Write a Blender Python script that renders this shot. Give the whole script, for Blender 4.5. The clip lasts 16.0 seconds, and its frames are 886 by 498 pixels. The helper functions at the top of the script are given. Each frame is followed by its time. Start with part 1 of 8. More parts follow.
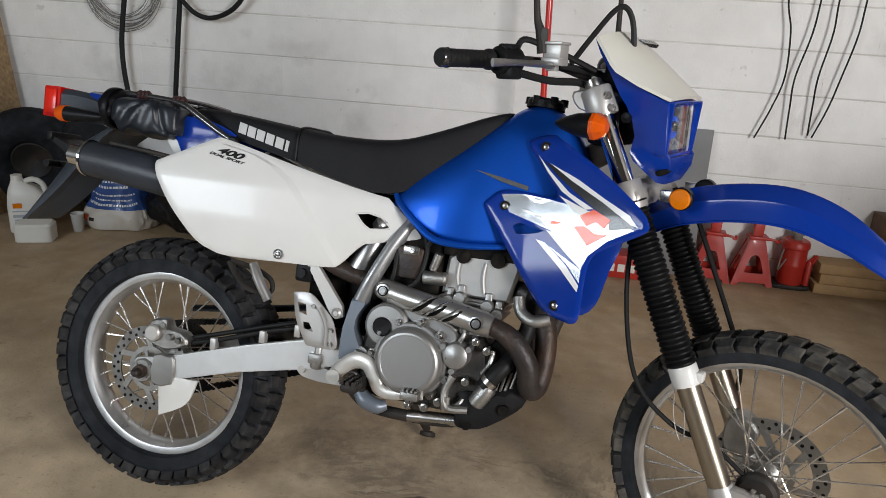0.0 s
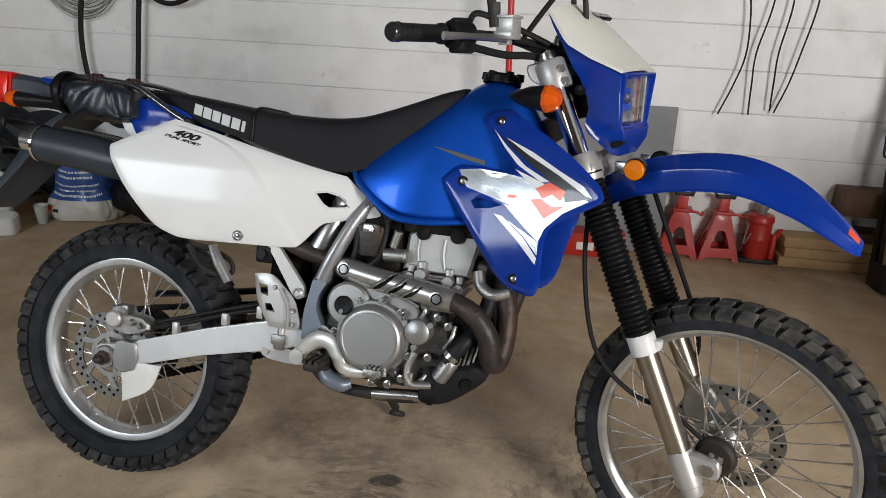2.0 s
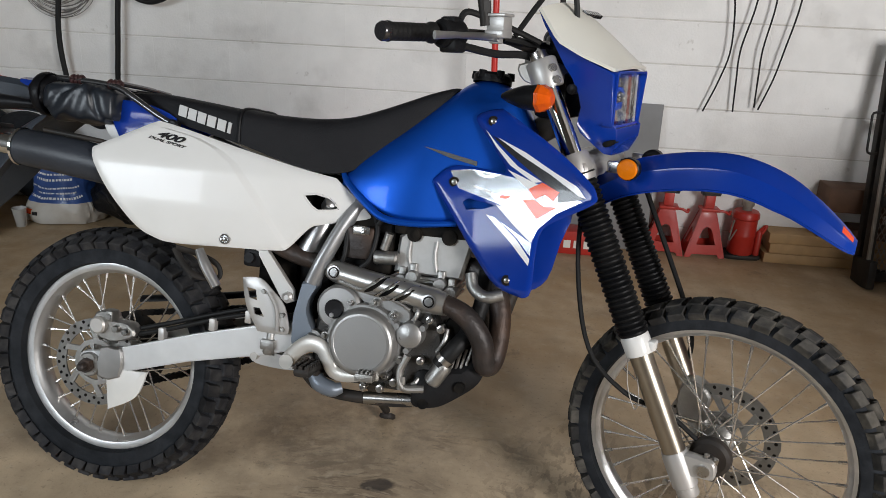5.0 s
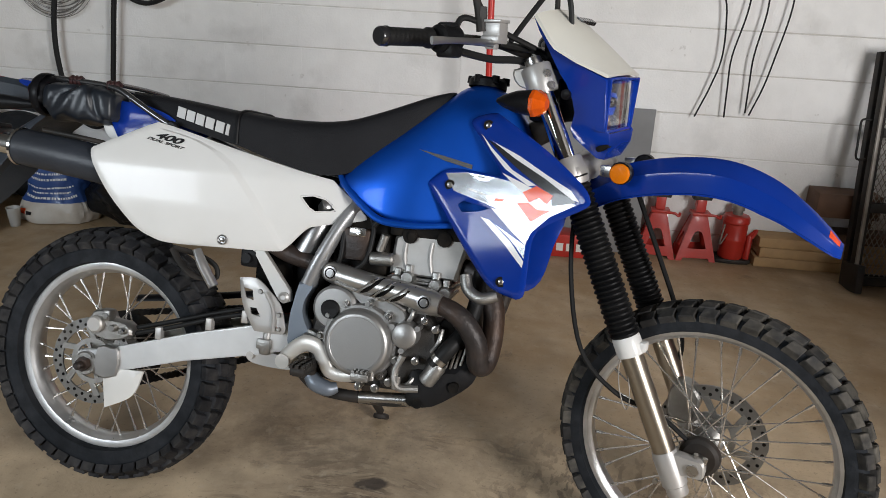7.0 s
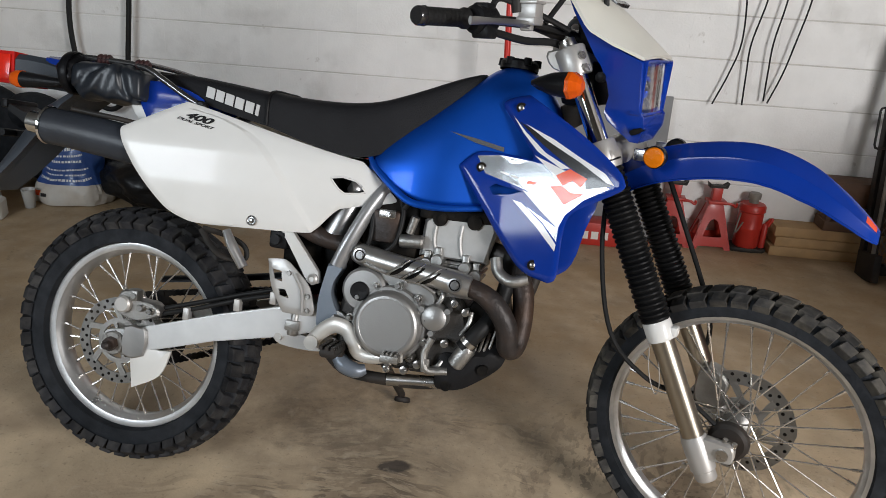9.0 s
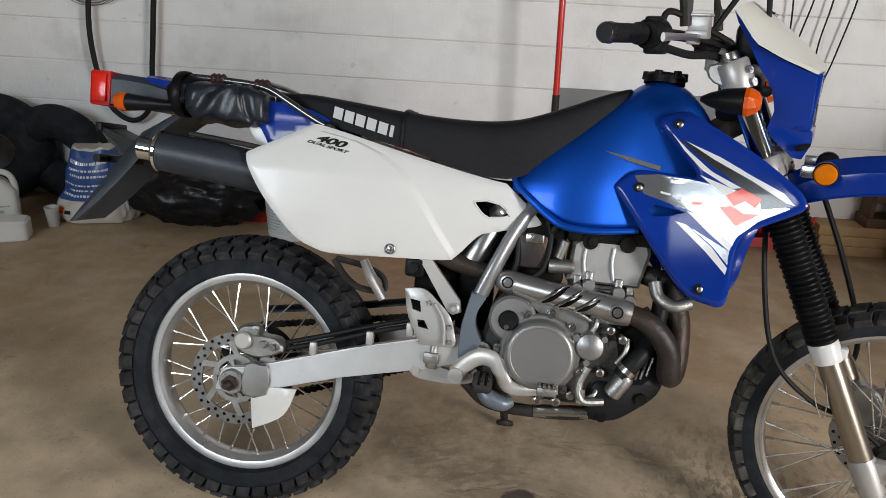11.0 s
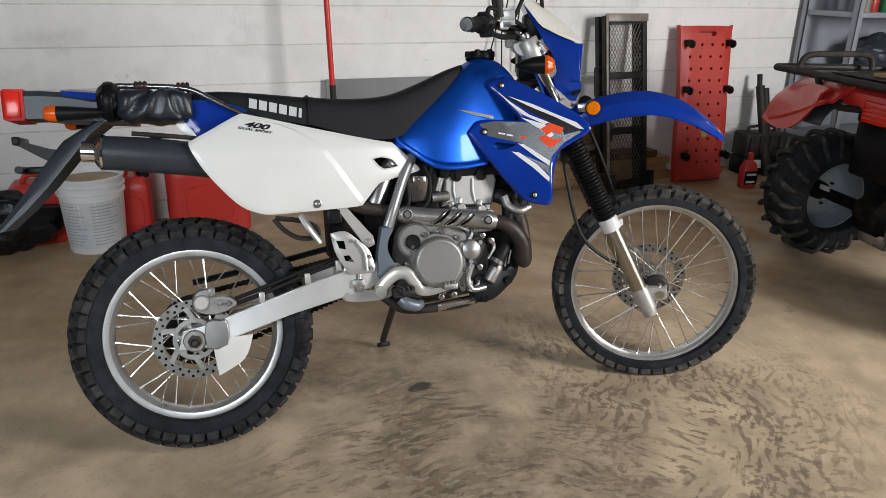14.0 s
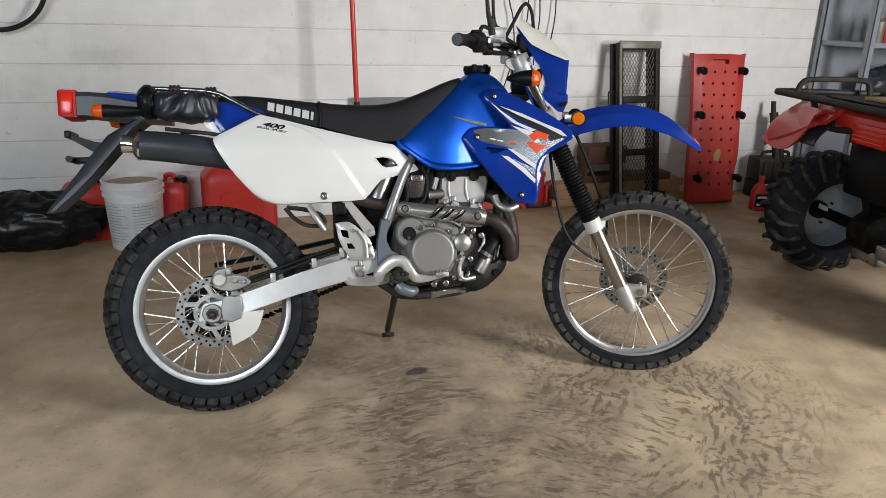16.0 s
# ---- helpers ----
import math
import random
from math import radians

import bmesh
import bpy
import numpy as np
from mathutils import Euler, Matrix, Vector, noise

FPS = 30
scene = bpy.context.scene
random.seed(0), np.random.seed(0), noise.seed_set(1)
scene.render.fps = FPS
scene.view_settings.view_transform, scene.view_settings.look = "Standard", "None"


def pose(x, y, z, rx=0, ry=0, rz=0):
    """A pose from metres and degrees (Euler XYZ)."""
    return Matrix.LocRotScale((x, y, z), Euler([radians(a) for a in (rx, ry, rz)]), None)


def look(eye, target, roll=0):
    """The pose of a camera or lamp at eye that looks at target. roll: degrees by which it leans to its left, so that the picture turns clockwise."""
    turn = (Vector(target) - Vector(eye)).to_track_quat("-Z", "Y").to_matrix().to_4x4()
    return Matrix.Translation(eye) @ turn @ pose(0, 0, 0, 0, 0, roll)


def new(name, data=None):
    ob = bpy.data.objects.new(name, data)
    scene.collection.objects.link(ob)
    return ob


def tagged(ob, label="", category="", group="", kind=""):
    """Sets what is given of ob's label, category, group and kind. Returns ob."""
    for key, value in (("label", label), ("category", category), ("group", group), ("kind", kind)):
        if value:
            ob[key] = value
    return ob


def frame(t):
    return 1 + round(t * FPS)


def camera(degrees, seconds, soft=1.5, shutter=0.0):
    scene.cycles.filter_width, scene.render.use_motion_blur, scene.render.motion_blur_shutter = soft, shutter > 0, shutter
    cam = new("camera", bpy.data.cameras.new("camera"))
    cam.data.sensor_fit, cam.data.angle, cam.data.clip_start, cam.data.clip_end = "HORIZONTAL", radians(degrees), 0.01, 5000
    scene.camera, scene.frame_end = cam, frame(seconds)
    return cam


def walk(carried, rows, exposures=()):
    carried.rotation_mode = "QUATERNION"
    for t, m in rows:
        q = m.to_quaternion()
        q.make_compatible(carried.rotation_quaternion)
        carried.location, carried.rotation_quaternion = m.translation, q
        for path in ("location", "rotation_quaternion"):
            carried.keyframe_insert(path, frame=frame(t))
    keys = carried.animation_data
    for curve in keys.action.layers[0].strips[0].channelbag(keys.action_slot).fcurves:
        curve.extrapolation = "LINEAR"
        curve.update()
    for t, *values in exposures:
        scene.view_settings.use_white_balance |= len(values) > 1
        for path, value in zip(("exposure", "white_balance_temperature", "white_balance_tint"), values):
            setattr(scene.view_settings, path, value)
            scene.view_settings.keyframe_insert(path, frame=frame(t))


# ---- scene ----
cam = camera(62.8, 16.0, soft=0.6)
PATH = [
    (0, (0.995, -1.474, 1.313), (0.691, 0.385, 0.64), 3.4),
    (0.5, (1.019, -1.471, 1.302), (0.734, 0.385, 0.613), 3.4),
    (1, (1.035, -1.469, 1.29), (0.765, 0.383, 0.587), 3.1),
    (1.5, (1.041, -1.479, 1.296), (0.783, 0.377, 0.598), 2.9),
    (2, (1.04, -1.48, 1.293), (0.798, 0.377, 0.591), 2.6),
    (2.5, (1.039, -1.48, 1.294), (0.815, 0.38, 0.592), 2.7),
    (3, (1.03, -1.477, 1.294), (0.816, 0.382, 0.588), 2.5),
    (3.5, (1.023, -1.464, 1.293), (0.819, 0.395, 0.585), 2.3),
    (4, (1.017, -1.455, 1.29), (0.813, 0.403, 0.579), 2.3),
    (6.5, (1.019, -1.478, 1.3), (0.843, 0.388, 0.603), 3.0),
    (7, (1.014, -1.483, 1.3), (0.839, 0.383, 0.601), 3.1),
    (7.5, (1.012, -1.485, 1.299), (0.839, 0.382, 0.604), 3.3),
    (8, (1.007, -1.492, 1.3), (0.827, 0.374, 0.603), 3.3),
    (8.5, (0.991, -1.491, 1.296), (0.806, 0.373, 0.594), 3.3),
    (9, (0.952, -1.491, 1.284), (0.774, 0.363, 0.554), 3.6),
    (9.5, (0.896, -1.483, 1.272), (0.714, 0.368, 0.535), 3.7),
    (9.7, (0.861, -1.463, 1.269), (0.675, 0.387, 0.533), 3.7),
    (11.8, (0.3, -1.421, 1.316), (0.574, 0.419, 0.582), 1.2),
    (12, (0.241, -1.448, 1.321), (0.663, 0.37, 0.602), 0.5),
    (12.5, (0.084, -1.528, 1.336), (0.768, 0.203, 0.604), -0.8),
    (13, (0.015, -1.658, 1.316), (0.687, 0.088, 0.609), 1.6),
    (13.5, (-0.043, -1.772, 1.3), (0.658, -0.042, 0.581), 1.6),
    (14, (-0.055, -1.883, 1.311), (0.662, -0.155, 0.604), 1.3),
    (14.5, (0.003, -2.033, 1.31), (0.675, -0.279, 0.623), 1.7),
    (15, (0.026, -2.117, 1.303), (0.67, -0.349, 0.626), 1.5),
    (15.5, (-0.048, -2.156, 1.317), (0.566, -0.37, 0.662), 1.2),
    (16, (-0.012, -2.178, 1.282), (0.613, -0.386, 0.649), 1.8),
]
walk(cam, [(t, look(eye, target, roll)) for t, eye, target, roll in PATH], [(0, 0.0), (9.7, 0.0), (12.0, 0.0), (13.0, 0.08), (16.0, 0.14)])

# ---- light and exposure ----
world = bpy.data.worlds.new("world")
scene.world = world
world.use_nodes = True
wn = world.node_tree.nodes
sky = wn.new("ShaderNodeTexSky")
sky.sky_type, sky.sun_disc, sky.sun_elevation, sky.sun_rotation = "NISHITA", False, radians(38), radians(200)
world.node_tree.links.new(sky.outputs[0], wn["Background"].inputs[0])
wn["Background"].inputs[1].default_value = 0.12


def opening_light(name, place, target, wide, high, power, colour):
    data = bpy.data.lights.new(name, "AREA")
    data.shape, data.size, data.size_y, data.energy, data.color = "RECTANGLE", wide, high, power, colour
    ob = new(name, data)
    ob.matrix_world = look(place, target)
    return ob


# daylight of the two high windows behind the camera
opening_light("window_daylight_east", (3.55, -2.72, 1.70), (2.2, 2.0, 0.4), 1.0, 1.2, 154, (0.985, 0.967, 0.968))
opening_light("window_daylight_west", (-1.45, -2.72, 1.86), (-0.7, 2.0, 0.4), 1.84, 1.04, 61, (0.86, 0.95, 1.03))


# ---- materials ----
def material(name, colour, rough=0.5, metal=0.0, vary=0.15, scale=8.0, bump=0.0, bump_scale=60.0, coat=0.0, second=None, second_scale=2.0,
             second_amount=0.5, alpha=1.0, transmission=0.0, emit=0.0, spec=0.5, rough_vary=0.1, per_piece=0.0, sheen=0.0):
    m = bpy.data.materials.new(name)
    m.use_nodes = True
    t = m.node_tree
    n, l = t.nodes, t.links
    b = n["Principled BSDF"]
    co = n.new("ShaderNodeTexCoord")
    where = n.new("ShaderNodeNewGeometry").outputs["Position"] if per_piece else co.outputs["Object"]
    fine = n.new("ShaderNodeTexNoise")
    fine.inputs["Scale"].default_value, fine.inputs["Detail"].default_value = scale, 6.0
    l.new(where, fine.inputs["Vector"])
    ramp = n.new("ShaderNodeMapRange")
    ramp.inputs["From Min"].default_value, ramp.inputs["From Max"].default_value = 0.3, 0.7
    ramp.inputs["To Min"].default_value, ramp.inputs["To Max"].default_value = 1.0 - vary, 1.0 + vary
    l.new(fine.outputs["Fac"], ramp.inputs["Value"])
    mix = n.new("ShaderNodeMix")
    mix.data_type, mix.blend_type = "RGBA", "MIX"
    mix.inputs["A"].default_value = (*colour, 1)
    mix.inputs["B"].default_value = (*(second or colour), 1)
    big = n.new("ShaderNodeTexNoise")
    big.inputs["Scale"].default_value, big.inputs["Detail"].default_value = second_scale, 5.0
    l.new(where, big.inputs["Vector"])
    cut = n.new("ShaderNodeMapRange")
    cut.inputs["From Min"].default_value, cut.inputs["From Max"].default_value = 0.42, 0.68
    cut.inputs["To Max"].default_value = second_amount
    l.new(big.outputs["Fac"], cut.inputs["Value"])
    l.new(cut.outputs[0], mix.inputs["Factor"])
    mul = n.new("ShaderNodeMix")
    mul.data_type, mul.blend_type = "RGBA", "MULTIPLY"
    mul.inputs["Factor"].default_value = 1.0
    l.new(mix.outputs["Result"], mul.inputs["A"])
    l.new(ramp.outputs[0], mul.inputs["B"])
    out = mul.outputs["Result"]
    if per_piece:
        info = n.new("ShaderNodeObjectInfo")
        pr = n.new("ShaderNodeMapRange")
        pr.inputs["To Min"].default_value, pr.inputs["To Max"].default_value = 1 - per_piece, 1 + per_piece
        l.new(info.outputs["Random"], pr.inputs["Value"])
        mul2 = n.new("ShaderNodeMix")
        mul2.data_type, mul2.blend_type = "RGBA", "MULTIPLY"
        mul2.inputs["Factor"].default_value = 1.0
        l.new(out, mul2.inputs["A"])
        l.new(pr.outputs[0], mul2.inputs["B"])
        out = mul2.outputs["Result"]
    l.new(out, b.inputs["Base Color"])
    rr = n.new("ShaderNodeMapRange")
    rr.inputs["From Min"].default_value, rr.inputs["From Max"].default_value = 0.3, 0.7
    rr.inputs["To Min"].default_value, rr.inputs["To Max"].default_value = max(0.02, rough * (1 - rough_vary)), min(1.0, rough * (1 + rough_vary))
    l.new(big.outputs["Fac"], rr.inputs["Value"])
    l.new(rr.outputs[0], b.inputs["Roughness"])
    b.inputs["Metallic"].default_value = metal
    b.inputs["Specular IOR Level"].default_value = spec
    b.inputs["Coat Weight"].default_value = coat
    b.inputs["Coat Roughness"].default_value = 0.06
    b.inputs["Transmission Weight"].default_value = transmission
    b.inputs["Alpha"].default_value = alpha
    if emit:
        b.inputs["Emission Color"].default_value = (*colour, 1)
        b.inputs["Emission Strength"].default_value = emit
    if bump:
        bn = n.new("ShaderNodeTexNoise")
        bn.inputs["Scale"].default_value, bn.inputs["Detail"].default_value = bump_scale, 4.0
        l.new(where, bn.inputs["Vector"])
        bp = n.new("ShaderNodeBump")
        bp.inputs["Strength"].default_value, bp.inputs["Distance"].default_value = bump, 0.01
        l.new(bn.outputs["Fac"], bp.inputs["Height"])
        l.new(bp.outputs[0], b.inputs["Normal"])
    return m


BLUE = material("blue_plastic", (0.004, 0.030, 0.250), 0.14, vary=0.08, spec=0.42, second=(0.006, 0.040, 0.29), rough_vary=0.4, second_scale=7)
TANK_BLUE = material("metallic_blue_paint", (0.002, 0.086, 0.52), 0.43, metal=0.70, vary=0.06, coat=0.2, second=(0.003, 0.070, 0.43))
WHITE_PLASTIC = material("white_plastic", (0.68, 0.675, 0.65), 0.33, vary=0.03, coat=0.25, second=(0.57, 0.55, 0.48), second_scale=3.0, second_amount=0.25, bump=0.015, bump_scale=30)
PLATE_WHITE = material("cream_plate", (0.66, 0.645, 0.58), 0.4, vary=0.03, second=(0.70, 0.66, 0.55), second_amount=0.3)
SEAT = material("seat_vinyl", (0.009, 0.009, 0.0105), 0.6, spec=0.2, vary=0.12, bump=0.25, bump_scale=420, second=(0.018, 0.018, 0.019))
RUBBER = material("tyre_rubber", (0.014, 0.016, 0.019), 0.75, spec=0.12, vary=0.3, scale=30, bump=0.2, bump_scale=90, second=(0.036, 0.038, 0.042), second_scale=9.0, second_amount=0.5)
TREAD = material("tread_rubber", (0.022, 0.022, 0.024), 0.72, spec=0.1, vary=0.3, scale=40, bump=0.2, bump_scale=90, second=(0.055, 0.052, 0.048), second_scale=30.0, second_amount=0.6, per_piece=0.3)
DUSTY_TREAD = material("dusty_tread_rubber", (0.034, 0.033, 0.032), 0.85, spec=0.1, vary=0.3, scale=40, bump=0.2, bump_scale=90, second=(0.125, 0.113, 0.092), second_scale=22.0, second_amount=0.6, per_piece=0.3)
BLACK_PLASTIC = material("black_plastic", (0.005, 0.005, 0.006), 0.42, spec=0.16, vary=0.2, bump=0.1, bump_scale=200, second=(0.026, 0.026, 0.026), second_amount=0.35)
GAITER = material("gaiter_rubber", (0.005, 0.005, 0.0055), 0.5, spec=0.12, vary=0.2, second=(0.022, 0.021, 0.02), second_scale=14, second_amount=0.4)
GREY_PLASTIC = material("grey_tail_plastic", (0.032, 0.039, 0.049), 0.42, vary=0.12, bump=0.12, bump_scale=260, second=(0.045, 0.052, 0.062), second_amount=0.4)
MUFFLER_MAT = material("muffler_black", (0.027, 0.031, 0.039), 0.42, spec=0.35, vary=0.2, bump=0.08, bump_scale=120, second=(0.05, 0.052, 0.055), second_scale=5, second_amount=0.35)
ALU = material("brushed_aluminium", (0.38, 0.38, 0.38), 0.33, metal=0.95, vary=0.06, scale=20, second=(0.62, 0.60, 0.57), second_scale=6, second_amount=0.4, rough_vary=0.25)
SWINGARM_ALU = material("anodised_swingarm", (0.66, 0.66, 0.655), 0.42, metal=0.78, vary=0.05, scale=20, second=(0.56, 0.55, 0.53), second_scale=6, second_amount=0.35, rough_vary=0.2)
RIM_ALU = material("rim_aluminium", (0.62, 0.62, 0.615), 0.37, metal=0.85, vary=0.1, scale=25, second=(0.36, 0.34, 0.31), second_scale=12, second_amount=0.4, rough_vary=0.3)
# grimy cast grey, darkened to imitate the shade between the paler covers
CASE_SHADED = material("crankcase_shaded_grey", (0.06, 0.057, 0.054), 0.5, metal=0.5, vary=0.2, scale=30, bump=0.2, bump_scale=200, second=(0.06, 0.052, 0.043), second_scale=11, second_amount=0.7)
CAST = material("cast_aluminium", (0.36, 0.355, 0.34), 0.42, metal=0.9, vary=0.12, scale=40, bump=0.15, bump_scale=260, second=(0.17, 0.15, 0.125), second_scale=9, second_amount=0.55)
ENGINE_GREY = material("engine_cover_grey", (0.33, 0.325, 0.315), 0.40, metal=0.75, vary=0.06, second=(0.28, 0.265, 0.245), second_scale=5, second_amount=0.35, bump=0.04, bump_scale=300)
SILVER_PAINT = material("silver_paint", (0.46, 0.45, 0.435), 0.42, metal=0.5, vary=0.06, second=(0.48, 0.42, 0.34), second_scale=11, second_amount=0.3)
PEDAL = material("pedal_alloy", (0.62, 0.60, 0.56), 0.4, metal=0.55, vary=0.06, second=(0.46, 0.42, 0.36), second_scale=14, second_amount=0.4)
FRAME_GREY = material("frame_grey", (0.15, 0.18, 0.22), 0.38, metal=0.35, vary=0.08, second=(0.19, 0.19, 0.19), second_scale=8, second_amount=0.35)
STEEL = material("steel", (0.46, 0.45, 0.435), 0.28, metal=1.0, vary=0.1, second=(0.38, 0.35, 0.31), second_scale=18, second_amount=0.4)
RACK_STEEL = material("rack_steel", (0.17, 0.17, 0.175), 0.2, metal=0.9, vary=0.15)
DISC_STEEL = material("brake_disc_steel", (0.27, 0.265, 0.255), 0.42, metal=0.9, vary=0.15, scale=30, second=(0.18, 0.16, 0.14), second_scale=20, second_amount=0.5)
SPOKE_MAT = material("spoke_steel", (0.68, 0.66, 0.63), 0.26, metal=0.9, vary=0.15, second=(0.42, 0.36, 0.28), second_scale=25, second_amount=0.5)
CHROME = material("chrome", (0.78, 0.78, 0.78), 0.08, metal=1.0, vary=0.03)
REFLECTOR = material("lamp_reflector", (0.50, 0.47, 0.44), 0.07, metal=0.9, vary=0.05)
FORK_METAL = material("fork_slider", (0.42, 0.37, 0.30), 0.3, metal=0.95, vary=0.05, second=(0.34, 0.31, 0.26), second_scale=5, second_amount=0.3)
RUST_PIPE = material("heat_rusted_pipe", (0.036, 0.030, 0.028), 0.5, metal=0.4, vary=0.25, scale=25, bump=0.2, bump_scale=90, second=(0.085, 0.043, 0.022), second_scale=8, second_amount=0.7)
# near-black of oily parts, also put into gaps and recesses as shade
DARK = material("dark_parts_and_gap_shade", (0.004, 0.004, 0.004), 0.6, spec=0.08, vary=0.3, second=(0.04, 0.032, 0.024), second_scale=18, second_amount=0.5, bump=0.15, bump_scale=120)
FRAME_TUBE = material("frame_tube_grey", (0.30, 0.305, 0.31), 0.33, metal=0.55, vary=0.08, second=(0.22, 0.22, 0.22), second_scale=8, second_amount=0.4, coat=0.2)
SHIELD = material("heat_shield_steel", (0.46, 0.45, 0.43), 0.33, metal=0.85, vary=0.12, second=(0.33, 0.31, 0.28), second_scale=12, second_amount=0.5)
HEAD_ALU = material("cylinder_head_aluminium", (0.44, 0.435, 0.42), 0.48, metal=0.6, vary=0.08, scale=30, second=(0.34, 0.32, 0.29), second_scale=9, second_amount=0.4, bump=0.05, bump_scale=300)
AMBER = material("amber_lens", (0.64, 0.165, 0.003), 0.25, vary=0.08, scale=60, spec=0.15, coat=0.0, bump=0.12, bump_scale=140)
SIGNAL_LENS = material("signal_lens", (0.60, 0.085, 0.004), 0.2, vary=0.1, scale=60, spec=0.3, bump=0.12, bump_scale=140)
TAIL_LENS = material("tail_lens", (0.62, 0.018, 0.006), 0.16, vary=0.1, scale=50, spec=0.45, bump=0.05, bump_scale=160)
RED_LENS = material("red_lens", (0.46, 0.008, 0.005), 0.4, vary=0.1, scale=50, spec=0.12, coat=0.03, bump=0.1, bump_scale=120)
GLASS = material("headlight_glass", (0.9, 0.92, 0.92), 0.05, transmission=1.0, vary=0.0)
RUBBER_GRIP = material("grip_rubber", (0.012, 0.012, 0.012), 0.55, spec=0.2, vary=0.1, bump=0.2, bump_scale=300)
DECAL_SILVER = material("silver_decal", (0.44, 0.46, 0.48), 0.24, metal=0.85, vary=0.1, coat=0.8, second=(0.22, 0.24, 0.27), second_scale=8, second_amount=0.6)
DECAL_WHITE = material("white_decal", (0.80, 0.80, 0.80), 0.22, vary=0.03, coat=0.7)
DECAL_BLACK = material("black_decal", (0.015, 0.015, 0.017), 0.22, vary=0.1, coat=0.7)
DECAL_RED = material("red_decal", (0.80, 0.075, 0.012), 0.25, vary=0.05, coat=0.6)
POUCH = material("pouch_leather", (0.011, 0.014, 0.019), 0.36, spec=0.5, vary=0.15, bump=0.06, bump_scale=220, second=(0.016, 0.021, 0.030), second_scale=6, second_amount=0.3)
SEAT_PRINT = material("seat_print", (0.50, 0.50, 0.49), 0.6, vary=0.1)

WALL = material("white_block_paint", (0.80, 0.79, 0.77), 0.6, vary=0.04, scale=9.0, bump=0.2, bump_scale=110, second=(0.70, 0.68, 0.65), second_scale=2.3, second_amount=0.3, per_piece=0.012)
MORTAR = material("painted_mortar", (0.68, 0.66, 0.63), 0.8, vary=0.12, scale=20, bump=0.3, bump_scale=120, second=(0.44, 0.41, 0.37), second_scale=1.6, second_amount=0.6)
# walls out of view, coloured dark to cut bounce light and deepen shadows
DARK_UNSEEN_WALL = material("dark_unseen_wall", (0.15, 0.145, 0.135), 0.8, vary=0.1, scale=3.0, second=(0.11, 0.105, 0.095))
# ceiling out of view, its colour set dark to lower the fill light
DARK_UNSEEN_CEILING = material("dark_unseen_ceiling", (0.12, 0.115, 0.105), 0.8, vary=0.1)
OSB = material("osb_board", (0.34, 0.22, 0.11), 0.75, vary=0.3, scale=45, bump=0.3, bump_scale=60, second=(0.44, 0.31, 0.17), second_scale=22, second_amount=0.8)
PINE = material("pine_lumber", (0.48, 0.31, 0.15), 0.7, vary=0.15, scale=14, second=(0.36, 0.21, 0.09), second_scale=7, second_amount=0.6, bump=0.1, bump_scale=80)
OLD_WOOD = material("old_dark_wood", (0.11, 0.055, 0.03), 0.7, vary=0.25, scale=14, second=(0.16, 0.10, 0.06), second_amount=0.6)
RED_STEEL = material("red_painted_steel", (0.46, 0.026, 0.016), 0.42, vary=0.15, second=(0.28, 0.022, 0.014), second_scale=9, second_amount=0.5, coat=0.2)
RED_POLY = material("red_polyethylene", (0.52, 0.03, 0.022), 0.42, vary=0.07, second=(0.42, 0.03, 0.025), second_scale=4, second_amount=0.4, bump=0.04, bump_scale=80)
CREEPER_RED = material("creeper_red", (0.48, 0.040, 0.028), 0.5, vary=0.08, second=(0.38, 0.034, 0.026), second_scale=5, second_amount=0.5, bump=0.05, bump_scale=60)
POLE_RED = material("pole_red_paint", (0.56, 0.02, 0.012), 0.35, vary=0.08, coat=0.3)
BLACK_STEEL = material("black_painted_steel", (0.018, 0.017, 0.016), 0.55, spec=0.25, vary=0.25, second=(0.06, 0.045, 0.035), second_scale=12, second_amount=0.5, bump=0.1, bump_scale=90)
WORN_STEEL = material("worn_grey_steel", (0.28, 0.26, 0.23), 0.55, metal=0.4, vary=0.2, second=(0.12, 0.09, 0.07), second_scale=9, second_amount=0.6)
GREY_BOARD = material("grey_board", (0.22, 0.22, 0.22), 0.7, vary=0.08, second=(0.17, 0.17, 0.17), second_scale=3)
JUG_WHITE = material("white_jug_plastic", (0.72, 0.70, 0.65), 0.4, vary=0.04, second=(0.60, 0.57, 0.50), second_amount=0.3)
BUCKET_WHITE = material("bucket_plastic", (0.80, 0.81, 0.815), 0.42, vary=0.06, second=(0.52, 0.48, 0.42), second_scale=5, second_amount=0.35)
LABEL_GREY = material("faded_label", (0.60, 0.63, 0.65), 0.6, vary=0.12, second=(0.60, 0.60, 0.58), second_scale=9, second_amount=0.6)
INK = material("label_ink", (0.38, 0.40, 0.42), 0.6, vary=0.1)
BAG_BLUE = material("bag_blue_print", (0.025, 0.075, 0.26), 0.42, vary=0.12, coat=0.2)
BAG_WHITE = material("bag_white_film", (0.62, 0.58, 0.52), 0.42, vary=0.1, second=(0.40, 0.32, 0.24), second_scale=7, second_amount=0.5)
TRASH = material("black_bag_film", (0.009, 0.009, 0.010), 0.3, spec=0.28, vary=0.2, bump=0.35, bump_scale=30)
CLEAR_CUP = material("cloudy_cup", (0.62, 0.60, 0.56), 0.35, vary=0.05, alpha=0.75)
GREY_STEEL = material("grey_shelf_steel", (0.30, 0.32, 0.36), 0.5, metal=0.1, vary=0.1, second=(0.22, 0.24, 0.27))
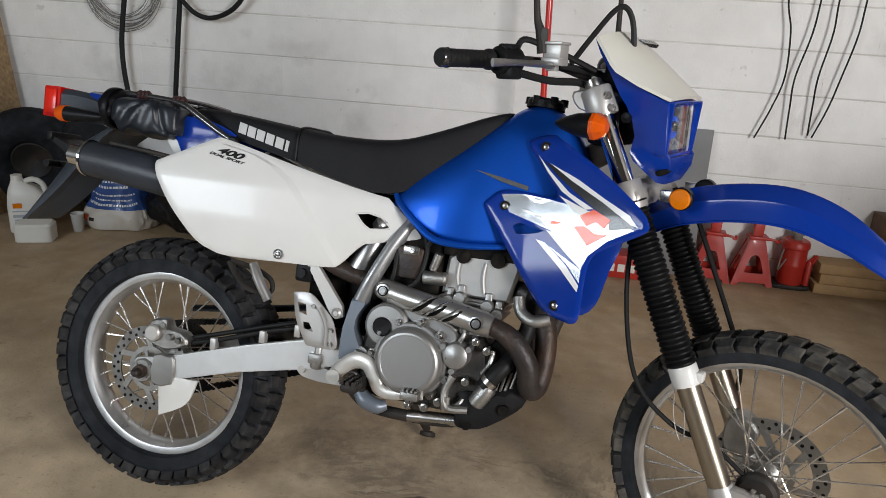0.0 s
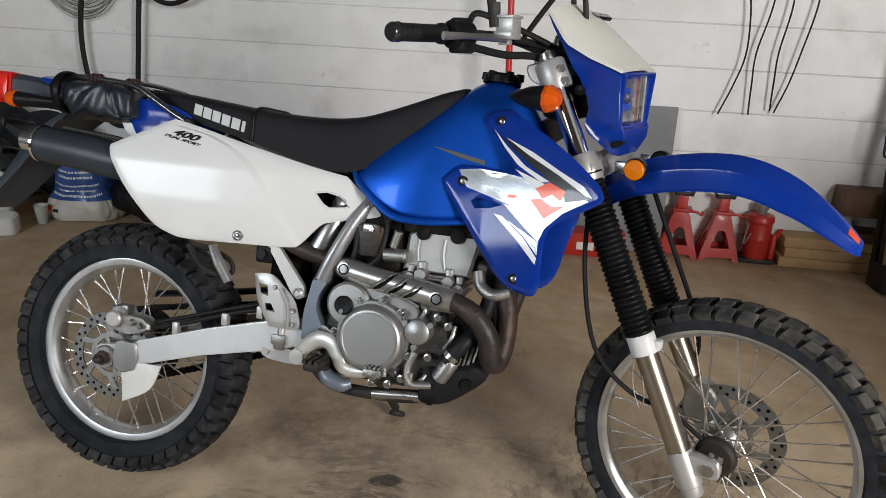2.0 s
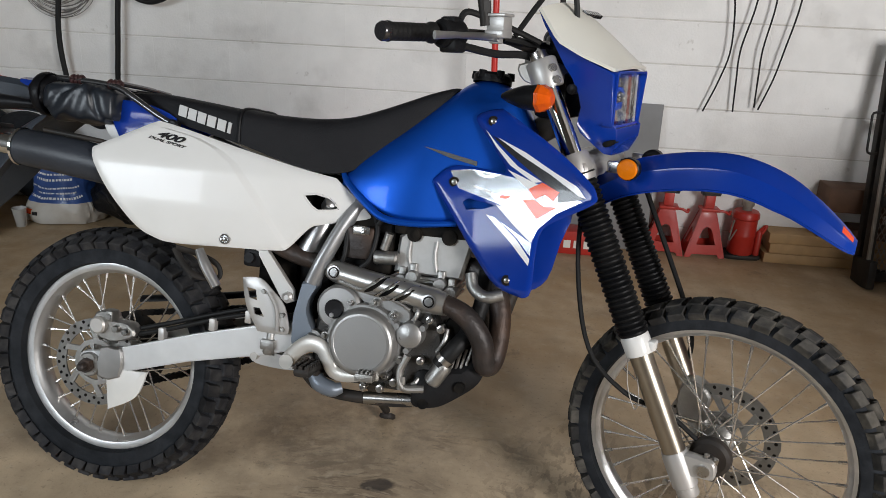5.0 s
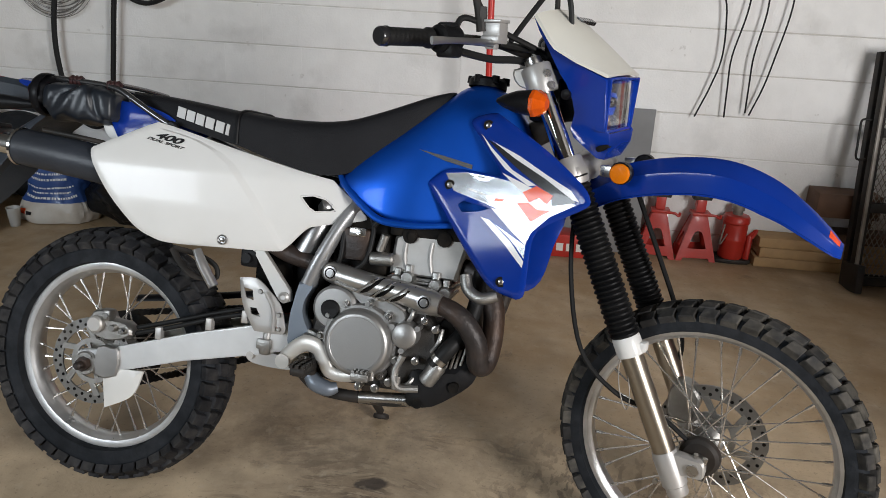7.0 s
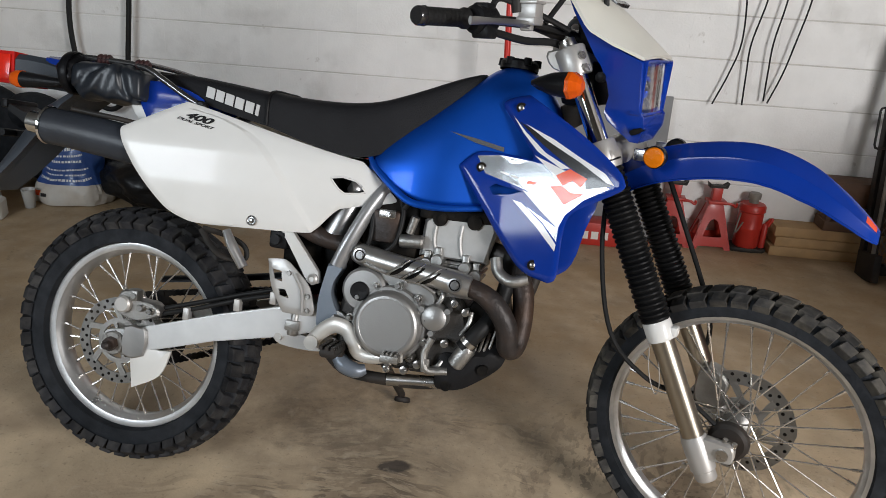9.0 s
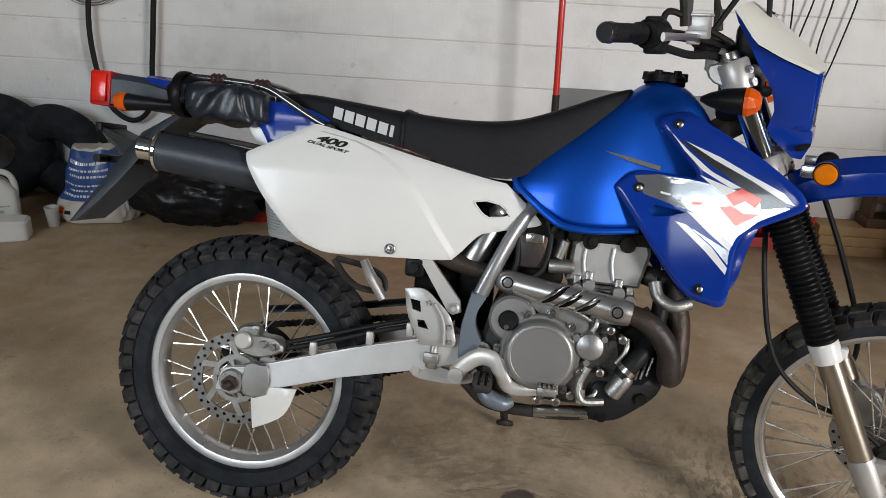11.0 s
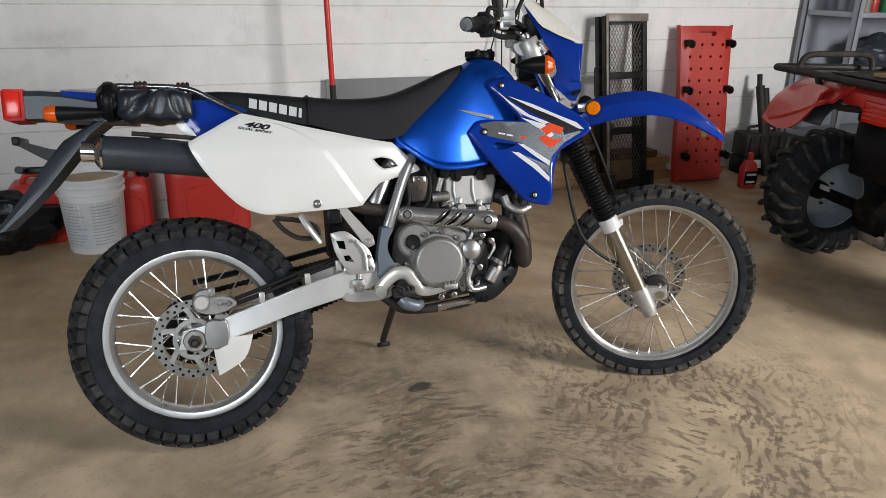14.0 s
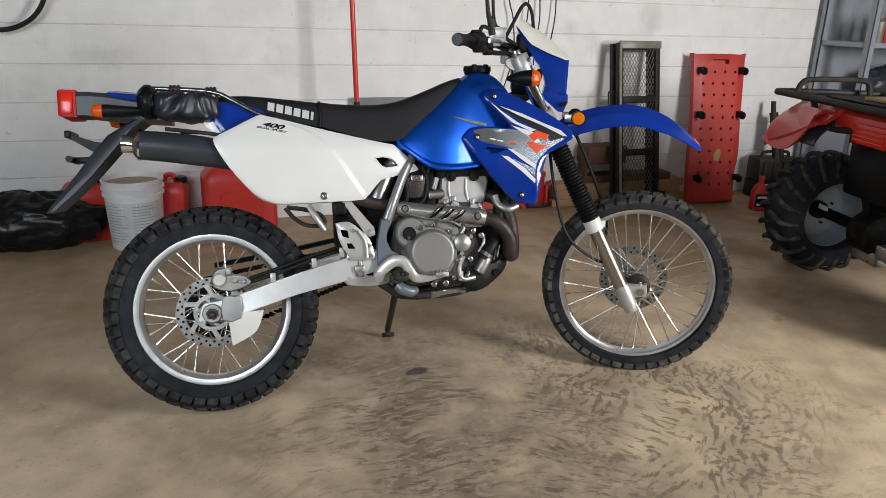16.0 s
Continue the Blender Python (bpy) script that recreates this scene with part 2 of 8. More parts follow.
ATV_RED = material("atv_red_plastic", (0.58, 0.030, 0.022), 0.35, vary=0.06, coat=0.3, second=(0.42, 0.04, 0.035), second_amount=0.4)
WHEEL_GREY = material("wheel_grey_paint", (0.32, 0.38, 0.44), 0.45, metal=0.3, vary=0.15, second=(0.17, 0.13, 0.09), second_scale=8, second_amount=0.6)
CABLE = material("cable_black", (0.012, 0.012, 0.012), 0.5, spec=0.2, vary=0.1)
WRAP = material("oxblood_wrap", (0.035, 0.012, 0.012), 0.5, vary=0.2)
GRIME = material("pail_grime", (0.40, 0.30, 0.18), 0.6, vary=0.25, second=(0.26, 0.18, 0.10), second_scale=9, second_amount=0.7)
WIRE = material("wire_grey", (0.24, 0.23, 0.22), 0.5, metal=0.3, vary=0.15)


def concrete():
    m = material("stained_concrete", (0.52, 0.405, 0.27), 0.6, vary=0.2, scale=7.0, bump=0.15, bump_scale=120, second=(0.30, 0.225, 0.15), second_scale=2.4, second_amount=0.8, rough_vary=0.35)
    t = m.node_tree
    n, l = t.nodes, t.links
    b = n["Principled BSDF"]
    co = n.new("ShaderNodeTexCoord").outputs["Object"]

    def vec(op, a, c, d=None):
        q = n.new("ShaderNodeVectorMath")
        q.operation = op
        for k, v in enumerate((a, c, d)):
            if isinstance(v, tuple):
                q.inputs[k].default_value = v
            elif v is not None:
                l.new(v, q.inputs[k])
        return q.outputs["Value"] if op == "LENGTH" else q.outputs[0]

    def num(op, a, c=0.0):
        q = n.new("ShaderNodeMath")
        q.operation = op
        for k, v in enumerate((a, c)):
            if isinstance(v, (int, float)):
                q.inputs[k].default_value = v
            else:
                l.new(v, q.inputs[k])
        return q.outputs[0]

    def grain(at, scale, detail=5.0, rough=0.55, out="Fac"):
        q = n.new("ShaderNodeTexNoise")
        q.inputs["Scale"].default_value, q.inputs["Detail"].default_value, q.inputs["Roughness"].default_value = scale, detail, rough
        l.new(at, q.inputs["Vector"])
        return q.outputs[out]

    def span(v, a, c, lo=0.0, hi=1.0):
        q = n.new("ShaderNodeMapRange")
        for k, x in (("From Min", a), ("From Max", c), ("To Min", lo), ("To Max", hi)):
            q.inputs[k].default_value = x
        l.new(v, q.inputs["Value"])
        return q.outputs[0]

    def over(base, colour, factor):
        q = n.new("ShaderNodeMix")
        q.data_type = "RGBA"
        q.inputs["B"].default_value = (*colour, 1)
        l.new(factor, q.inputs["Factor"])
        l.new(base, q.inputs["A"])
        return q.outputs["Result"]

    def around(at, x, y, sx, sy):
        return vec("LENGTH", vec("MULTIPLY", vec("SUBTRACT", at, (x, y, 0.0)), (1 / sx, 1 / sy, 0.0)), None)

    base = b.inputs["Base Color"].links[0].from_socket
    bent = vec("MULTIPLY_ADD", grain(co, 2.4, 2.0, out="Color"), (0.22, 0.22, 0.0), co)
    broken = vec("MULTIPLY_ADD", grain(co, 22.0, 2.0, out="Color"), (0.035, 0.035, 0.0), bent)
    # a greasy dark stain with ragged edges, deepened for shade near the rear tyre
    ragged = vec("MULTIPLY_ADD", grain(co, 4.5, 6.0, 0.65, "Color"), (0.55, 0.55, 0.0), co)
    stain_and_shade = num("MULTIPLY", span(around(ragged, 0.82, 0.62, 0.62, 0.36), 1.1, 0.35), span(grain(co, 11.0, 6.0, 0.7), 0.36, 0.6, 0.25, 0.8))
    base = over(base, (0.115, 0.088, 0.062), num("MULTIPLY", stain_and_shade, 0.9))
    # dry brown dirt towards the wall
    split_y = n.new("ShaderNodeSeparateXYZ")
    l.new(ragged, split_y.inputs[0])
    dirt = num("MULTIPLY", span(split_y.outputs["Y"], 0.45, 1.2), span(grain(co, 3.4, 7.0, 0.65), 0.34, 0.62, 0.1, 0.75))
    base = over(base, (0.36, 0.235, 0.115), dirt)
    # dried strokes left by a broom, thin arcs round the sweeper's stands
    drift = vec("MULTIPLY_ADD", grain(co, 9.0, 2.0, out="Color"), (0.020, 0.020, 0.0), bent)
    where_x = n.new("ShaderNodeSeparateXYZ")
    l.new(ragged, where_x.inputs[0])
    left_side, right_side = span(where_x.outputs["X"], 1.55, 1.25), span(where_x.outputs["X"], 1.2, 1.5)
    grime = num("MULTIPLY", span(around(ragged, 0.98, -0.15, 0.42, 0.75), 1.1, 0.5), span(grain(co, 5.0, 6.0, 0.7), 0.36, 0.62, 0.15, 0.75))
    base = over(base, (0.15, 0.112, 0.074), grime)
    for cx, cy, long, fine, side, colour, weight in ((0.75, -2.0, 20.0, 40.0, left_side, (0.135, 0.10, 0.068), 0.8), (0.55, -1.5, 26.0, 46.0, left_side, (0.50, 0.41, 0.29), 0.4), (0.2, 0.9, 24.0, 36.0, right_side, (0.15, 0.112, 0.075), 0.75), (2.1, 0.2, 20.0, 38.0, right_side, (0.15, 0.112, 0.075), 0.75)):
        arm = vec("SUBTRACT", drift, (cx, cy, 0.0))
        split = n.new("ShaderNodeSeparateXYZ")
        l.new(arm, split.inputs[0])
        join = n.new("ShaderNodeCombineXYZ")
        l.new(num("MULTIPLY", num("ARCTAN2", split.outputs["Y"], split.outputs["X"]), long), join.inputs["X"])
        l.new(num("MULTIPLY", vec("LENGTH", arm, None), fine), join.inputs["Y"])
        marks = span(grain(join.outputs[0], 1.0, 3.0, 0.55), 0.525, 0.575)
        zone = num("MULTIPLY", num("MULTIPLY", span(around(bent, 1.2, -0.2, 1.05, 0.82), 1.1, 0.6), span(grain(co, 2.3 + cx * 0.5 + cy * 0.1, 3.0), 0.44, 0.53)), side)
        base = over(base, colour, num("MULTIPLY", num("MULTIPLY", marks, zone), weight))
    # one dark scab of oil
    base = over(base, (0.045, 0.035, 0.028), num("MULTIPLY", span(around(broken, 0.845, 0.225, 0.036, 0.030), 1.1, 0.8), 0.9))
    # pale scuffs and dark grit
    base = over(base, (0.50, 0.415, 0.31), span(grain(bent, 24.0, 6.0), 0.58, 0.75, 0.0, 0.45))
    base = over(base, (0.12, 0.09, 0.065), span(grain(co, 75.0, 3.0, 0.6), 0.60, 0.72, 0.0, 0.45))
    base = over(base, (0.10, 0.075, 0.05), num("MULTIPLY", span(grain(bent, 5.0, 8.0, 0.75), 0.60, 0.68), 0.5))
    l.new(base, b.inputs["Base Color"])
    return m


CONCRETE = concrete()


def scuffed_wall(m):
    """Grey smudges and small knocks on the paint."""
    n, l = m.node_tree.nodes, m.node_tree.links
    b = n["Principled BSDF"]
    base = b.inputs["Base Color"].links[0].from_socket
    where = n.new("ShaderNodeNewGeometry").outputs["Position"]
    for scale, lo, hi, top, colour in ((3.2, 0.60, 0.74, 0.5, (0.50, 0.485, 0.46, 1)), (16.0, 0.69, 0.73, 0.4, (0.42, 0.39, 0.35, 1))):
        q = n.new("ShaderNodeTexNoise")
        q.inputs["Scale"].default_value, q.inputs["Detail"].default_value = scale, 7.0
        l.new(where, q.inputs["Vector"])
        r = n.new("ShaderNodeMapRange")
        r.inputs["From Min"].default_value, r.inputs["From Max"].default_value, r.inputs["To Max"].default_value = lo, hi, top
        l.new(q.outputs["Fac"], r.inputs["Value"])
        k = n.new("ShaderNodeMix")
        k.data_type = "RGBA"
        k.inputs["B"].default_value = colour
        l.new(r.outputs[0], k.inputs["Factor"])
        l.new(base, k.inputs["A"])
        base = k.outputs["Result"]
    l.new(base, b.inputs["Base Color"])


scuffed_wall(WALL)


# ---- mesh helpers ----
def finish(name, bm, mat, smooth=35):
    bmesh.ops.recalc_face_normals(bm, faces=bm.faces)
    me = bpy.data.meshes.new(name)
    bm.to_mesh(me)
    bm.free()
    if smooth:
        for p in me.polygons:
            p.use_smooth = True
        me.set_sharp_from_angle(angle=radians(smooth))
    me.materials.append(mat)
    return me


def thing(name, label, category, group="", m=None, kind=""):
    ob = new(name)
    ob.empty_display_size = 0.1
    ob.matrix_world = m or Matrix()
    return tagged(ob, label, category, group, kind)


def part(name, bm, mat, parent, label="", m=None, smooth=35):
    ob = new(name, finish(name, bm, mat, smooth))
    ob.parent = parent
    ob.matrix_basis = m or Matrix()
    return tagged(ob, label)


def solo(name, bm, mat, label, category, group="", m=None, kind="", smooth=35):
    ob = new(name, finish(name, bm, mat, smooth))
    ob.matrix_world = m or Matrix()
    return tagged(ob, label, category, group, kind)


def box(bm, lo, hi, bevel=0.0, m=None):
    """A bevelled block between two corners, added to bm."""
    made = bmesh.ops.create_cube(bm, size=1.0)["verts"]
    s = [hi[i] - lo[i] for i in range(3)]
    c = [(hi[i] + lo[i]) / 2 for i in range(3)]
    for v in made:
        v.co = Vector((v.co.x * s[0] + c[0], v.co.y * s[1] + c[1], v.co.z * s[2] + c[2]))
    if bevel:
        edges = {e for v in made for e in v.link_edges}
        out = bmesh.ops.bevel(bm, geom=list(edges), offset=bevel, segments=2, affect="EDGES", profile=0.5)
        made = list({v for f in out["faces"] for v in f.verts} | {v for v in made if v.is_valid})
    if m is not None:
        for v in made:
            v.co = m @ v.co
    return bm


def skin(bm, loops, closed=True, cap=True):
    """Faces between loops of as many points; closed: each loop is a ring."""
    rings = [[bm.verts.new(p) for p in loop] for loop in loops]
    n = len(rings[0])
    for a, b in zip(rings, rings[1:]):
        for i in range(n if closed else n - 1):
            j = (i + 1) % n
            bm.faces.new((a[i], a[j], b[j], b[i]))
    if cap and closed:
        bm.faces.new(rings[0][::-1])
        bm.faces.new(rings[-1])
    return rings


def lathe(bm, profile, centre=(0, 0, 0), axis=(0, 1, 0), n=32, cap=True):
    """Turns (radius, along) pairs round an axis."""
    w = Vector(axis).normalized()
    u = w.orthogonal().normalized()
    v = w.cross(u)
    c = Vector(centre)
    skin(bm, [[c + w * s + (u * math.cos(a) + v * math.sin(a)) * r for a in (2 * math.pi * i / n for i in range(n))] for r, s in profile], cap=cap)
    return bm


def torus_lathe(bm, profile, centre, axis, n=64):
    """Turns a closed profile of (radius, along) round an axis."""
    w = Vector(axis).normalized()
    u = w.orthogonal().normalized()
    v = w.cross(u)
    c = Vector(centre)
    loops = [[c + w * s + (u * math.cos(a) + v * math.sin(a)) * r for r, s in profile] for a in (2 * math.pi * i / n for i in range(n))]
    skin(bm, loops + [], cap=False)
    bm.verts.ensure_lookup_table()
    k = len(profile)
    vs = list(bm.verts)[-n * k:]
    for i in range(k):
        j = (i + 1) % k
        bm.faces.new((vs[(n - 1) * k + i], vs[(n - 1) * k + j], vs[j], vs[i]))
    return bm


def curve_points(points, steps=6):
    """A smooth line through points."""
    p = [Vector(q) for q in points]
    p = [p[0] * 2 - p[1]] + p + [p[-1] * 2 - p[-2]]
    out = []
    for a, b, c, d in zip(p, p[1:], p[2:], p[3:]):
        for i in range(steps):
            t = i / steps
            out.append(0.5 * (2 * b + (c - a) * t + (2 * a - 5 * b + 4 * c - d) * t * t + (3 * b - a - 3 * c + d) * t ** 3))
    out.append(p[-2])
    return out


def tube(bm, points, radius, n=12, steps=6, flat=1.0, side=None, cap=True):
    """A round bar along a smooth line; radius: a number, or one for each given point. flat: the second axis's share."""
    line = curve_points(points, steps) if steps > 1 else [Vector(q) for q in points]
    if isinstance(radius, (int, float)):
        radii = [radius] * len(line)
    else:
        radii = list(np.interp(np.linspace(0, 1, len(line)), np.linspace(0, 1, len(radius)), radius))
    loops, up = [], None
    for i, q in enumerate(line):
        d = (line[min(i + 1, len(line) - 1)] - line[max(i - 1, 0)]).normalized()
        if up is None:
            up = Vector(side) if side else d.orthogonal()
        up = (up - d * up.dot(d)).normalized()
        v = d.cross(up)
        loops.append([q + (up * math.cos(a) * radii[i] + v * math.sin(a) * radii[i] * flat) for a in (2 * math.pi * k / n for k in range(n))])
    skin(bm, loops, cap=cap)
    return bm


def inside(p, poly):
    x, y = p
    hit = False
    for (ax, ay), (bx, by) in zip(poly, poly[1:] + poly[:1]):
        if (ay > y) != (by > y) and x < (bx - ax) * (y - ay) / (by - ay) + ax:
            hit = not hit
    return hit


def edge_distance(p, poly):
    best = 9.0
    for (ax, ay), (bx, by) in zip(poly, poly[1:] + poly[:1]):
        dx, dy = bx - ax, by - ay
        t = max(0, min(1, ((p[0] - ax) * dx + (p[1] - ay) * dy) / (dx * dx + dy * dy + 1e-12)))
        best = min(best, math.hypot(p[0] - ax - t * dx, p[1] - ay - t * dy))
    return best


def round_outline(points, steps=5, sharp=()):
    """A closed smooth line through (x, z) points; corners named in sharp stay corners."""
    n, out = len(points), []
    for i in range(n):
        a, b, c, d = (Vector(points[(i + k - 1) % n]) for k in range(4))
        if i in sharp:
            a = b
        if (i + 1) % n in sharp:
            d = c
        for k in range(steps):
            t = k / steps
            q = 0.5 * (2 * b + (c - a) * t + (2 * a - 5 * b + 4 * c - d) * t * t + (3 * b - a - 3 * c + d) * t ** 3)
            out.append((q.x, q.y))
    return out


def panel(bm, outline, lat, thick=0.004, spacing=0.018, soft=0.012, drop=0.008, holes=(), place=None, lines=()):
    """A curved plate over an outline of (x, z) points; lat(x, z) is how far it lies from the middle plane, to the right.
    Its rim falls back by drop over the width soft. place: the point for (x, lat, z)."""
    from mathutils.geometry import delaunay_2d_cdt
    place = place or (lambda x, s, z: (x, -s, z))
    pts, edges = [], []
    for loop in (outline, *holes):
        k = len(pts)
        pts += [Vector(p) for p in loop]
        edges += [(k + i, k + (i + 1) % len(loop)) for i in range(len(loop))]
    for line in lines:
        k = len(pts)
        pts += [Vector(p) for p in line]
        edges += [(k + i, k + i + 1) for i in range(len(line) - 1)]
    beside = [p for line in lines for p in line]
    xs, zs = [p[0] for p in outline], [p[1] for p in outline]
    x = min(xs) + spacing / 2
    while x < max(xs):
        z = min(zs) + spacing / 2
        while z < max(zs):
            if inside((x, z), outline) and not any(inside((x, z), h) for h in holes) and min(edge_distance((x, z), o) for o in (outline, *holes)) > spacing * 0.35 and all(math.hypot(x - p[0], z - p[1]) > spacing * 0.6 for p in beside):
                pts.append(Vector((x, z)))
            z += spacing
        x += spacing
    vs, es, fs, *_ = delaunay_2d_cdt(pts, edges, [], 0, 1e-6)
    front, back = [], []
    for p in vs:
        d = edge_distance(p, outline)
        s = lat(p.x, p.y) - (drop * (1 - min(1, d / soft)) ** 2 if soft else 0)
        front.append(bm.verts.new(place(p.x, s, p.y)))
        back.append(bm.verts.new(place(p.x, s - thick, p.y)))
    rim = {}
    for f in fs:
        c = sum((vs[i] for i in f), Vector((0, 0))) / len(f)
        if not inside(c, outline) or any(inside(c, h) for h in holes):
            continue
        bm.faces.new([front[i] for i in f])
        bm.faces.new([back[i] for i in reversed(f)])
        for a, b in zip(f, f[1:] + f[:1]):
            rim[(a, b)] = None
    for a, b in rim:
        if (b, a) not in rim:
            bm.faces.new((front[b], front[a], back[a], back[b]))
    bmesh.ops.delete(bm, geom=[v for v in front + back if not v.link_faces], context="VERTS")
    return bm


def slab(bm, outline, near, far, bevel=0.0, taper=None, place=None):
    """An outline of (x, z) points thickened from near to far (distances to the right of the middle plane)."""
    place = place or (lambda x, s, z: (x, -s, z))
    cx, cz = sum(p[0] for p in outline) / len(outline), sum(p[1] for p in outline) / len(outline)

    def ring(s, k):
        return [place(cx + (x - cx) * k, s, cz + (z - cz) * k) for x, z in outline]
    size = max(max(p[0] for p in outline) - min(p[0] for p in outline), max(p[1] for p in outline) - min(p[1] for p in outline))
    k = 1 - 2 * bevel / size
    loops = [ring(near, k if bevel else 1)]
    if bevel:
        loops += [ring(near + math.copysign(bevel, far - near), 1), ring(far - math.copysign(bevel, far - near), 1)]
    loops.append(ring(far, (taper or 1) * (k if bevel else 1)))
    skin(bm, loops)
    return bm


def writing(text, size, depth=0.0004, bold=0.0):
    """A mesh of letters in the built-in font, in the x-y plane."""
    data = bpy.data.curves.new("letters", "FONT")
    data.body, data.size, data.extrude, data.offset = text, size, depth, bold
    ob = bpy.data.objects.new("letters", data)
    bm = bmesh.new()
    scene.collection.objects.link(ob)
    bpy.context.view_layer.update()
    me = ob.evaluated_get(bpy.context.evaluated_depsgraph_get()).to_mesh()
    bm.from_mesh(me)
    bpy.data.objects.remove(ob)
    return bm


# ---- the room ----
WALL_Y = 2.27
LEFT_X, RIGHT_X, BACK_Y, CEIL_Z = -2.45, 6.2, -2.8, 2.75
bm = bmesh.new()
bmesh.ops.create_grid(bm, x_segments=40, y_segments=40, size=0.5)
for v in bm.verts:
    v.co = (-3.0 + (v.co.x + 0.5) * 10.0, -8.0 + (v.co.y + 0.5) * 10.7, 0.0)
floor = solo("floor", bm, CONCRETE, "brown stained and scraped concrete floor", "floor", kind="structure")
# added ceiling out of view, dark so that shadows stay deep
bm = bmesh.new()
box(bm, (LEFT_X - 0.2, BACK_Y - 0.2, CEIL_Z), (RIGHT_X + 0.2, WALL_Y + 0.25, CEIL_Z + 0.1))
solo("ceiling", bm, DARK_UNSEEN_CEILING, "unseen ceiling, kept dark to cut fill light", "ceiling", kind="structure")
# enclosing walls out of view, added dark so little light bounces back
bm = bmesh.new()
box(bm, (LEFT_X - 0.2, BACK_Y - 0.2, 0.001), (LEFT_X, WALL_Y + 0.2, CEIL_Z))
solo("wall_west", bm, DARK_UNSEEN_WALL, "unseen garage side wall, kept dark to cut bounce light", "wall", kind="structure")
bm = bmesh.new()
box(bm, (RIGHT_X, BACK_Y - 0.2, 0.001), (RIGHT_X + 0.2, WALL_Y + 0.2, CEIL_Z))
solo("wall_east", bm, DARK_UNSEEN_WALL, "unseen garage side wall, kept dark to cut bounce light", "wall", kind="structure")
bm = bmesh.new()
for lo, hi in (((LEFT_X, 0.001), (-2.40, CEIL_Z)), ((-0.50, 0.001), (2.9, CEIL_Z)), ((4.5, 0.001), (RIGHT_X, CEIL_Z)), ((-2.40, 2.42), (-0.50, CEIL_Z)), ((2.9, 2.38), (4.5, CEIL_Z)), ((-2.40, 0.001), (-0.50, 1.31)), ((2.9, 0.001), (4.5, 1.04))):
    box(bm, (lo[0], BACK_Y - 0.2, lo[1]), (hi[0], BACK_Y, hi[1]))
solo("wall_south", bm, DARK_UNSEEN_WALL, "unseen dark garage front wall with two high window openings", "wall", kind="structure")

# painted block wall: mortar backing and single blocks
COURSE, LENGTH, JOINT = 0.2057, 0.4114, 0.006
bm = bmesh.new()
box(bm, (LEFT_X, WALL_Y + 0.0025, 0.001), (RIGHT_X, WALL_Y + 0.2, CEIL_Z))
wall = solo("wall_north", bm, MORTAR, "white painted concrete block wall", "wall", kind="structure")


def block_mesh(wide, high):
    b = bmesh.new()
    w, h, e = wide / 2, high / 2 - JOINT / 2, 0.0025
    loops = []
    for inset, y in ((0, 0.004), (0, 0.0), (e, -0.0018)):
        k = inset * 0.12
        loops.append([(-w + k, y, -h + inset), (w - k, y, -h + inset), (w - k, y, h - inset), (-w + k, y, h - inset)])
    skin(b, loops)
    return finish("block", b, WALL, 0)


whole, low = block_mesh(LENGTH, COURSE), block_mesh(LENGTH, 0.1087)
for row in range(13):
    z0 = 0.1087 + (row - 1) * COURSE if row else 0.0
    mid = z0 + (COURSE if row else 0.1087) / 2
    if z0 + COURSE > CEIL_Z:
        break
    x = 2.14 - 12 * LENGTH + (0.0 if row % 2 else LENGTH / 2)
    while x < RIGHT_X:
        if x > LEFT_X - 0.1:
            ob = new("block", whole if row else low)
            ob.parent = wall
            ob.location = (x + LENGTH / 2, WALL_Y, mid)
        x += LENGTH

# ---- the motorcycle ----
# bike coordinates: x ahead from the rear axle, y to its left, z up in its own (leaning) plane
BIKE = Matrix(((0.9964, 0.0821, 0.0228, 0.0082), (-0.0852, 0.9602, 0.2662, 0.1159), (0.0, -0.2672, 0.9637, 0.3281), (0, 0, 0, 1)))
BASE = Matrix.Translation((0.7, 0, -0.335))
bike = thing("motorcycle", "blue and white dual-sport motorcycle leaning on its side stand", "motorcycle", m=BIKE @ BASE)
OFF = BASE.inverted()
HEAD = Vector((1.4652, 0, -0.0195))
STEER = OFF @ Matrix.Translation(HEAD) @ Matrix.Rotation(radians(-22.97), 4, Vector((-math.sin(radians(27.5)), 0, math.cos(radians(27.5))))) @ Matrix.Translation(-HEAD)
FRONT_AXLE = 1.501


def bike_part(name, bm, mat, label="", front=False, smooth=35):
    return part(name, bm, mat, bike, label, STEER if front else OFF, smooth)


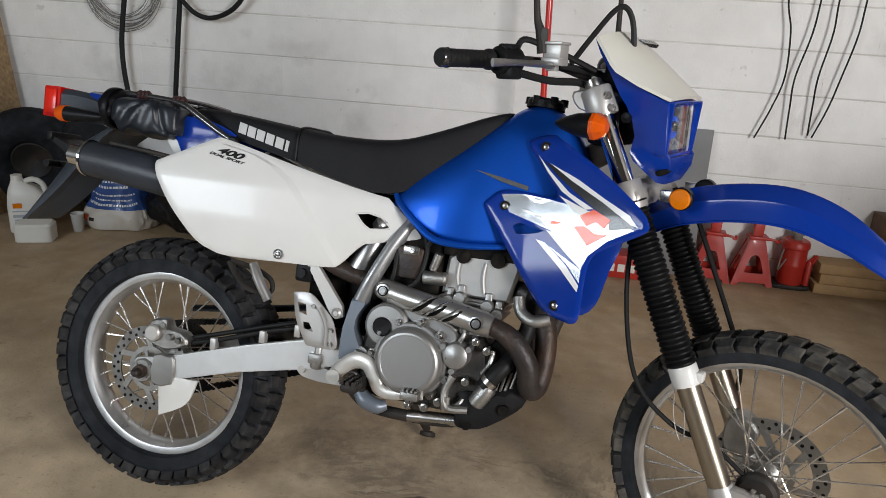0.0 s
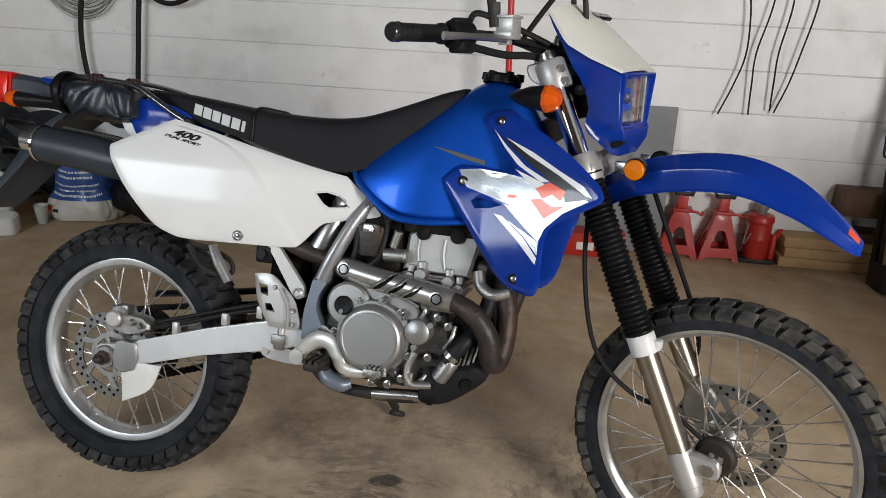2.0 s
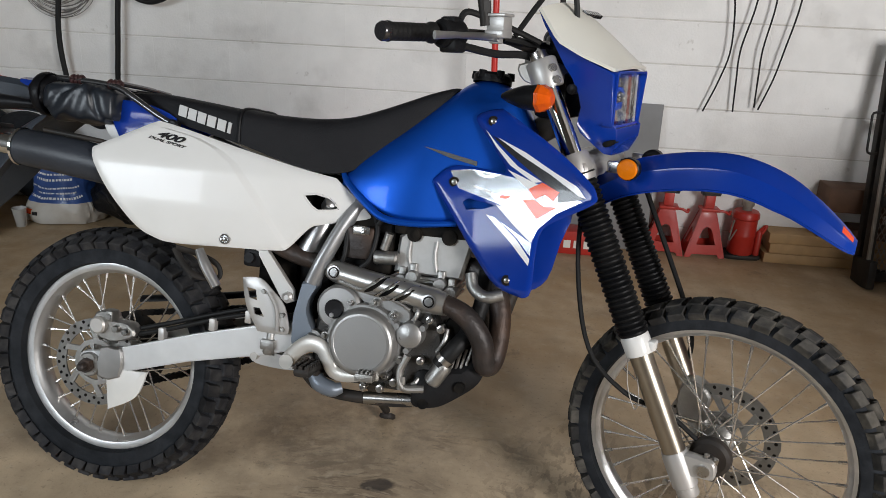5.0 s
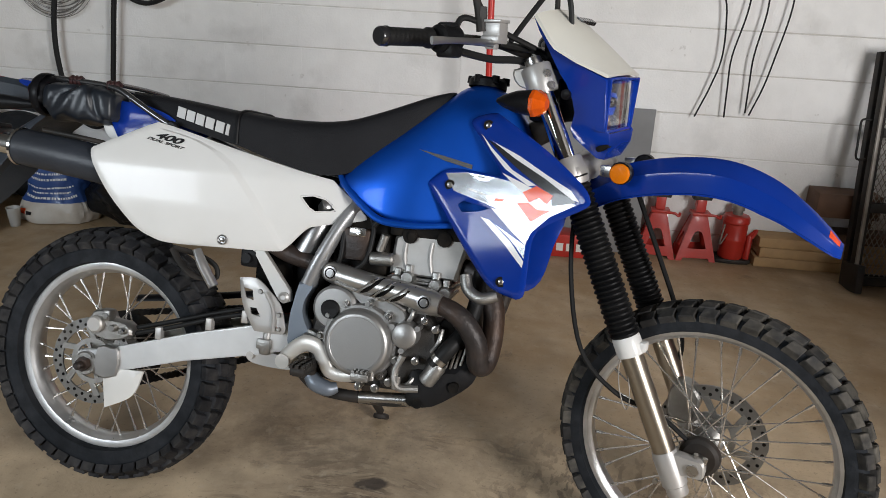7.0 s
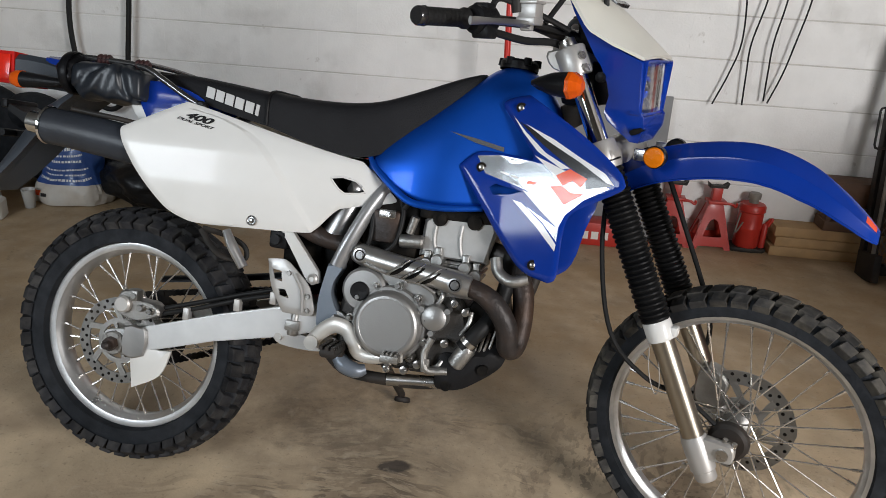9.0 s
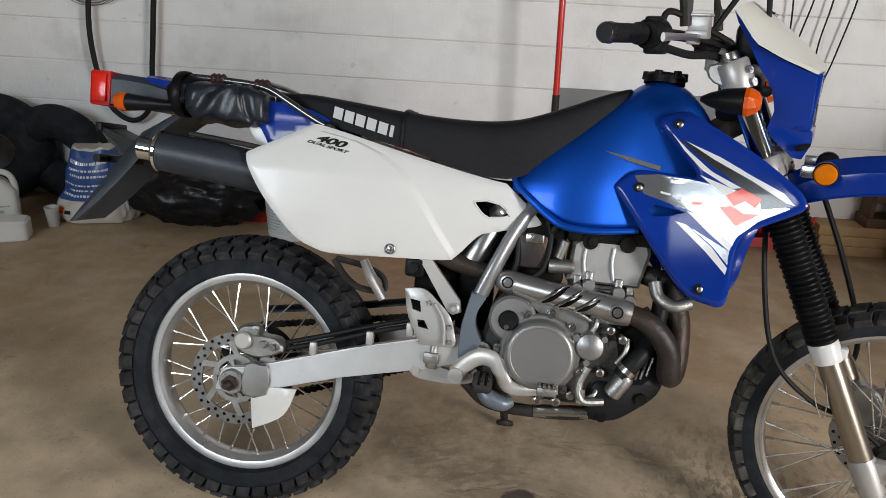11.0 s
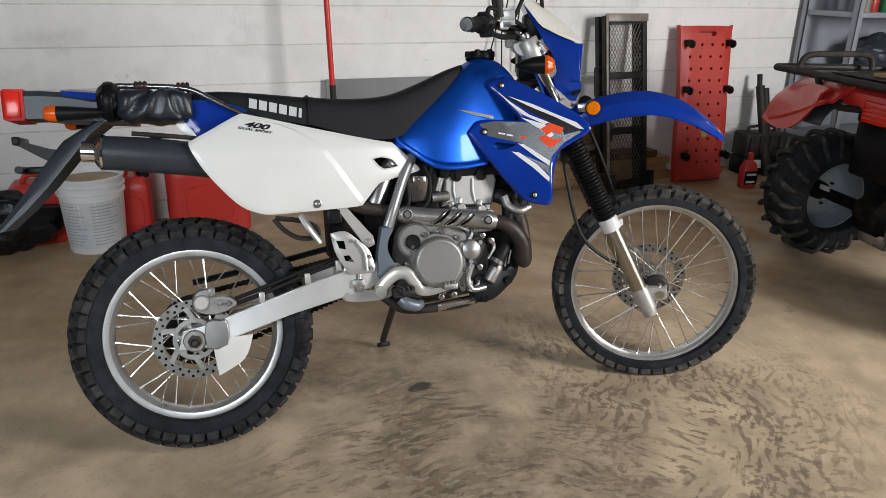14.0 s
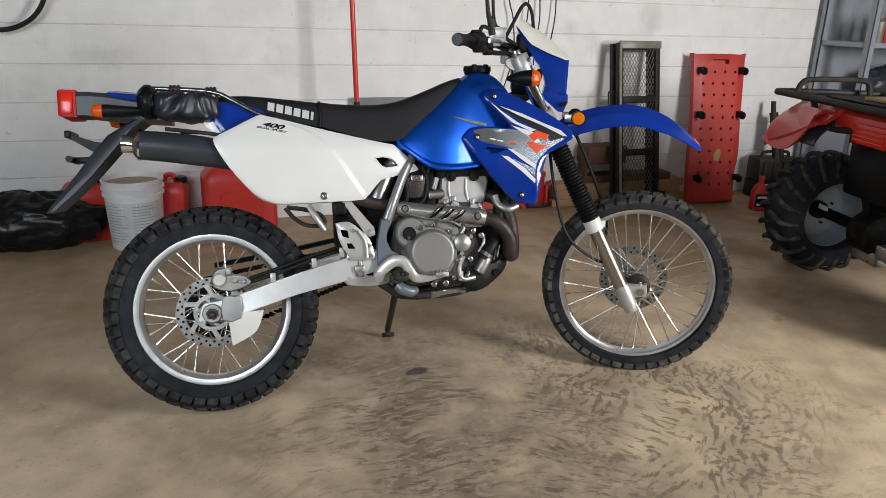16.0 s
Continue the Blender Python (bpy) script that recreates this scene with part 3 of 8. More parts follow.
def tyre(name, x, radius, half, height, rows, count, knob, front):
    """A carcass and its single tread blocks; rows: across angle, width, length, shift."""
    b = bmesh.new()
    inner = radius - height
    prof = []
    for i in range(17):
        a = math.pi * (i / 16 - 0.5) * 1.02
        prof.append((inner + (height - 0.015) * max(0.0, math.cos(a)) ** 0.62, half * math.sin(a) * (0.86 + 0.14 * math.cos(a))))
    prof = [(inner - 0.004, prof[0][1] * 0.62)] + prof + [(inner - 0.004, prof[-1][1] * 0.62)]
    torus_lathe(b, prof, (x, 0, 0), (0, 1, 0), 72)
    carcass = bike_part(name, b, RUBBER, "worn black block-tread tyre", front)
    for across, wide, lng, shift in rows:
        kb = bmesh.new()
        loops = []
        for h, s in ((-0.010, 1.0), (knob - 0.002, 0.94), (knob, 0.86)):
            loops.append([(u * lng / 2 * s + v * 0.003, v * wide / 2 * s, h) for u, v in ((-1, -1), (1, -1), (1, 1), (-1, 1))])
        skin(kb, loops)
        me = finish("tread_block", kb, DUSTY_TREAD if front else TREAD, 0)
        for i in range(count):
            a = 2 * math.pi * (i + shift) / count
            rr = radius - 0.012 - (height - 0.012) * (1 - max(0.0, math.cos(across)) ** 0.62)
            y = half * math.sin(across) * (0.86 + 0.14 * math.cos(across))
            out = Vector((math.cos(a), 0, math.sin(a)))
            tilt = across * 0.62
            nrm = out * math.cos(tilt) + Vector((0, 1, 0)) * math.sin(tilt)
            tan = Vector((-math.sin(a), 0, math.cos(a)))
            side = nrm.cross(tan)
            c = Vector((x, 0, 0)) + out * rr + Vector((0, y, 0))
            ob = new("tread_block", me)
            ob.parent = carcass
            ob.matrix_basis = Matrix(((tan.x, side.x, nrm.x, c.x), (tan.y, side.y, nrm.y, c.y), (tan.z, side.z, nrm.z, c.z), (0, 0, 0, 1)))


def rim_mesh(x, r, half):
    b = bmesh.new()
    prof = [(r, half), (r - 0.004, half + 0.001), (r - 0.018, half - 0.003), (r - 0.022, half - 0.010), (r - 0.028, half * 0.45), (r - 0.031, 0), (r - 0.028, -half * 0.45),
            (r - 0.022, -half + 0.010), (r - 0.018, -half + 0.003), (r - 0.004, -half - 0.001), (r, -half), (r - 0.010, 0)]
    return torus_lathe(b, prof, (x, 0, 0), (0, 1, 0), 72)


def disc_mesh(x, y, outer, inner, holes=20):
    """A drilled brake disc with an open carrier."""
    b = bmesh.new()
    n = 96
    loops = []
    for r, s in ((outer, 0.002), (outer, -0.002), (inner, -0.002), (inner, 0.002)):
        loops.append([(x + r * (1 + (0.018 if r == outer and (i // 4) % 4 == 0 else 0)) * math.cos(2 * math.pi * i / n), y + s, r * math.sin(2 * math.pi * i / n)) for i in range(n)])
    rings = skin(b, loops, cap=False)
    for i in range(n):
        j = (i + 1) % n
        b.faces.new((rings[3][i], rings[3][j], rings[0][j], rings[0][i]))
    return b


def carrier_mesh(x, y, inner):
    """A cast ring round the hub with six swept tabs out to the disc and six arms in to the hub, in one piece."""
    b = bmesh.new()
    n = 144
    outer, core = [], []
    for i in range(n):
        k = (i % 24) / 24
        outer.append(inner + 0.006 if 0.34 < k < 0.56 else 0.058)
        core.append(0.026 if 0.72 < k < 0.95 else 0.046)
    loops = []
    for radii, s in ((outer, 0.003), (outer, -0.003), (core, -0.003), (core, 0.003)):
        loops.append([(x + r * math.cos(2 * math.pi * i / n + 6 * (r - 0.05)), y + s, r * math.sin(2 * math.pi * i / n + 6 * (r - 0.05))) for i, r in enumerate(radii)])
    rings = skin(b, loops, cap=False)
    for i in range(n):
        j = (i + 1) % n
        b.faces.new((rings[3][i], rings[3][j], rings[0][j], rings[0][i]))
    return b


def disc_holes(x, y, mid, count, wide):
    b = bmesh.new()
    for i in range(count):
        for k, r in enumerate((mid - wide, mid + wide)):
            a = 2 * math.pi * (i + 0.5 * k) / count
            lathe(b, [(0.0042, -0.0026), (0.0042, 0.0026)], (x + r * math.cos(a), y, r * math.sin(a)), (0, 1, 0), 8)
    return b


def spokes(wheel, x, hub_r, hub_half, rim_r, count, front):
    b = bmesh.new()
    tube(b, [(0, 0, 0), (0, 0, 0.45), (0, 0, 0.94)], 0.0021, 6, 1)
    tube(b, [(0, 0, 0.90), (0, 0, 1.0)], 0.0037, 6, 1)
    me = finish("spoke", b, SPOKE_MAT)
    for i in range(count):
        side = 1 if i % 2 else -1
        cross = 1 if (i // 2) % 2 else -1
        a = 2 * math.pi * i / count
        h = a + cross * 1.15
        p = Vector((x + hub_r * math.cos(h), side * hub_half, hub_r * math.sin(h)))
        q = Vector((x + rim_r * math.cos(a), side * 0.006, rim_r * math.sin(a)))
        d = q - p
        ob = new("spoke", me)
        ob.parent = wheel
        ob.matrix_basis = Matrix.Translation(p) @ d.to_track_quat("Z", "Y").to_matrix().to_4x4() @ Matrix.Diagonal((1, 1, d.length, 1))


def hub_mesh(x, wide, r):
    b = bmesh.new()
    lathe(b, [(0.018, -wide - 0.02), (0.022, -wide), (r, -wide), (r, -wide + 0.006), (r * 0.62, -wide * 0.45), (r * 0.62, wide * 0.45), (r, wide - 0.006), (r, wide), (0.022, wide), (0.018, wide + 0.02)], (x, 0, 0), (0, 1, 0), 32)
    return b


# rear wheel
rear = bike_part("rear_wheel", hub_mesh(0, 0.042, 0.047), CAST, "laced rear wheel with a knobbly tyre")
tyre("rear_tyre", 0, 0.335, 0.062, 0.088, ((-0.98, 0.038, 0.0335, 0.0), (-0.48, 0.032, 0.0335, 0.22), (-0.0, 0.032, 0.0335, 0.0), (0.48, 0.032, 0.0335, 0.22), (0.98, 0.038, 0.0335, 0.0)), 46, 0.011, False)
part("rim", rim_mesh(0, 0.2445, 0.034), RIM_ALU, rear, "polished aluminium rim")
spokes(rear, 0, 0.045, 0.036, 0.222, 36, False)
part("brake_disc", disc_mesh(0, -0.088, 0.110, 0.084), DISC_STEEL, rear, "drilled steel brake disc")
part("disc_carrier", carrier_mesh(0, -0.088, 0.084), CAST, rear)
part("drilling", disc_holes(0, -0.088, 0.098, 24, 0.006), DARK, rear)
b = bmesh.new()
lathe(b, [(0.018, -0.135), (0.018, 0.12)], (0, 0, 0), (0, 1, 0), 6)
lathe(b, [(0.006, -0.155), (0.010, -0.15), (0.010, -0.12)], (0, 0, 0), (0, 1, 0), 12)
part("axle_nut", b, RUST_PIPE, rear, "rusted axle nut")
b = bmesh.new()
lathe(b, [(0.098, 0.052), (0.105, 0.055), (0.105, 0.059), (0.098, 0.062)], (0, 0, 0), (0, 1, 0), 44)
part("sprocket", b, DARK, rear)

# front wheel
front = bike_part("front_wheel", hub_mesh(FRONT_AXLE, 0.038, 0.036), CAST, "laced front wheel with a knobbly tyre", True)
tyre("front_tyre", FRONT_AXLE, 0.347, 0.047, 0.062, ((-0.88, 0.027, 0.0345, 0.0), (-0.31, 0.027, 0.0345, 0.14), (0.31, 0.027, 0.0345, 0.0), (0.88, 0.027, 0.0345, 0.14)), 46, 0.009, True)
part("rim", rim_mesh(FRONT_AXLE, 0.291, 0.026), RIM_ALU, front, "polished aluminium rim")
spokes(front, FRONT_AXLE, 0.034, 0.032, 0.268, 36, True)
part("brake_disc", disc_mesh(FRONT_AXLE, 0.062, 0.125, 0.092), DISC_STEEL, front, "drilled steel brake disc")
part("disc_carrier", carrier_mesh(FRONT_AXLE, 0.062, 0.092), CAST, front)
part("drilling", disc_holes(FRONT_AXLE, 0.062, 0.110, 26, 0.007), DARK, front)
b = bmesh.new()
lathe(b, [(0.036, -0.064), (0.044, -0.058), (0.046, -0.045), (0.036, -0.038)], (FRONT_AXLE, 0, 0), (0, 1, 0), 32)
part("speedometer_drive", b, BLACK_STEEL, front, "black speedometer drive housing")
b = bmesh.new()
lathe(b, [(0.0135, -0.125), (0.0135, 0.12)], (FRONT_AXLE, 0, 0), (0, 1, 0), 16)
part("axle", b, STEEL, front)

# swingarm, both arms and the bridge
b = bmesh.new()
for s in (1, -1):
    loops = []
    for x, z, h, lat in ((-0.035, 0.002, 0.026, 0.098), (0.035, 0.008, 0.031, 0.098), (0.045, 0.009, 0.034, 0.100), (0.27, 0.078, 0.036, 0.104), (0.47, 0.125, 0.040, 0.098), (0.54, 0.14, 0.034, 0.09)):
        w = 0.013
        loops.append([(x + h * 0.3 * q, -s * (lat + p * w), z + q * h) for p, q in ((-1, -1), (1, -1), (1, 1), (-1, 1))])
    skin(b, loops)
box(b, (0.42, -0.1, 0.10), (0.50, 0.1, 0.165), 0.008)
bmesh.ops.bevel(b, geom=list(b.edges), offset=0.003, segments=2, affect="EDGES")
arm = bike_part("swingarm", b, SWINGARM_ALU, "brushed aluminium box-section swingarm")
b = bmesh.new()
slab(b, round_outline([(0.030, -0.024), (0.086, -0.020), (0.090, 0.044), (0.072, 0.050), (0.034, 0.048)], 2), 0.108, 0.124, 0.003)
part("end_block", b, ALU, arm, "bright aluminium end block")
b = bmesh.new()
lathe(b, [(0.030, -0.100), (0.030, -0.117), (0.027, -0.120), (0.018, -0.120)], (0, 0, 0), (0, 1, 0), 28)
for a in (0.9, 2.4, 3.9, 5.4):
    lathe(b, [(0.0045, -0.117), (0.0045, -0.1225)], (0.0235 * math.cos(a), 0, 0.0235 * math.sin(a)), (0, 1, 0), 8)
part("axle_plate", b, CAST, arm, "round cast axle plate")
for x, z in ((0.18, 0.085), (0.31, 0.125), (0.40, 0.155)):
    b = bmesh.new()
    box(b, (x, -0.115, z), (x + 0.016, -0.097, z + 0.03), 0.002)
    part("hose_guide", b, SILVER_PAINT, arm)
b = bmesh.new()
tube(b, [(0.09, -0.092, 0.08), (0.2, -0.1, 0.112), (0.33, -0.1, 0.155), (0.44, -0.09, 0.185), (0.47, -0.09, 0.21)], 0.006)
tube(b, [(0.09, -0.085, 0.092), (0.2, -0.085, 0.125), (0.33, -0.085, 0.166), (0.44, -0.08, 0.195)], 0.006)
part("brake_hose", b, CABLE, arm)
b = bmesh.new()
panel(b, round_outline([(0.045, -0.005), (0.156, 0.000), (0.128, -0.066), (0.056, -0.106)], 5, (0, 1, 3)), lambda x, z: 0.118, 0.006, soft=0.008, drop=0.004)
part("disc_guard", b, WHITE_PLASTIC, arm, "white plastic disc guard")
b = bmesh.new()
slab(b, round_outline([(0.002, 0.088), (0.012, 0.132), (0.05, 0.138), (0.062, 0.118), (0.105, 0.112), (0.118, 0.085), (0.07, 0.066), (0.03, 0.07)], 3), 0.078, 0.118, 0.005)
box(b, (0.045, -0.128, 0.115), (0.065, -0.10, 0.142), 0.004)
part("rear_caliper", b, CAST, arm, "cast rear brake caliper")
b = bmesh.new()
lathe(b, [(0.019, -0.114), (0.021, -0.118), (0.021, -0.128), (0.017, -0.132), (0.0, -0.132)], (0.026, 0, 0.104), (0, 1, 0), 22, cap=False)
part("piston_cap", b, SILVER_PAINT, arm)
for x, z in ((0.074, 0.10), (0.098, 0.095), (0.055, 0.128)):
    b = bmesh.new()
    lathe(b, [(0.008, -0.112), (0.009, -0.126), (0.007, -0.130)], (x, 0, z), (0, 1, 0), 8)
    part("caliper_bolt", b, STEEL, arm)

# chain run and guard on the far side
for z0, z1 in ((0.10, 0.19), (-0.10, 0.085)):
    b = bmesh.new()
    p, q = Vector((0.0, 0.057, z0)), Vector((0.53, 0.057, z1))
    for i in range(34):
        c = p.lerp(q, (i + 0.5) / 34)
        box(b, (c.x - 0.0082, c.y - (0.008 if i % 2 else 0.006), c.z - 0.007), (c.x + 0.0082, c.y + (0.008 if i % 2 else 0.006), c.z + 0.007))
    bike_part("chain_run", b, DARK, "oily drive chain", smooth=0)
b = bmesh.new()
tube(b, [(0.0, 0.09, 0.135), (0.2, 0.09, 0.165), (0.42, 0.09, 0.205)], 0.012, 8, 4, 0.35)
bike_part("chain_guard", b, BLACK_PLASTIC)

# frame
b = bmesh.new()
for s in (1, -1):
    tube(b, [(0.655, -s * 0.078, 0.47), (0.618, -s * 0.100, 0.405), (0.582, -s * 0.116, 0.325), (0.560, -s * 0.116, 0.27)], [0.018, 0.018, 0.018, 0.019], 14, flat=0.75)
    tube(b, [(0.18, -s * 0.10, 0.585), (0.36, -s * 0.092, 0.53), (0.62, -s * 0.08, 0.49)], 0.011, 10)
frame_tubes = bike_part("frame", b, FRAME_TUBE, "silver-grey painted steel frame")
for s in (1, -1):
    b = bmesh.new()
    slab(b, [(0.404, 0.350), (0.432, 0.350), (0.516, 0.246), (0.520, 0.222), (0.500, 0.214), (0.488, 0.222)], s * 0.098, s * 0.114, 0.003)
    lathe(b, [(0.013, -s * 0.112), (0.013, -s * 0.118), (0.009, -s * 0.120), (0.006, -s * 0.124)], (0.503, 0, 0.230), (0, 1, 0), 14)
    part("subframe_strut", b, SILVER_PAINT, frame_tubes, "silver subframe strut")
b = bmesh.new()
pivot_line = round_outline([(0.539, 0.272), (0.574, 0.279), (0.574, 0.266), (0.558, 0.235), (0.554, 0.206), (0.562, 0.18), (0.573, 0.155), (0.566, 0.123), (0.54, 0.106), (0.523, 0.121), (0.521, 0.143), (0.522, 0.189), (0.529, 0.227)], 4, (0, 1))
slab(b, pivot_line, 0.085, 0.124, 0.006)
part("pivot_plate", b, FRAME_GREY, frame_tubes, "blue-grey swingarm pivot plate")
b = bmesh.new()
slab(b, pivot_line, -0.085, -0.118, 0.006)
part("pivot_plate", b, FRAME_GREY, frame_tubes, "blue-grey swingarm pivot plate")
b = bmesh.new()
lathe(b, [(0.016, -0.137), (0.018, -0.134), (0.018, -0.11)], (0.572, 0, 0.140), (0, 1, 0), 6)
lathe(b, [(0.024, -0.122), (0.024, -0.10)], (0.572, 0, 0.140), (0, 1, 0), 24)
part("pivot_nut", b, CAST, frame_tubes)
b = bmesh.new()
for s in (1, -1):
    tube(b, [(0.54, -s * 0.085, 0.06), (0.60, -s * 0.088, 0.018), (0.72, -s * 0.088, 0.012), (0.82, -s * 0.085, 0.022), (0.90, -s * 0.07, 0.055), (0.965, -s * 0.05, 0.14), (1.02, -s * 0.03, 0.32), (1.08, 0, 0.58)], 0.014, 12)
tube(b, [(0.62, 0, 0.50), (0.86, 0, 0.56), (1.09, 0, 0.70)], 0.03, 12)
part("cradle", b, BLACK_STEEL, frame_tubes, "black lower cradle tubes")
b = bmesh.new()
tube(b, [(0.70, -0.089, 0.0125), (0.82, -0.0865, 0.023)], 0.0152, 12, 1)
part("bare_rail", b, STEEL, frame_tubes, "worn bright lower rail")

# brake cylinder guard
b = bmesh.new()
h1 = [(0.405, 0.243), (0.428, 0.240), (0.432, 0.215), (0.412, 0.220)]
h2 = [(0.424, 0.198), (0.440, 0.198), (0.452, 0.178), (0.428, 0.182)]
panel(b, round_outline([(0.390, 0.264), (0.434, 0.267), (0.469, 0.240), (0.499, 0.208), (0.514, 0.158), (0.504, 0.142), (0.437, 0.142), (0.404, 0.20)], 4, (0, 4, 6)), lambda x, z: 0.124 - 0.1 * max(0, 0.41 - x), 0.004, 0.012, 0.008, 0.004, (h1, h2))
guard = bike_part("brake_cylinder_guard", b, SILVER_PAINT, "silver plate guard with two cut-outs")
b = bmesh.new()
tube(b, [(0.462, -0.127, 0.238), (0.484, -0.128, 0.200), (0.488, -0.128, 0.150)], 0.005, 8)
part("folded_edge", b, SILVER_PAINT, guard)
for x, z in ((0.448, 0.238), (0.498, 0.188), (0.500, 0.155)):
    b = bmesh.new()
    lathe(b, [(0.005, -0.130), (0.006, -0.128), (0.006, -0.12)], (x, 0, z), (0, 1, 0), 8)
    part("bolt", b, CAST, guard)
b = bmesh.new()
lathe(b, [(0.012, 0), (0.014, 0.004), (0.014, 0.03), (0.010, 0.036), (0.010, 0.08)], (0.462, -0.108, 0.088), (0.1, 0, 1), 14)
box(b, (0.445, -0.122, 0.10), (0.48, -0.09, 0.125), 0.004)
bike_part("brake_cylinder", b, CAST)
b = bmesh.new()
slab(b, round_outline([(0.41, 0.085), (0.435, 0.10), (0.52, 0.085), (0.565, 0.10), (0.57, 0.07), (0.52, 0.055), (0.43, 0.06)], 4), 0.085, 0.105, 0.004)
for x in (0.428, 0.545):
    lathe(b, [(0.009, -0.113), (0.010, -0.10)], (x, 0, 0.08), (0, 1, 0), 12)
bike_part("suspension_link", b, SILVER_PAINT)

# engine
b = bmesh.new()
case = round_outline([(0.575, 0.20), (0.60, 0.265), (0.64, 0.285), (0.72, 0.285), (0.80, 0.262), (0.862, 0.225), (0.882, 0.15), (0.86, 0.07), (0.80, 0.045), (0.69, 0.045), (0.60, 0.05), (0.565, 0.11)], 4)
slab(b, case, -0.12, 0.105, 0.012)
engine = bike_part("engine", b, CASE_SHADED, "cast aluminium single-cylinder engine")
b = bmesh.new()
lathe(b, [(0.088, -0.10), (0.088, -0.135), (0.085, -0.139), (0.079, -0.139), (0.077, -0.142), (0.075, -0.156), (0.073, -0.1585), (0.0725, -0.1590), (0.068, -0.1625), (0.067, -0.1628), (0.062, -0.1630), (0.061, -0.1623), (0.030, -0.1623), (0.0, -0.1623)], (0.699, 0, 0.155), (0, 1, 0), 56, cap=False)
part("clutch_cover", b, ENGINE_GREY, engine, "round grey clutch cover")
b = bmesh.new()
lathe(b, [(0.053, -0.09), (0.052, -0.132), (0.046, -0.138), (0.0, -0.139)], (0.634, 0, 0.224), (0, 1, 0), 32, cap=False)
slab(b, round_outline([(0.65, 0.285), (0.75, 0.262), (0.80, 0.228), (0.78, 0.20), (0.69, 0.24)], 4), 0.09, 0.122, 0.006)
part("case_cover", b, ENGINE_GREY, engine)
b = bmesh.new()
lathe(b, [(0.022, -0.13), (0.022, -0.143), (0.019, -0.146), (0.0, -0.1445)], (0.626, 0, 0.222), (0, 1, 0), 24, cap=False)
part("plug", b, BLACK_PLASTIC, engine, "black oil plug")
b = bmesh.new()
lathe(b, [(0.031, -0.10), (0.031, -0.138), (0.028, -0.144), (0.018, -0.149), (0.0, -0.150)], (0.804, 0, 0.184), (0, 1, 0), 32, cap=False)
for a in (0.6, 2.6, 4.6):
    lathe(b, [(0.007, -0.145), (0.007, -0.11)], (0.804 + 0.035 * math.cos(a), 0, 0.184 + 0.035 * math.sin(a)), (0, 1, 0), 10)
part("oil_filter_cover", b, ENGINE_GREY, engine)
for i in range(11):
    b = bmesh.new()
    a = 0.25 + 2 * math.pi * i / 11
    lathe(b, [(0.0052, -0.148), (0.0062, -0.145), (0.0062, -0.12)], (0.699 + 0.093 * math.cos(a), 0, 0.155 + 0.093 * math.sin(a)), (0, 1, 0), 8)
    lathe(b, [(0.0100, -0.139), (0.0105, -0.11)], (0.699 + 0.091 * math.cos(a), 0, 0.155 + 0.091 * math.sin(a)), (0, 1, 0), 12)
    part("cover_bolt", b, STEEL, engine)
b = bmesh.new()
for z, k in ((0.262, 0.0), (0.278, 0.003), (0.294, 0.006)):
    box(b, (0.745 + k, -0.085, z), (0.885 + k, 0.085, z + 0.009), 0.003)
box(b, (0.755, -0.075, 0.25), (0.875, 0.075, 0.31), 0.004)
part("cylinder", b, CAST, engine)
b = bmesh.new()
slab(b, [(0.742, 0.315), (0.748, 0.398), (0.765, 0.410), (0.912, 0.408), (0.918, 0.39), (0.900, 0.312)], -0.085, 0.088, 0.008)
part("cylinder_head", b, HEAD_ALU, engine, "bright cylinder head")
for x, z in ((0.765, 0.30), (0.88, 0.285), (0.855, 0.30), (0.79, 0.31)):
    b = bmesh.new()
    lathe(b, [(0.013, -0.115), (0.015, -0.108), (0.015, -0.07)], (x, 0, z), (0, 1, 0), 14)
    box(b, (x - 0.008, -0.098, z - 0.02), (x + 0.008, -0.075, z + 0.03), 0.003)
    part("head_boss", b, CAST, engine)
b = bmesh.new()
lathe(b, [(0.010, -0.10), (0.010, -0.085)], (0.79, 0, 0.405), (0, 1, 0), 10)
for x in (0.785, 0.865):
    lathe(b, [(0.017, -0.095), (0.017, -0.08)], (x, 0, 0.405), (0, 1, 0), 20)
box(b, (0.735, -0.09, 0.402), (0.93, 0.09, 0.432), 0.006)
part("head_gasket", b, DARK, engine)
b = bmesh.new()
lathe(b, [(0.017, 0), (0.020, 0.004), (0.020, 0.05), (0.016, 0.058)], (0.86, -0.125, 0.082), (0.55, -0.15, 0.9), 18)
tube(b, [(0.845, -0.13, 0.065), (0.80, -0.14, 0.065), (0.79, -0.138, 0.10), (0.805, -0.14, 0.14)], 0.009, 10)
lathe(b, [(0.010, 0), (0.010, 0.03)], (0.795, -0.138, 0.06), (0, 0, 1), 10)
part("water_pump", b, CAST, engine)
b = bmesh.new()
tube(b, [(0.875, -0.132, 0.125), (0.905, -0.13, 0.165), (0.93, -0.11, 0.20), (0.95, -0.08, 0.26), (0.955, -0.07, 0.34)], 0.019, 12)
part("coolant_hose", b, CABLE, engine, "black rubber coolant hose")
b = bmesh.new()
lathe(b, [(0.0215, 0), (0.0215, 0.012)], (0.883, -0.132, 0.135), (0.6, 0.02, 0.8), 20)
part("hose_clamp", b, STEEL, engine)
b = bmesh.new()
tube(b, [(0.925, -0.12, 0.335), (0.935, -0.13, 0.305), (0.965, -0.14, 0.29), (1.00, -0.135, 0.30)], 0.0135, 12)
part("radiator_pipe", b, CAST, engine)

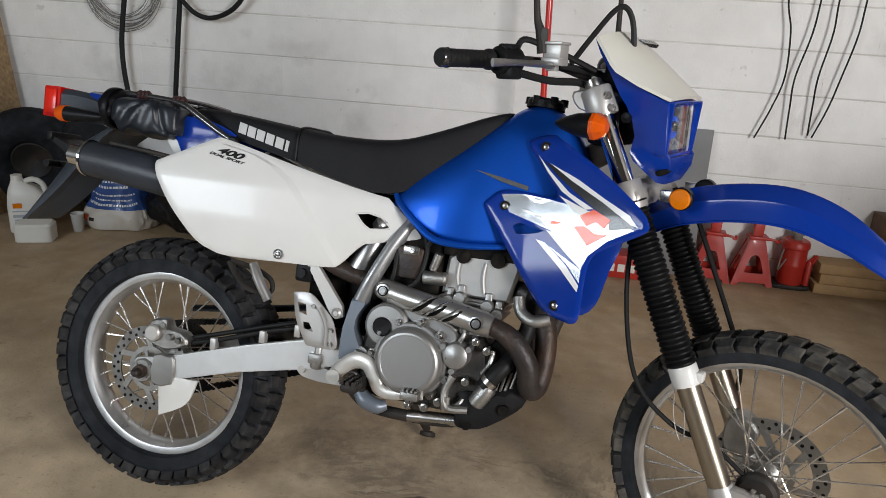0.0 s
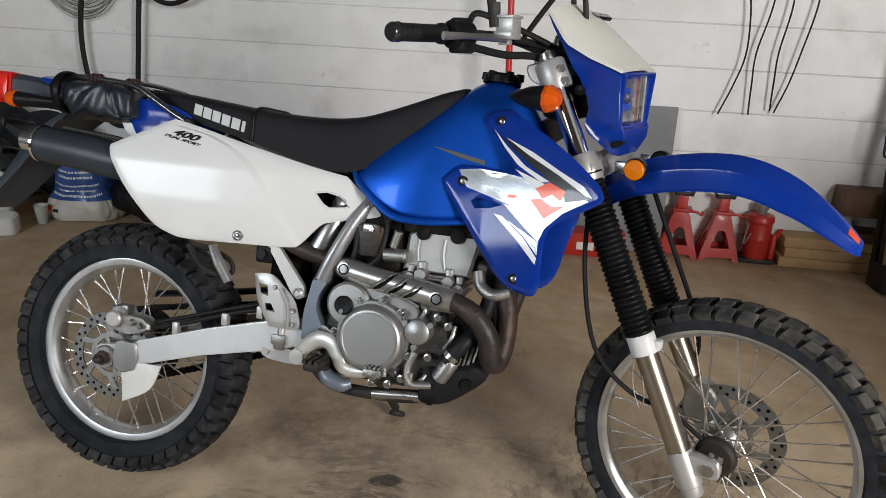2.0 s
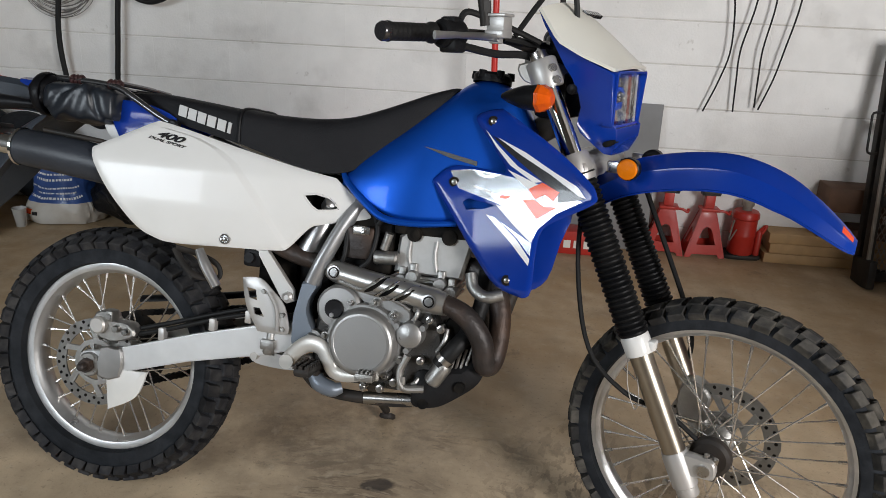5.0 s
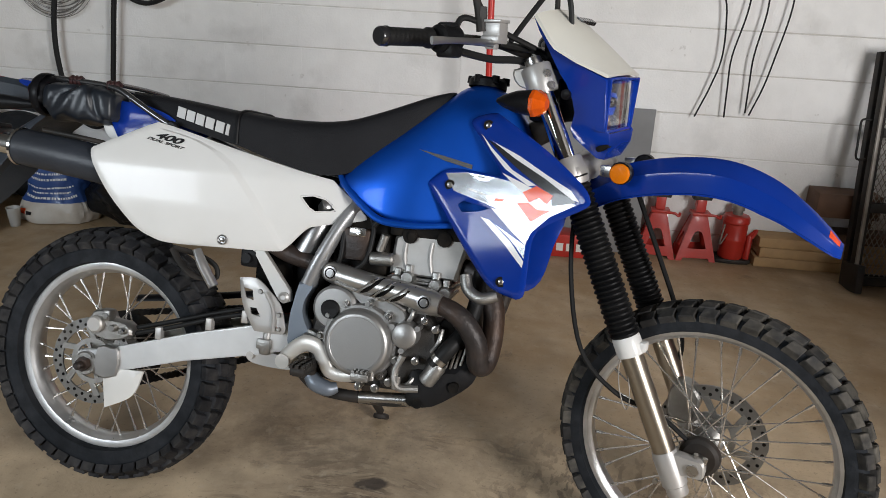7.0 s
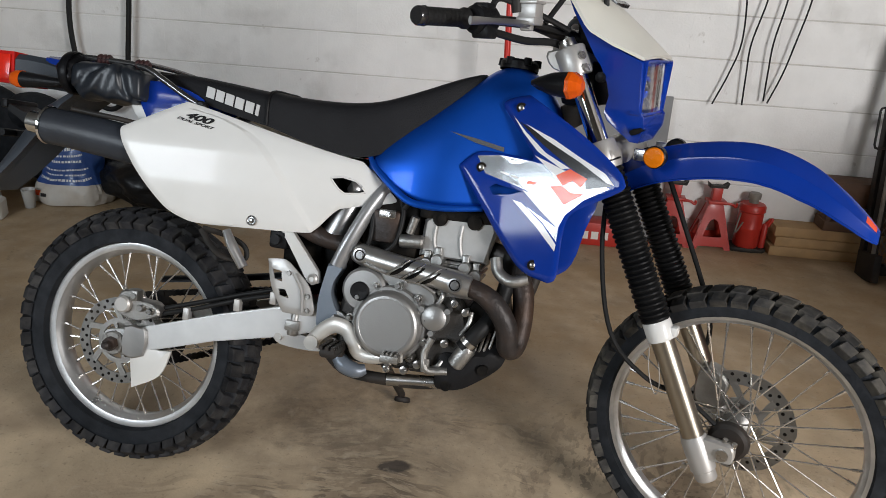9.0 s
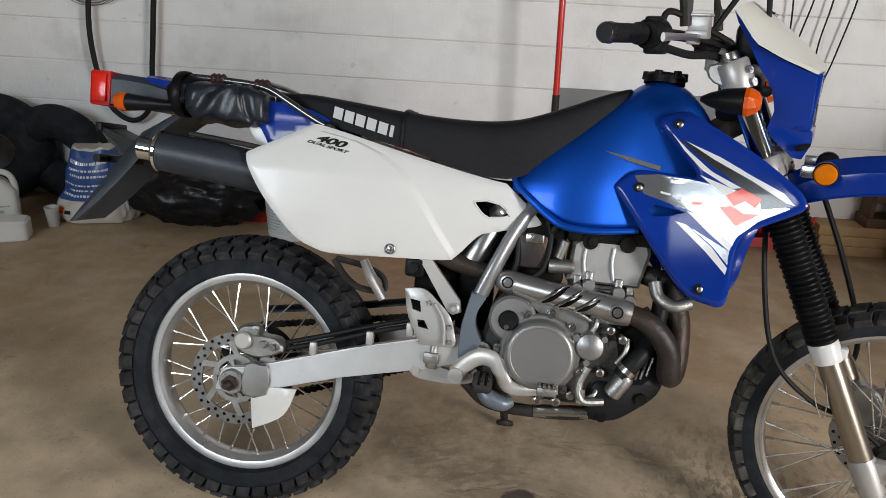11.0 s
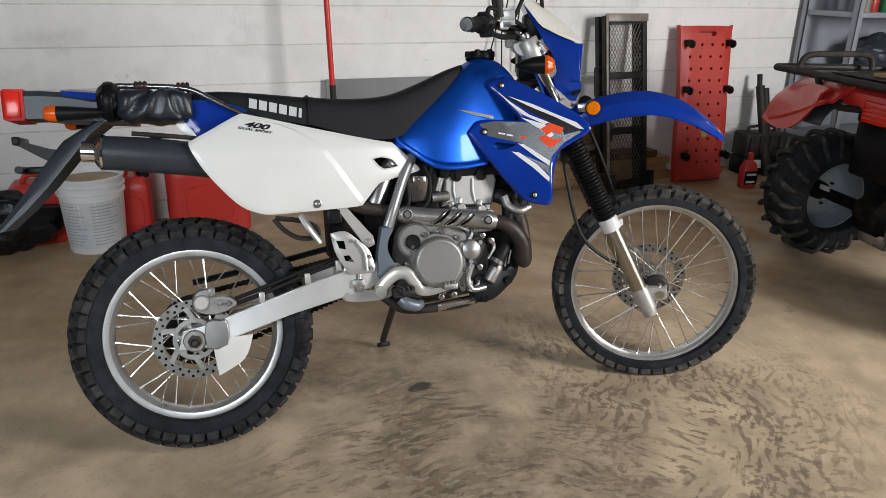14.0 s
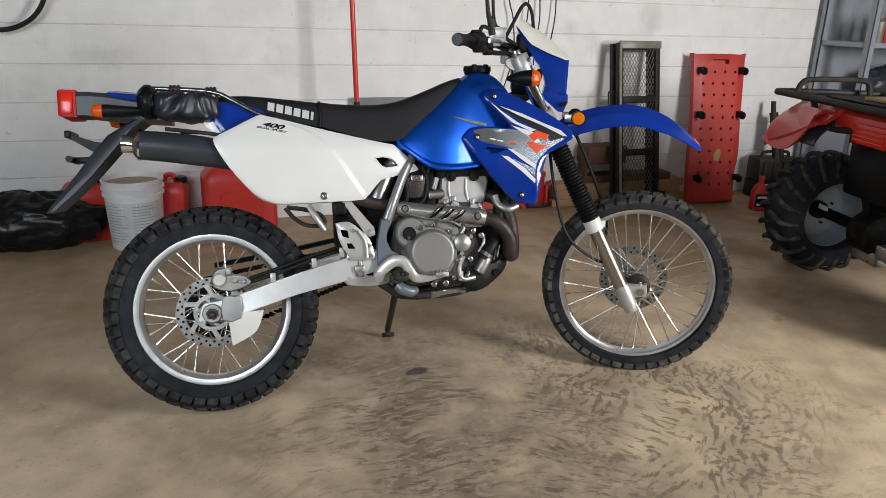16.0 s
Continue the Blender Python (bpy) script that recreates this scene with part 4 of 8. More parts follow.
for x0, z0, x1, z1 in ((0.765, 0.295, 0.765, 0.262), (0.795, 0.285, 0.79, 0.25), (0.88, 0.28, 0.875, 0.24)):
    b = bmesh.new()
    tube(b, [(x0, -0.105, z0), (x1, -0.12, z1)], 0.007, 8, 1)
    part("stud", b, STEEL, engine)
b = bmesh.new()
box(b, (0.80, -0.115, 0.232), (0.885, -0.085, 0.262), 0.005)
box(b, (0.815, -0.125, 0.248), (0.84, -0.10, 0.268), 0.004)
part("tensioner", b, CAST, engine)
b = bmesh.new()
slab(b, round_outline([(0.86, 0.05), (0.875, 0.11), (0.92, 0.145), (0.945, 0.20), (0.905, 0.235), (0.87, 0.20)], 3), 0.04, 0.10, 0.006)
part("front_mount", b, DARK, engine)
for i in range(5):
    b = bmesh.new()
    tube(b, [(0.885 + i * 0.012, -0.108, 0.095 + i * 0.008), (0.895 + i * 0.012, -0.110, 0.145 + i * 0.006)], 0.0035, 6, 1)
    part("fin", b, CAST, engine)
b = bmesh.new()
tube(b, [(0.63, -0.135, 0.285), (0.68, -0.138, 0.272), (0.76, -0.138, 0.258), (0.80, -0.136, 0.24)], 0.0045, 8)
part("case_rib", b, CAST, engine)
for x0 in (0.782, 0.842):
    b = bmesh.new()
    tube(b, [(x0, -0.089, 0.325), (x0 - 0.006, -0.0905, 0.36), (x0 - 0.004, -0.089, 0.395)], 0.004, 8)
    part("head_rib", b, HEAD_ALU, engine)

for x, z, r in ((0.735, 0.262, 0.0075), (0.700, 0.278, 0.007), (0.872, 0.205, 0.0075), (0.845, 0.222, 0.007), (0.832, 0.128, 0.0075), (0.775, 0.070, 0.008), (0.745, 0.052, 0.008), (0.705, 0.050, 0.0075)):
    b = bmesh.new()
    lathe(b, [(r, -0.10), (r, -0.128), (r * 1.25, -0.129), (r * 1.25, -0.133), (r * 0.75, -0.134), (r * 0.75, -0.138)], (x, 0, z), (0, 1, 0), 10)
    part("case_bolt", b, STEEL, engine)
for p, q in (((0.865, 0.150), (0.885, 0.205)), ((0.800, 0.205), (0.815, 0.250)), ((0.83, 0.085), (0.80, 0.060))):
    b = bmesh.new()
    tube(b, [(p[0], -0.118, p[1]), ((p[0] + q[0]) / 2 + 0.006, -0.124, (p[1] + q[1]) / 2), (q[0], -0.115, q[1])], 0.0055, 8)
    part("oil_pipe", b, CAST, engine)

# carburettor, airbox and near-black boxes that fill the gaps behind as shade
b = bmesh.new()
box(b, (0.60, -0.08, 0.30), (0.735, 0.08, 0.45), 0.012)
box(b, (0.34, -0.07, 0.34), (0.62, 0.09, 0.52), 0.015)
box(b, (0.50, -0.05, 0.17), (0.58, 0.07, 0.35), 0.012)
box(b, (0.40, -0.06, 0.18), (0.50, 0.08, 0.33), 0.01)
bike_part("airbox", b, DARK, "black airbox and near-black boxes filling the shaded gaps")
b = bmesh.new()
box(b, (0.625, -0.105, 0.335), (0.695, -0.07, 0.41), 0.008)
carb = bike_part("carburettor", b, RUST_PIPE, "dirty brown carburettor")
b = bmesh.new()
box(b, (0.645, -0.112, 0.392), (0.685, -0.10, 0.412), 0.003)
lathe(b, [(0.006, -0.118), (0.006, -0.10)], (0.668, 0, 0.402), (0, 1, 0), 10)
part("bracket", b, STEEL, carb)
b = bmesh.new()
lathe(b, [(0.014, 0), (0.016, 0.004), (0.016, 0.05), (0.012, 0.055)], (0.70, -0.105, 0.345), (0.95, 0, 0.05), 14)
lathe(b, [(0.010, 0), (0.010, 0.04)], (0.72, -0.105, 0.365), (0.3, -0.1, 1), 12)
part("valve", b, CAST, carb)
b = bmesh.new()
tube(b, [(0.70, -0.10, 0.42), (0.72, -0.10, 0.44), (0.77, -0.09, 0.435)], 0.007)
tube(b, [(0.66, -0.11, 0.31), (0.69, -0.11, 0.34), (0.70, -0.10, 0.40), (0.69, -0.09, 0.44)], 0.006)
tube(b, [(0.61, -0.10, 0.30), (0.63, -0.11, 0.34), (0.63, -0.10, 0.40)], 0.006)
part("hose", b, CABLE, carb)
b = bmesh.new()
lathe(b, [(0.022, 0.0), (0.032, 0.006), (0.032, 0.088), (0.030, 0.091), (0.030, 0.097), (0.022, 0.103), (0.0, 0.103)], (0.528, -0.068, 0.330), (0.35, 0, 0.8), 28, cap=False)
lathe(b, [(0.016, 0), (0.016, 0.03), (0.010, 0.034)], (0.572, -0.085, 0.445), (0.5, -0.6, 0.5), 16)
bike_part("shock_reservoir", b, ALU, "silver shock reservoir")

# exhaust
b = bmesh.new()
tube(b, [(0.895, -0.04, 0.345), (0.955, -0.055, 0.325), (0.990, -0.070, 0.265), (0.996, -0.085, 0.19), (0.988, -0.105, 0.140), (0.974, -0.128, 0.142), (0.965, -0.145, 0.195), (0.925, -0.150, 0.245), (0.86, -0.142, 0.27), (0.74, -0.12, 0.288), (0.62, -0.092, 0.308), (0.50, -0.088, 0.33), (0.40, -0.092, 0.38), (0.28, -0.10, 0.44)],
     [0.022, 0.024, 0.0245, 0.0245, 0.0245, 0.0245, 0.0245, 0.024, 0.020, 0.018, 0.019, 0.022, 0.024, 0.03], 16)
pipe = bike_part("exhaust_pipe", b, RUST_PIPE, "heat-stained exhaust header pipe")
b = bmesh.new()
tube(b, [(0.596, -0.100, 0.308), (0.616, -0.106, 0.302), (0.70, -0.122, 0.290), (0.80, -0.142, 0.279), (0.855, -0.150, 0.270), (0.880, -0.152, 0.266)], [0.018, 0.026, 0.025, 0.026, 0.028, 0.024], 18)
shield = part("heat_shield", b, SHIELD, pipe, "silver heat shield with slanted slots")
for x, y, z in ((0.616, -0.134, 0.303), (0.848, -0.180, 0.271)):
    b = bmesh.new()
    lathe(b, [(0.016, 0.006), (0.016, 0.0), (0.010, -0.001), (0.0075, -0.001), (0.007, -0.004), (0.0, -0.004)], (x, y, z), (0, 1, 0), 20, cap=False)
    part("shield_bolt", b, ALU, pipe)
for x, y, z in ((0.616, -0.1345, 0.303), (0.848, -0.1805, 0.271)):
    b = bmesh.new()
    torus_lathe(b, [(0.0095, -0.0012), (0.0125, -0.0012), (0.0125, 0.002), (0.0095, 0.002)], (x, y, z), (0, 1, 0), 20)
    part("bolt_groove", b, DARK, pipe)
for i in range(3):
    x = 0.722 + i * 0.038
    y = -0.1205 - (x - 0.70) * 0.19 - 0.0245
    z = 0.291 - (x - 0.70) * 0.11
    for name, mat, dx, dy, r in (("slot", DARK, 0.0, 0.0, 0.0075), ("slot_lip", STEEL, -0.012, -0.0012, 0.0045)):
        b = bmesh.new()
        tube(b, [(x + dx - 0.030, y + dy + 0.008, z - 0.020), (x + dx - 0.012, y + dy + 0.001, z - 0.009), (x + dx + 0.010, y + dy + 0.001, z + 0.009), (x + dx + 0.026, y + dy + 0.008, z + 0.020)], [0.0015, r, r, 0.0015], 8, 4, 0.5)
        part(name, b, mat, shield)
b = bmesh.new()
tube(b, [(0.30, -0.095, 0.440), (0.10, -0.128, 0.482), (-0.06, -0.150, 0.506), (-0.175, -0.158, 0.518)], [0.034, 0.045, 0.045, 0.043], 28, 6)
muffler = bike_part("muffler", b, MUFFLER_MAT, "matt black muffler")
b = bmesh.new()
lathe(b, [(0.045, 0.0), (0.046, -0.006), (0.036, -0.016), (0.026, -0.022), (0.026, -0.052), (0.022, -0.054), (0.021, -0.02)], (-0.170, -0.158, 0.518), (0.985, 0, -0.09), 28, cap=False)
part("outlet", b, CHROME, muffler, "polished outlet pipe")
b = bmesh.new()
tube(b, [(-0.10, -0.18, 0.562), (0.03, -0.160, 0.548), (0.10, -0.15, 0.535)], 0.006)
tube(b, [(-0.06, -0.16, 0.552), (0.02, -0.16, 0.55)], 0.004)
part("bracket", b, BLACK_STEEL, muffler)

def stations(table, steps=3):
    """More rows between those of a table, on a smooth line."""
    return [tuple(v) for v in curve_points([Vector(r) for r in table], steps)]


def ring_of(half_loop, x, w, low_z, h, steps=2):
    line = curve_points([(y * w, low_z + h * k, 0) for y, k in half_loop], steps)
    return [(x, -p.x, p.y) for p in line] + [(x, p.x, p.y) for p in reversed(line)]


# seat
SEATS = ((0.045, 0.676, 0.060, 0.648), (0.12, 0.678, 0.085, 0.630), (0.20, 0.671, 0.105, 0.606), (0.28, 0.662, 0.116, 0.588), (0.355, 0.654, 0.118, 0.572), (0.36, 0.656, 0.120, 0.572), (0.40, 0.651, 0.120, 0.560), (0.47, 0.648, 0.118, 0.540), (0.545, 0.650, 0.110, 0.525),
         (0.61, 0.660, 0.102, 0.528), (0.67, 0.680, 0.092, 0.558), (0.73, 0.704, 0.080, 0.605), (0.785, 0.727, 0.066, 0.660), (0.83, 0.742, 0.050, 0.705), (0.845, 0.745, 0.030, 0.728))
b = bmesh.new()
loops = []
for x, top, w, low_z in stations(SEATS):
    loops.append(ring_of([(0.98, 0.0), (1.0, 0.30), (0.985, 0.60), (0.93, 0.82), (0.80, 0.94), (0.55, 0.985), (0.20, 1.0)], x, w, low_z, top - low_z))
skin(b, loops)
seat = bike_part("seat", b, SEAT, "long black vinyl bench seat")
b = bmesh.new()
tube(b, [(0.358, -0.121, 0.575), (0.358, -0.121, 0.60), (0.358, -0.117, 0.636), (0.358, -0.09, 0.654), (0.358, 0.0, 0.658), (0.358, 0.09, 0.654), (0.358, 0.121, 0.60), (0.358, 0.121, 0.575)], 0.003, 6)
part("seam", b, BLACK_PLASTIC, seat)
for i in range(6):
    x = 0.196 + i * 0.0262
    z = 0.638 - (x - 0.198) * 0.24
    w = 0.0205 if i < 5 else 0.008
    y = 0.0012 + float(np.interp(x + w, [0.12, 0.20, 0.28, 0.355], [0.085, 0.105, 0.116, 0.118]))
    b = bmesh.new()
    slab(b, [(x, z - 0.013), (x + w, z - 0.013 - w * 0.24), (x + w + 0.003, z + 0.012 - w * 0.24), (x + 0.003, z + 0.012)], y - 0.004, y + 0.0008)
    part("printed_block", b, SEAT_PRINT, seat, "pale plain printed block")

# side covers
CREASE = ((0.33, 0.498), (0.374, 0.466), (0.405, 0.445), (0.455, 0.412), (0.50, 0.378), (0.525, 0.356), (0.555, 0.312), (0.578, 0.255), (0.592, 0.18))


def crease_x(z):
    return float(np.interp(z, [p[0] for p in CREASE], [p[1] for p in CREASE]))


def cover_lat(x, z):
    s = 0.198 - 0.09 * (x - 0.03) - 0.13 * (x - 0.03) ** 2
    past = x - crease_x(z)
    s += 0.003 - 0.0060 * min(1, max(0, past / 0.012)) + 0.0030 * min(1, max(0, (past - 0.012) / 0.15))
    return s - 0.55 * max(0, z - 0.50) ** 1.2 - 0.10 * max(0, 0.42 - z)


def mirrored(x, s, z):
    return (x, s, z)


cover_line = round_outline([(0.034, 0.525), (0.048, 0.541), (0.087, 0.562), (0.160, 0.602), (0.178, 0.606), (0.234, 0.594), (0.364, 0.562), (0.505, 0.530), (0.592, 0.514), (0.635, 0.477), (0.675, 0.436), (0.666, 0.426), (0.570, 0.405), (0.540, 0.393), (0.497, 0.346), (0.472, 0.336), (0.355, 0.333), (0.235, 0.331), (0.188, 0.341), (0.148, 0.363), (0.098, 0.417), (0.060, 0.470)], 4, (4, 8, 10))
vent = round_outline([(0.526, 0.470), (0.568, 0.474), (0.598, 0.454), (0.606, 0.443), (0.560, 0.437), (0.540, 0.452)], 3, (0, 3))
crease_lines = [[(crease_x(z) + k, z) for z in (0.340 + 0.252 * i / 30 for i in range(31)) if inside((crease_x(z) + k, z), cover_line)] for k in (-0.005, 0.0, 0.012, 0.018)]
for s in (1, -1):
    b = bmesh.new()
    panel(b, cover_line, cover_lat, 0.004, 0.010, 0.006, 0.004, (vent,), None if s > 0 else mirrored, crease_lines)
    cover = bike_part("side_cover", b, WHITE_PLASTIC, "glossy white side cover" if s > 0 else "glossy white side cover on the far side")
    if s > 0:
        lat = cover_lat(0.356, 0.352)
        b = bmesh.new()
        lathe(b, [(0.012, -lat + 0.004), (0.012, -lat - 0.003), (0.010, -lat - 0.004), (0.008, -lat - 0.002), (0.0, -lat - 0.002)], (0.356, 0, 0.352), (0, 1, 0), 20, cap=False)
        part("washer", b, ALU, cover)
        b = bmesh.new()
        lathe(b, [(0.006, -lat), (0.006, -lat - 0.005), (0.004, -lat - 0.006)], (0.356, 0, 0.352), (0, 1, 0), 12)
        part("bolt", b, STEEL, cover)
        b = bmesh.new()
        tube(b, [(p[0] * 1.0, -cover_lat(*p) - 0.0005, p[1]) for p in (vent[::2] + vent[:1])], 0.0022, 6, 1)
        part("vent_rim", b, WHITE_PLASTIC, cover)
        for text, size, x0, z0 in (("400", 0.027, 0.176, 0.572), ("DUAL SPORT", 0.0098, 0.160, 0.566)):
            b = writing(text, size, bold=size * (0.035 if text == "400" else 0.02))
            for v in b.verts:
                x, z = x0 + v.co.x * 1.5 + v.co.y * 0.75, z0 + v.co.y * (0.62 if text == "400" else 0.75) - v.co.x * 0.30
                v.co = (x, -cover_lat(x, z) - 0.0022 - v.co.z, z)
            part("lettering", b, DECAL_BLACK, cover, "black letters " + text, smooth=0)

# tank
TANK = ((0.605, 0.540, 0.500, 0.090), (0.64, 0.575, 0.488, 0.112), (0.69, 0.615, 0.458, 0.127), (0.73, 0.645, 0.440, 0.131), (0.78, 0.685, 0.434, 0.127), (0.83, 0.728, 0.434, 0.116), (0.865, 0.755, 0.438, 0.108), (0.90, 0.767, 0.445, 0.104), (0.94, 0.764, 0.46, 0.102), (0.975, 0.745, 0.48, 0.098), (1.01, 0.705, 0.51, 0.089), (1.035, 0.66, 0.55, 0.072))
TANK_HALF = ((0.5, 0.0), (0.90, 0.010), (0.985, 0.035), (1.0, 0.08), (0.985, 0.26), (0.950, 0.44), (0.855, 0.66), (0.70, 0.84), (0.47, 0.955), (0.15, 1.0))
b = bmesh.new()
loops = []
for x, top, low_z, w in stations(TANK, 4):
    loops.append(ring_of(list(TANK_HALF), x, w, low_z, top - low_z, 3))
skin(b, loops)
tank = bike_part("fuel_tank", b, TANK_BLUE, "metallic blue fuel tank", smooth=50)
for s in (1, -1):
    b = bmesh.new()
    tube(b, [(0.603, -s * 0.090, 0.536), (0.616, -s * 0.100, 0.514), (0.65, -s * 0.118, 0.484), (0.69, -s * 0.129, 0.453), (0.715, -s * 0.134, 0.439), (0.745, -s * 0.134, 0.433), (0.80, -s * 0.126, 0.432), (0.88, -s * 0.109, 0.440)], [0.005, 0.007, 0.0085, 0.0085, 0.0085, 0.0085, 0.008, 0.007], 10)
    part("lower_lip", b, TANK_BLUE, tank)
b = bmesh.new()
lathe(b, [(0.045, -0.01), (0.045, 0.006), (0.040, 0.012), (0.030, 0.013), (0.030, 0.008), (0.0, 0.008)], (0.915, 0, 0.773), (0.05, 0, 1), 32, cap=False)
for i in range(6):
    a = i * math.pi / 3
    lathe(b, [(0.010, 0.0), (0.009, 0.016)], (0.915 + 0.040 * math.cos(a), 0.040 * math.sin(a), 0.772), (0.05, 0, 1), 10)
part("fuel_cap", b, BLACK_PLASTIC, tank, "black screw fuel cap")
def tank_side(x, z):
    top, low_z, w = (float(np.interp(x, [t[0] for t in TANK], [t[k] for t in TANK])) for k in (1, 2, 3))
    k = (z - low_z) / (top - low_z)
    return w * float(np.interp(k, [p[1] for p in TANK_HALF], [p[0] for p in TANK_HALF])) + 0.0035


b = bmesh.new()
panel(b, [(0.790, 0.603), (0.845, 0.594), (0.912, 0.580), (0.912, 0.570), (0.850, 0.583)], tank_side, 0.002, 0.012, 0.001, 0)
part("stripe_decal", b, DECAL_SILVER, tank, "thin silver flash decal")

# radiator shrouds
def shroud_lat(x, z):
    u, v = x - 1.0, z - 0.5
    return 0.1586 + 0.3346 * u - 0.0876 * v + 0.2871 * u * u + 0.2666 * u * v - 0.4455 * v * v + 0.18 * max(0.0, 0.93 - x)


shroud_line = round_outline([(0.900, 0.672), (0.912, 0.688), (0.950, 0.698), (0.974, 0.688), (1.083, 0.617), (1.157, 0.556), (1.173, 0.533), (1.168, 0.512), (1.090, 0.466), (1.070, 0.445), (1.063, 0.404), (1.061, 0.318), (1.044, 0.301), (0.985, 0.318), (0.935, 0.372), (0.876, 0.452), (0.820, 0.527), (0.824, 0.538), (0.861, 0.566), (0.914, 0.567), (0.977, 0.560), (0.976, 0.575), (0.922, 0.643)], 4, (6, 12, 16, 20))
slot_line = [(0.892, 0.490), (0.905, 0.499), (0.966, 0.489), (0.939, 0.479), (0.903, 0.474)]
for s in (1, -1):
    flip = None if s > 0 else mirrored
    b = bmesh.new()
    panel(b, shroud_line, shroud_lat, 0.006, 0.008, 0.010, 0.006, (slot_line,), flip)
    shroud = bike_part("radiator_shroud", b, BLUE, "glossy blue radiator shroud with graphics", smooth=50)
    deck = (lambda k: (lambda x, z: shroud_lat(x, z) + 0.0008 + 0.0007 * k))
    for name, mat, lvl, line in (
            ("silver_decal", DECAL_SILVER, 0, [(0.858, 0.556), (0.905, 0.562), (0.972, 0.556), (1.032, 0.547), (1.077, 0.538), (1.146, 0.515), (1.097, 0.486), (1.062, 0.450), (1.055, 0.430), (1.02, 0.458), (0.978, 0.492), (0.923, 0.507), (0.88, 0.519)]),
            ("silver_decal", DECAL_SILVER, 0, [(0.979, 0.458), (1.052, 0.420), (1.052, 0.392), (1.019, 0.428)]),
            ("black_decal", DECAL_BLACK, 1, [(0.942, 0.638), (1.003, 0.608), (1.079, 0.563), (1.148, 0.520), (1.098, 0.509), (1.094, 0.531), (1.061, 0.550), (1.018, 0.579), (0.98, 0.606)]),
            ("white_decal", DECAL_WHITE, 2, [(0.954, 0.635), (1.02, 0.606), (1.08, 0.572), (1.134, 0.544), (1.153, 0.522), (1.139, 0.525), (1.079, 0.563), (1.008, 0.601)]),
            ("white_decal", DECAL_WHITE, 2, [(0.926, 0.650), (0.958, 0.617), (1.006, 0.576), (1.061, 0.548), (1.044, 0.545), (0.989, 0.577), (0.952, 0.615)]),
            ("white_decal", DECAL_WHITE, 1, [(0.984, 0.568), (1.032, 0.550), (1.049, 0.543), (1.026, 0.535), (1.004, 0.552)]),
            ("white_decal", DECAL_WHITE, 1, [(1.026, 0.538), (1.049, 0.543), (1.070, 0.511), (1.058, 0.502)]),
            ("white_decal", DECAL_WHITE, 1, [(0.967, 0.492), (0.984, 0.488), (1.055, 0.434), (1.052, 0.420), (1.014, 0.450)]),
            ("white_decal", DECAL_WHITE, 1, [(0.947, 0.469), (0.968, 0.465), (1.019, 0.425), (1.052, 0.386), (1.050, 0.372), (1.007, 0.416)]),
            ("red_decal", DECAL_RED, 2, [(1.034, 0.531), (1.062, 0.547), (1.099, 0.530), (1.087, 0.511), (1.069, 0.523), (1.050, 0.511)]),
            ("red_decal", DECAL_RED, 2, [(1.024, 0.507), (1.047, 0.511), (1.069, 0.498), (1.096, 0.499), (1.057, 0.471)]),
            ("pale_mark", DECAL_WHITE, 1, [(0.914, 0.528), (0.934, 0.524), (0.932, 0.520), (0.912, 0.524)]),
            ("pale_mark", DECAL_WHITE, 1, [(0.938, 0.522), (0.956, 0.518), (0.954, 0.514), (0.936, 0.518)]),
            ("red_mark", DECAL_RED, 1, [(0.976, 0.513), (0.997, 0.512), (0.990, 0.506), (0.973, 0.506)])):
        b = bmesh.new()
        panel(b, line, deck(lvl), 0.0015, 0.010, 0, 0, (), flip)
        part(name, b, mat, shroud, smooth=50)
    for x, z in ((0.940, 0.669), (0.870, 0.531), (1.008, 0.335)):
        lat = shroud_lat(x, z)
        b = bmesh.new()
        lathe(b, [(0.0115, -s * (lat - 0.004)), (0.0115, -s * (lat + 0.0012)), (0.009, -s * (lat + 0.0014)), (0.0, -s * (lat + 0.001))], (x, 0, z), (0, 1, 0), 20, cap=False)
        part("bolt_recess", b, DARK, shroud)
        b = bmesh.new()
        lathe(b, [(0.006, -s * lat), (0.006, -s * (lat + 0.004)), (0.004, -s * (lat + 0.005))], (x, 0, z), (0, 1, 0), 12)
        part("bolt", b, STEEL, shroud)
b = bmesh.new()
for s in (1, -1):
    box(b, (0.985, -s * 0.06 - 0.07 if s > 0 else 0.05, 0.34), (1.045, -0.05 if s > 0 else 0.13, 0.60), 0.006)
    # near-black sheet added behind the shroud in place of shade
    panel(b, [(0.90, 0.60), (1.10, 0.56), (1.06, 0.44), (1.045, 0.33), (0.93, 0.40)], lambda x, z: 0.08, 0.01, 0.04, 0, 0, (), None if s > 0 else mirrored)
radiator = bike_part("radiator", b, DARK, "black radiators and near-black filler sheets behind the shrouds")
for s in (1, -1):
    for i in range(9):
        b = bmesh.new()
        x = 0.978 + i * 0.0075
        box(b, (x, -s * 0.132 - 0.004, 0.335), (x + 0.0035, -s * 0.132 + 0.004, 0.45))
        part("fin", b, CAST, radiator)
b = bmesh.new()
panel(b, round_outline([(1.03, 0.58), (1.10, 0.53), (1.13, 0.49), (1.11, 0.42), (1.09, 0.34), (1.05, 0.31), (1.0, 0.33), (1.0, 0.5)], 3), lambda x, z: 0.105, 0.006, 0.02, 0.01, 0.006)
bike_part("inner_shroud", b, BLUE)

# fork, clamps and front end, in the steered frame
def fork_x(z):
    return 1.130 + (0.68 - z) * 0.46


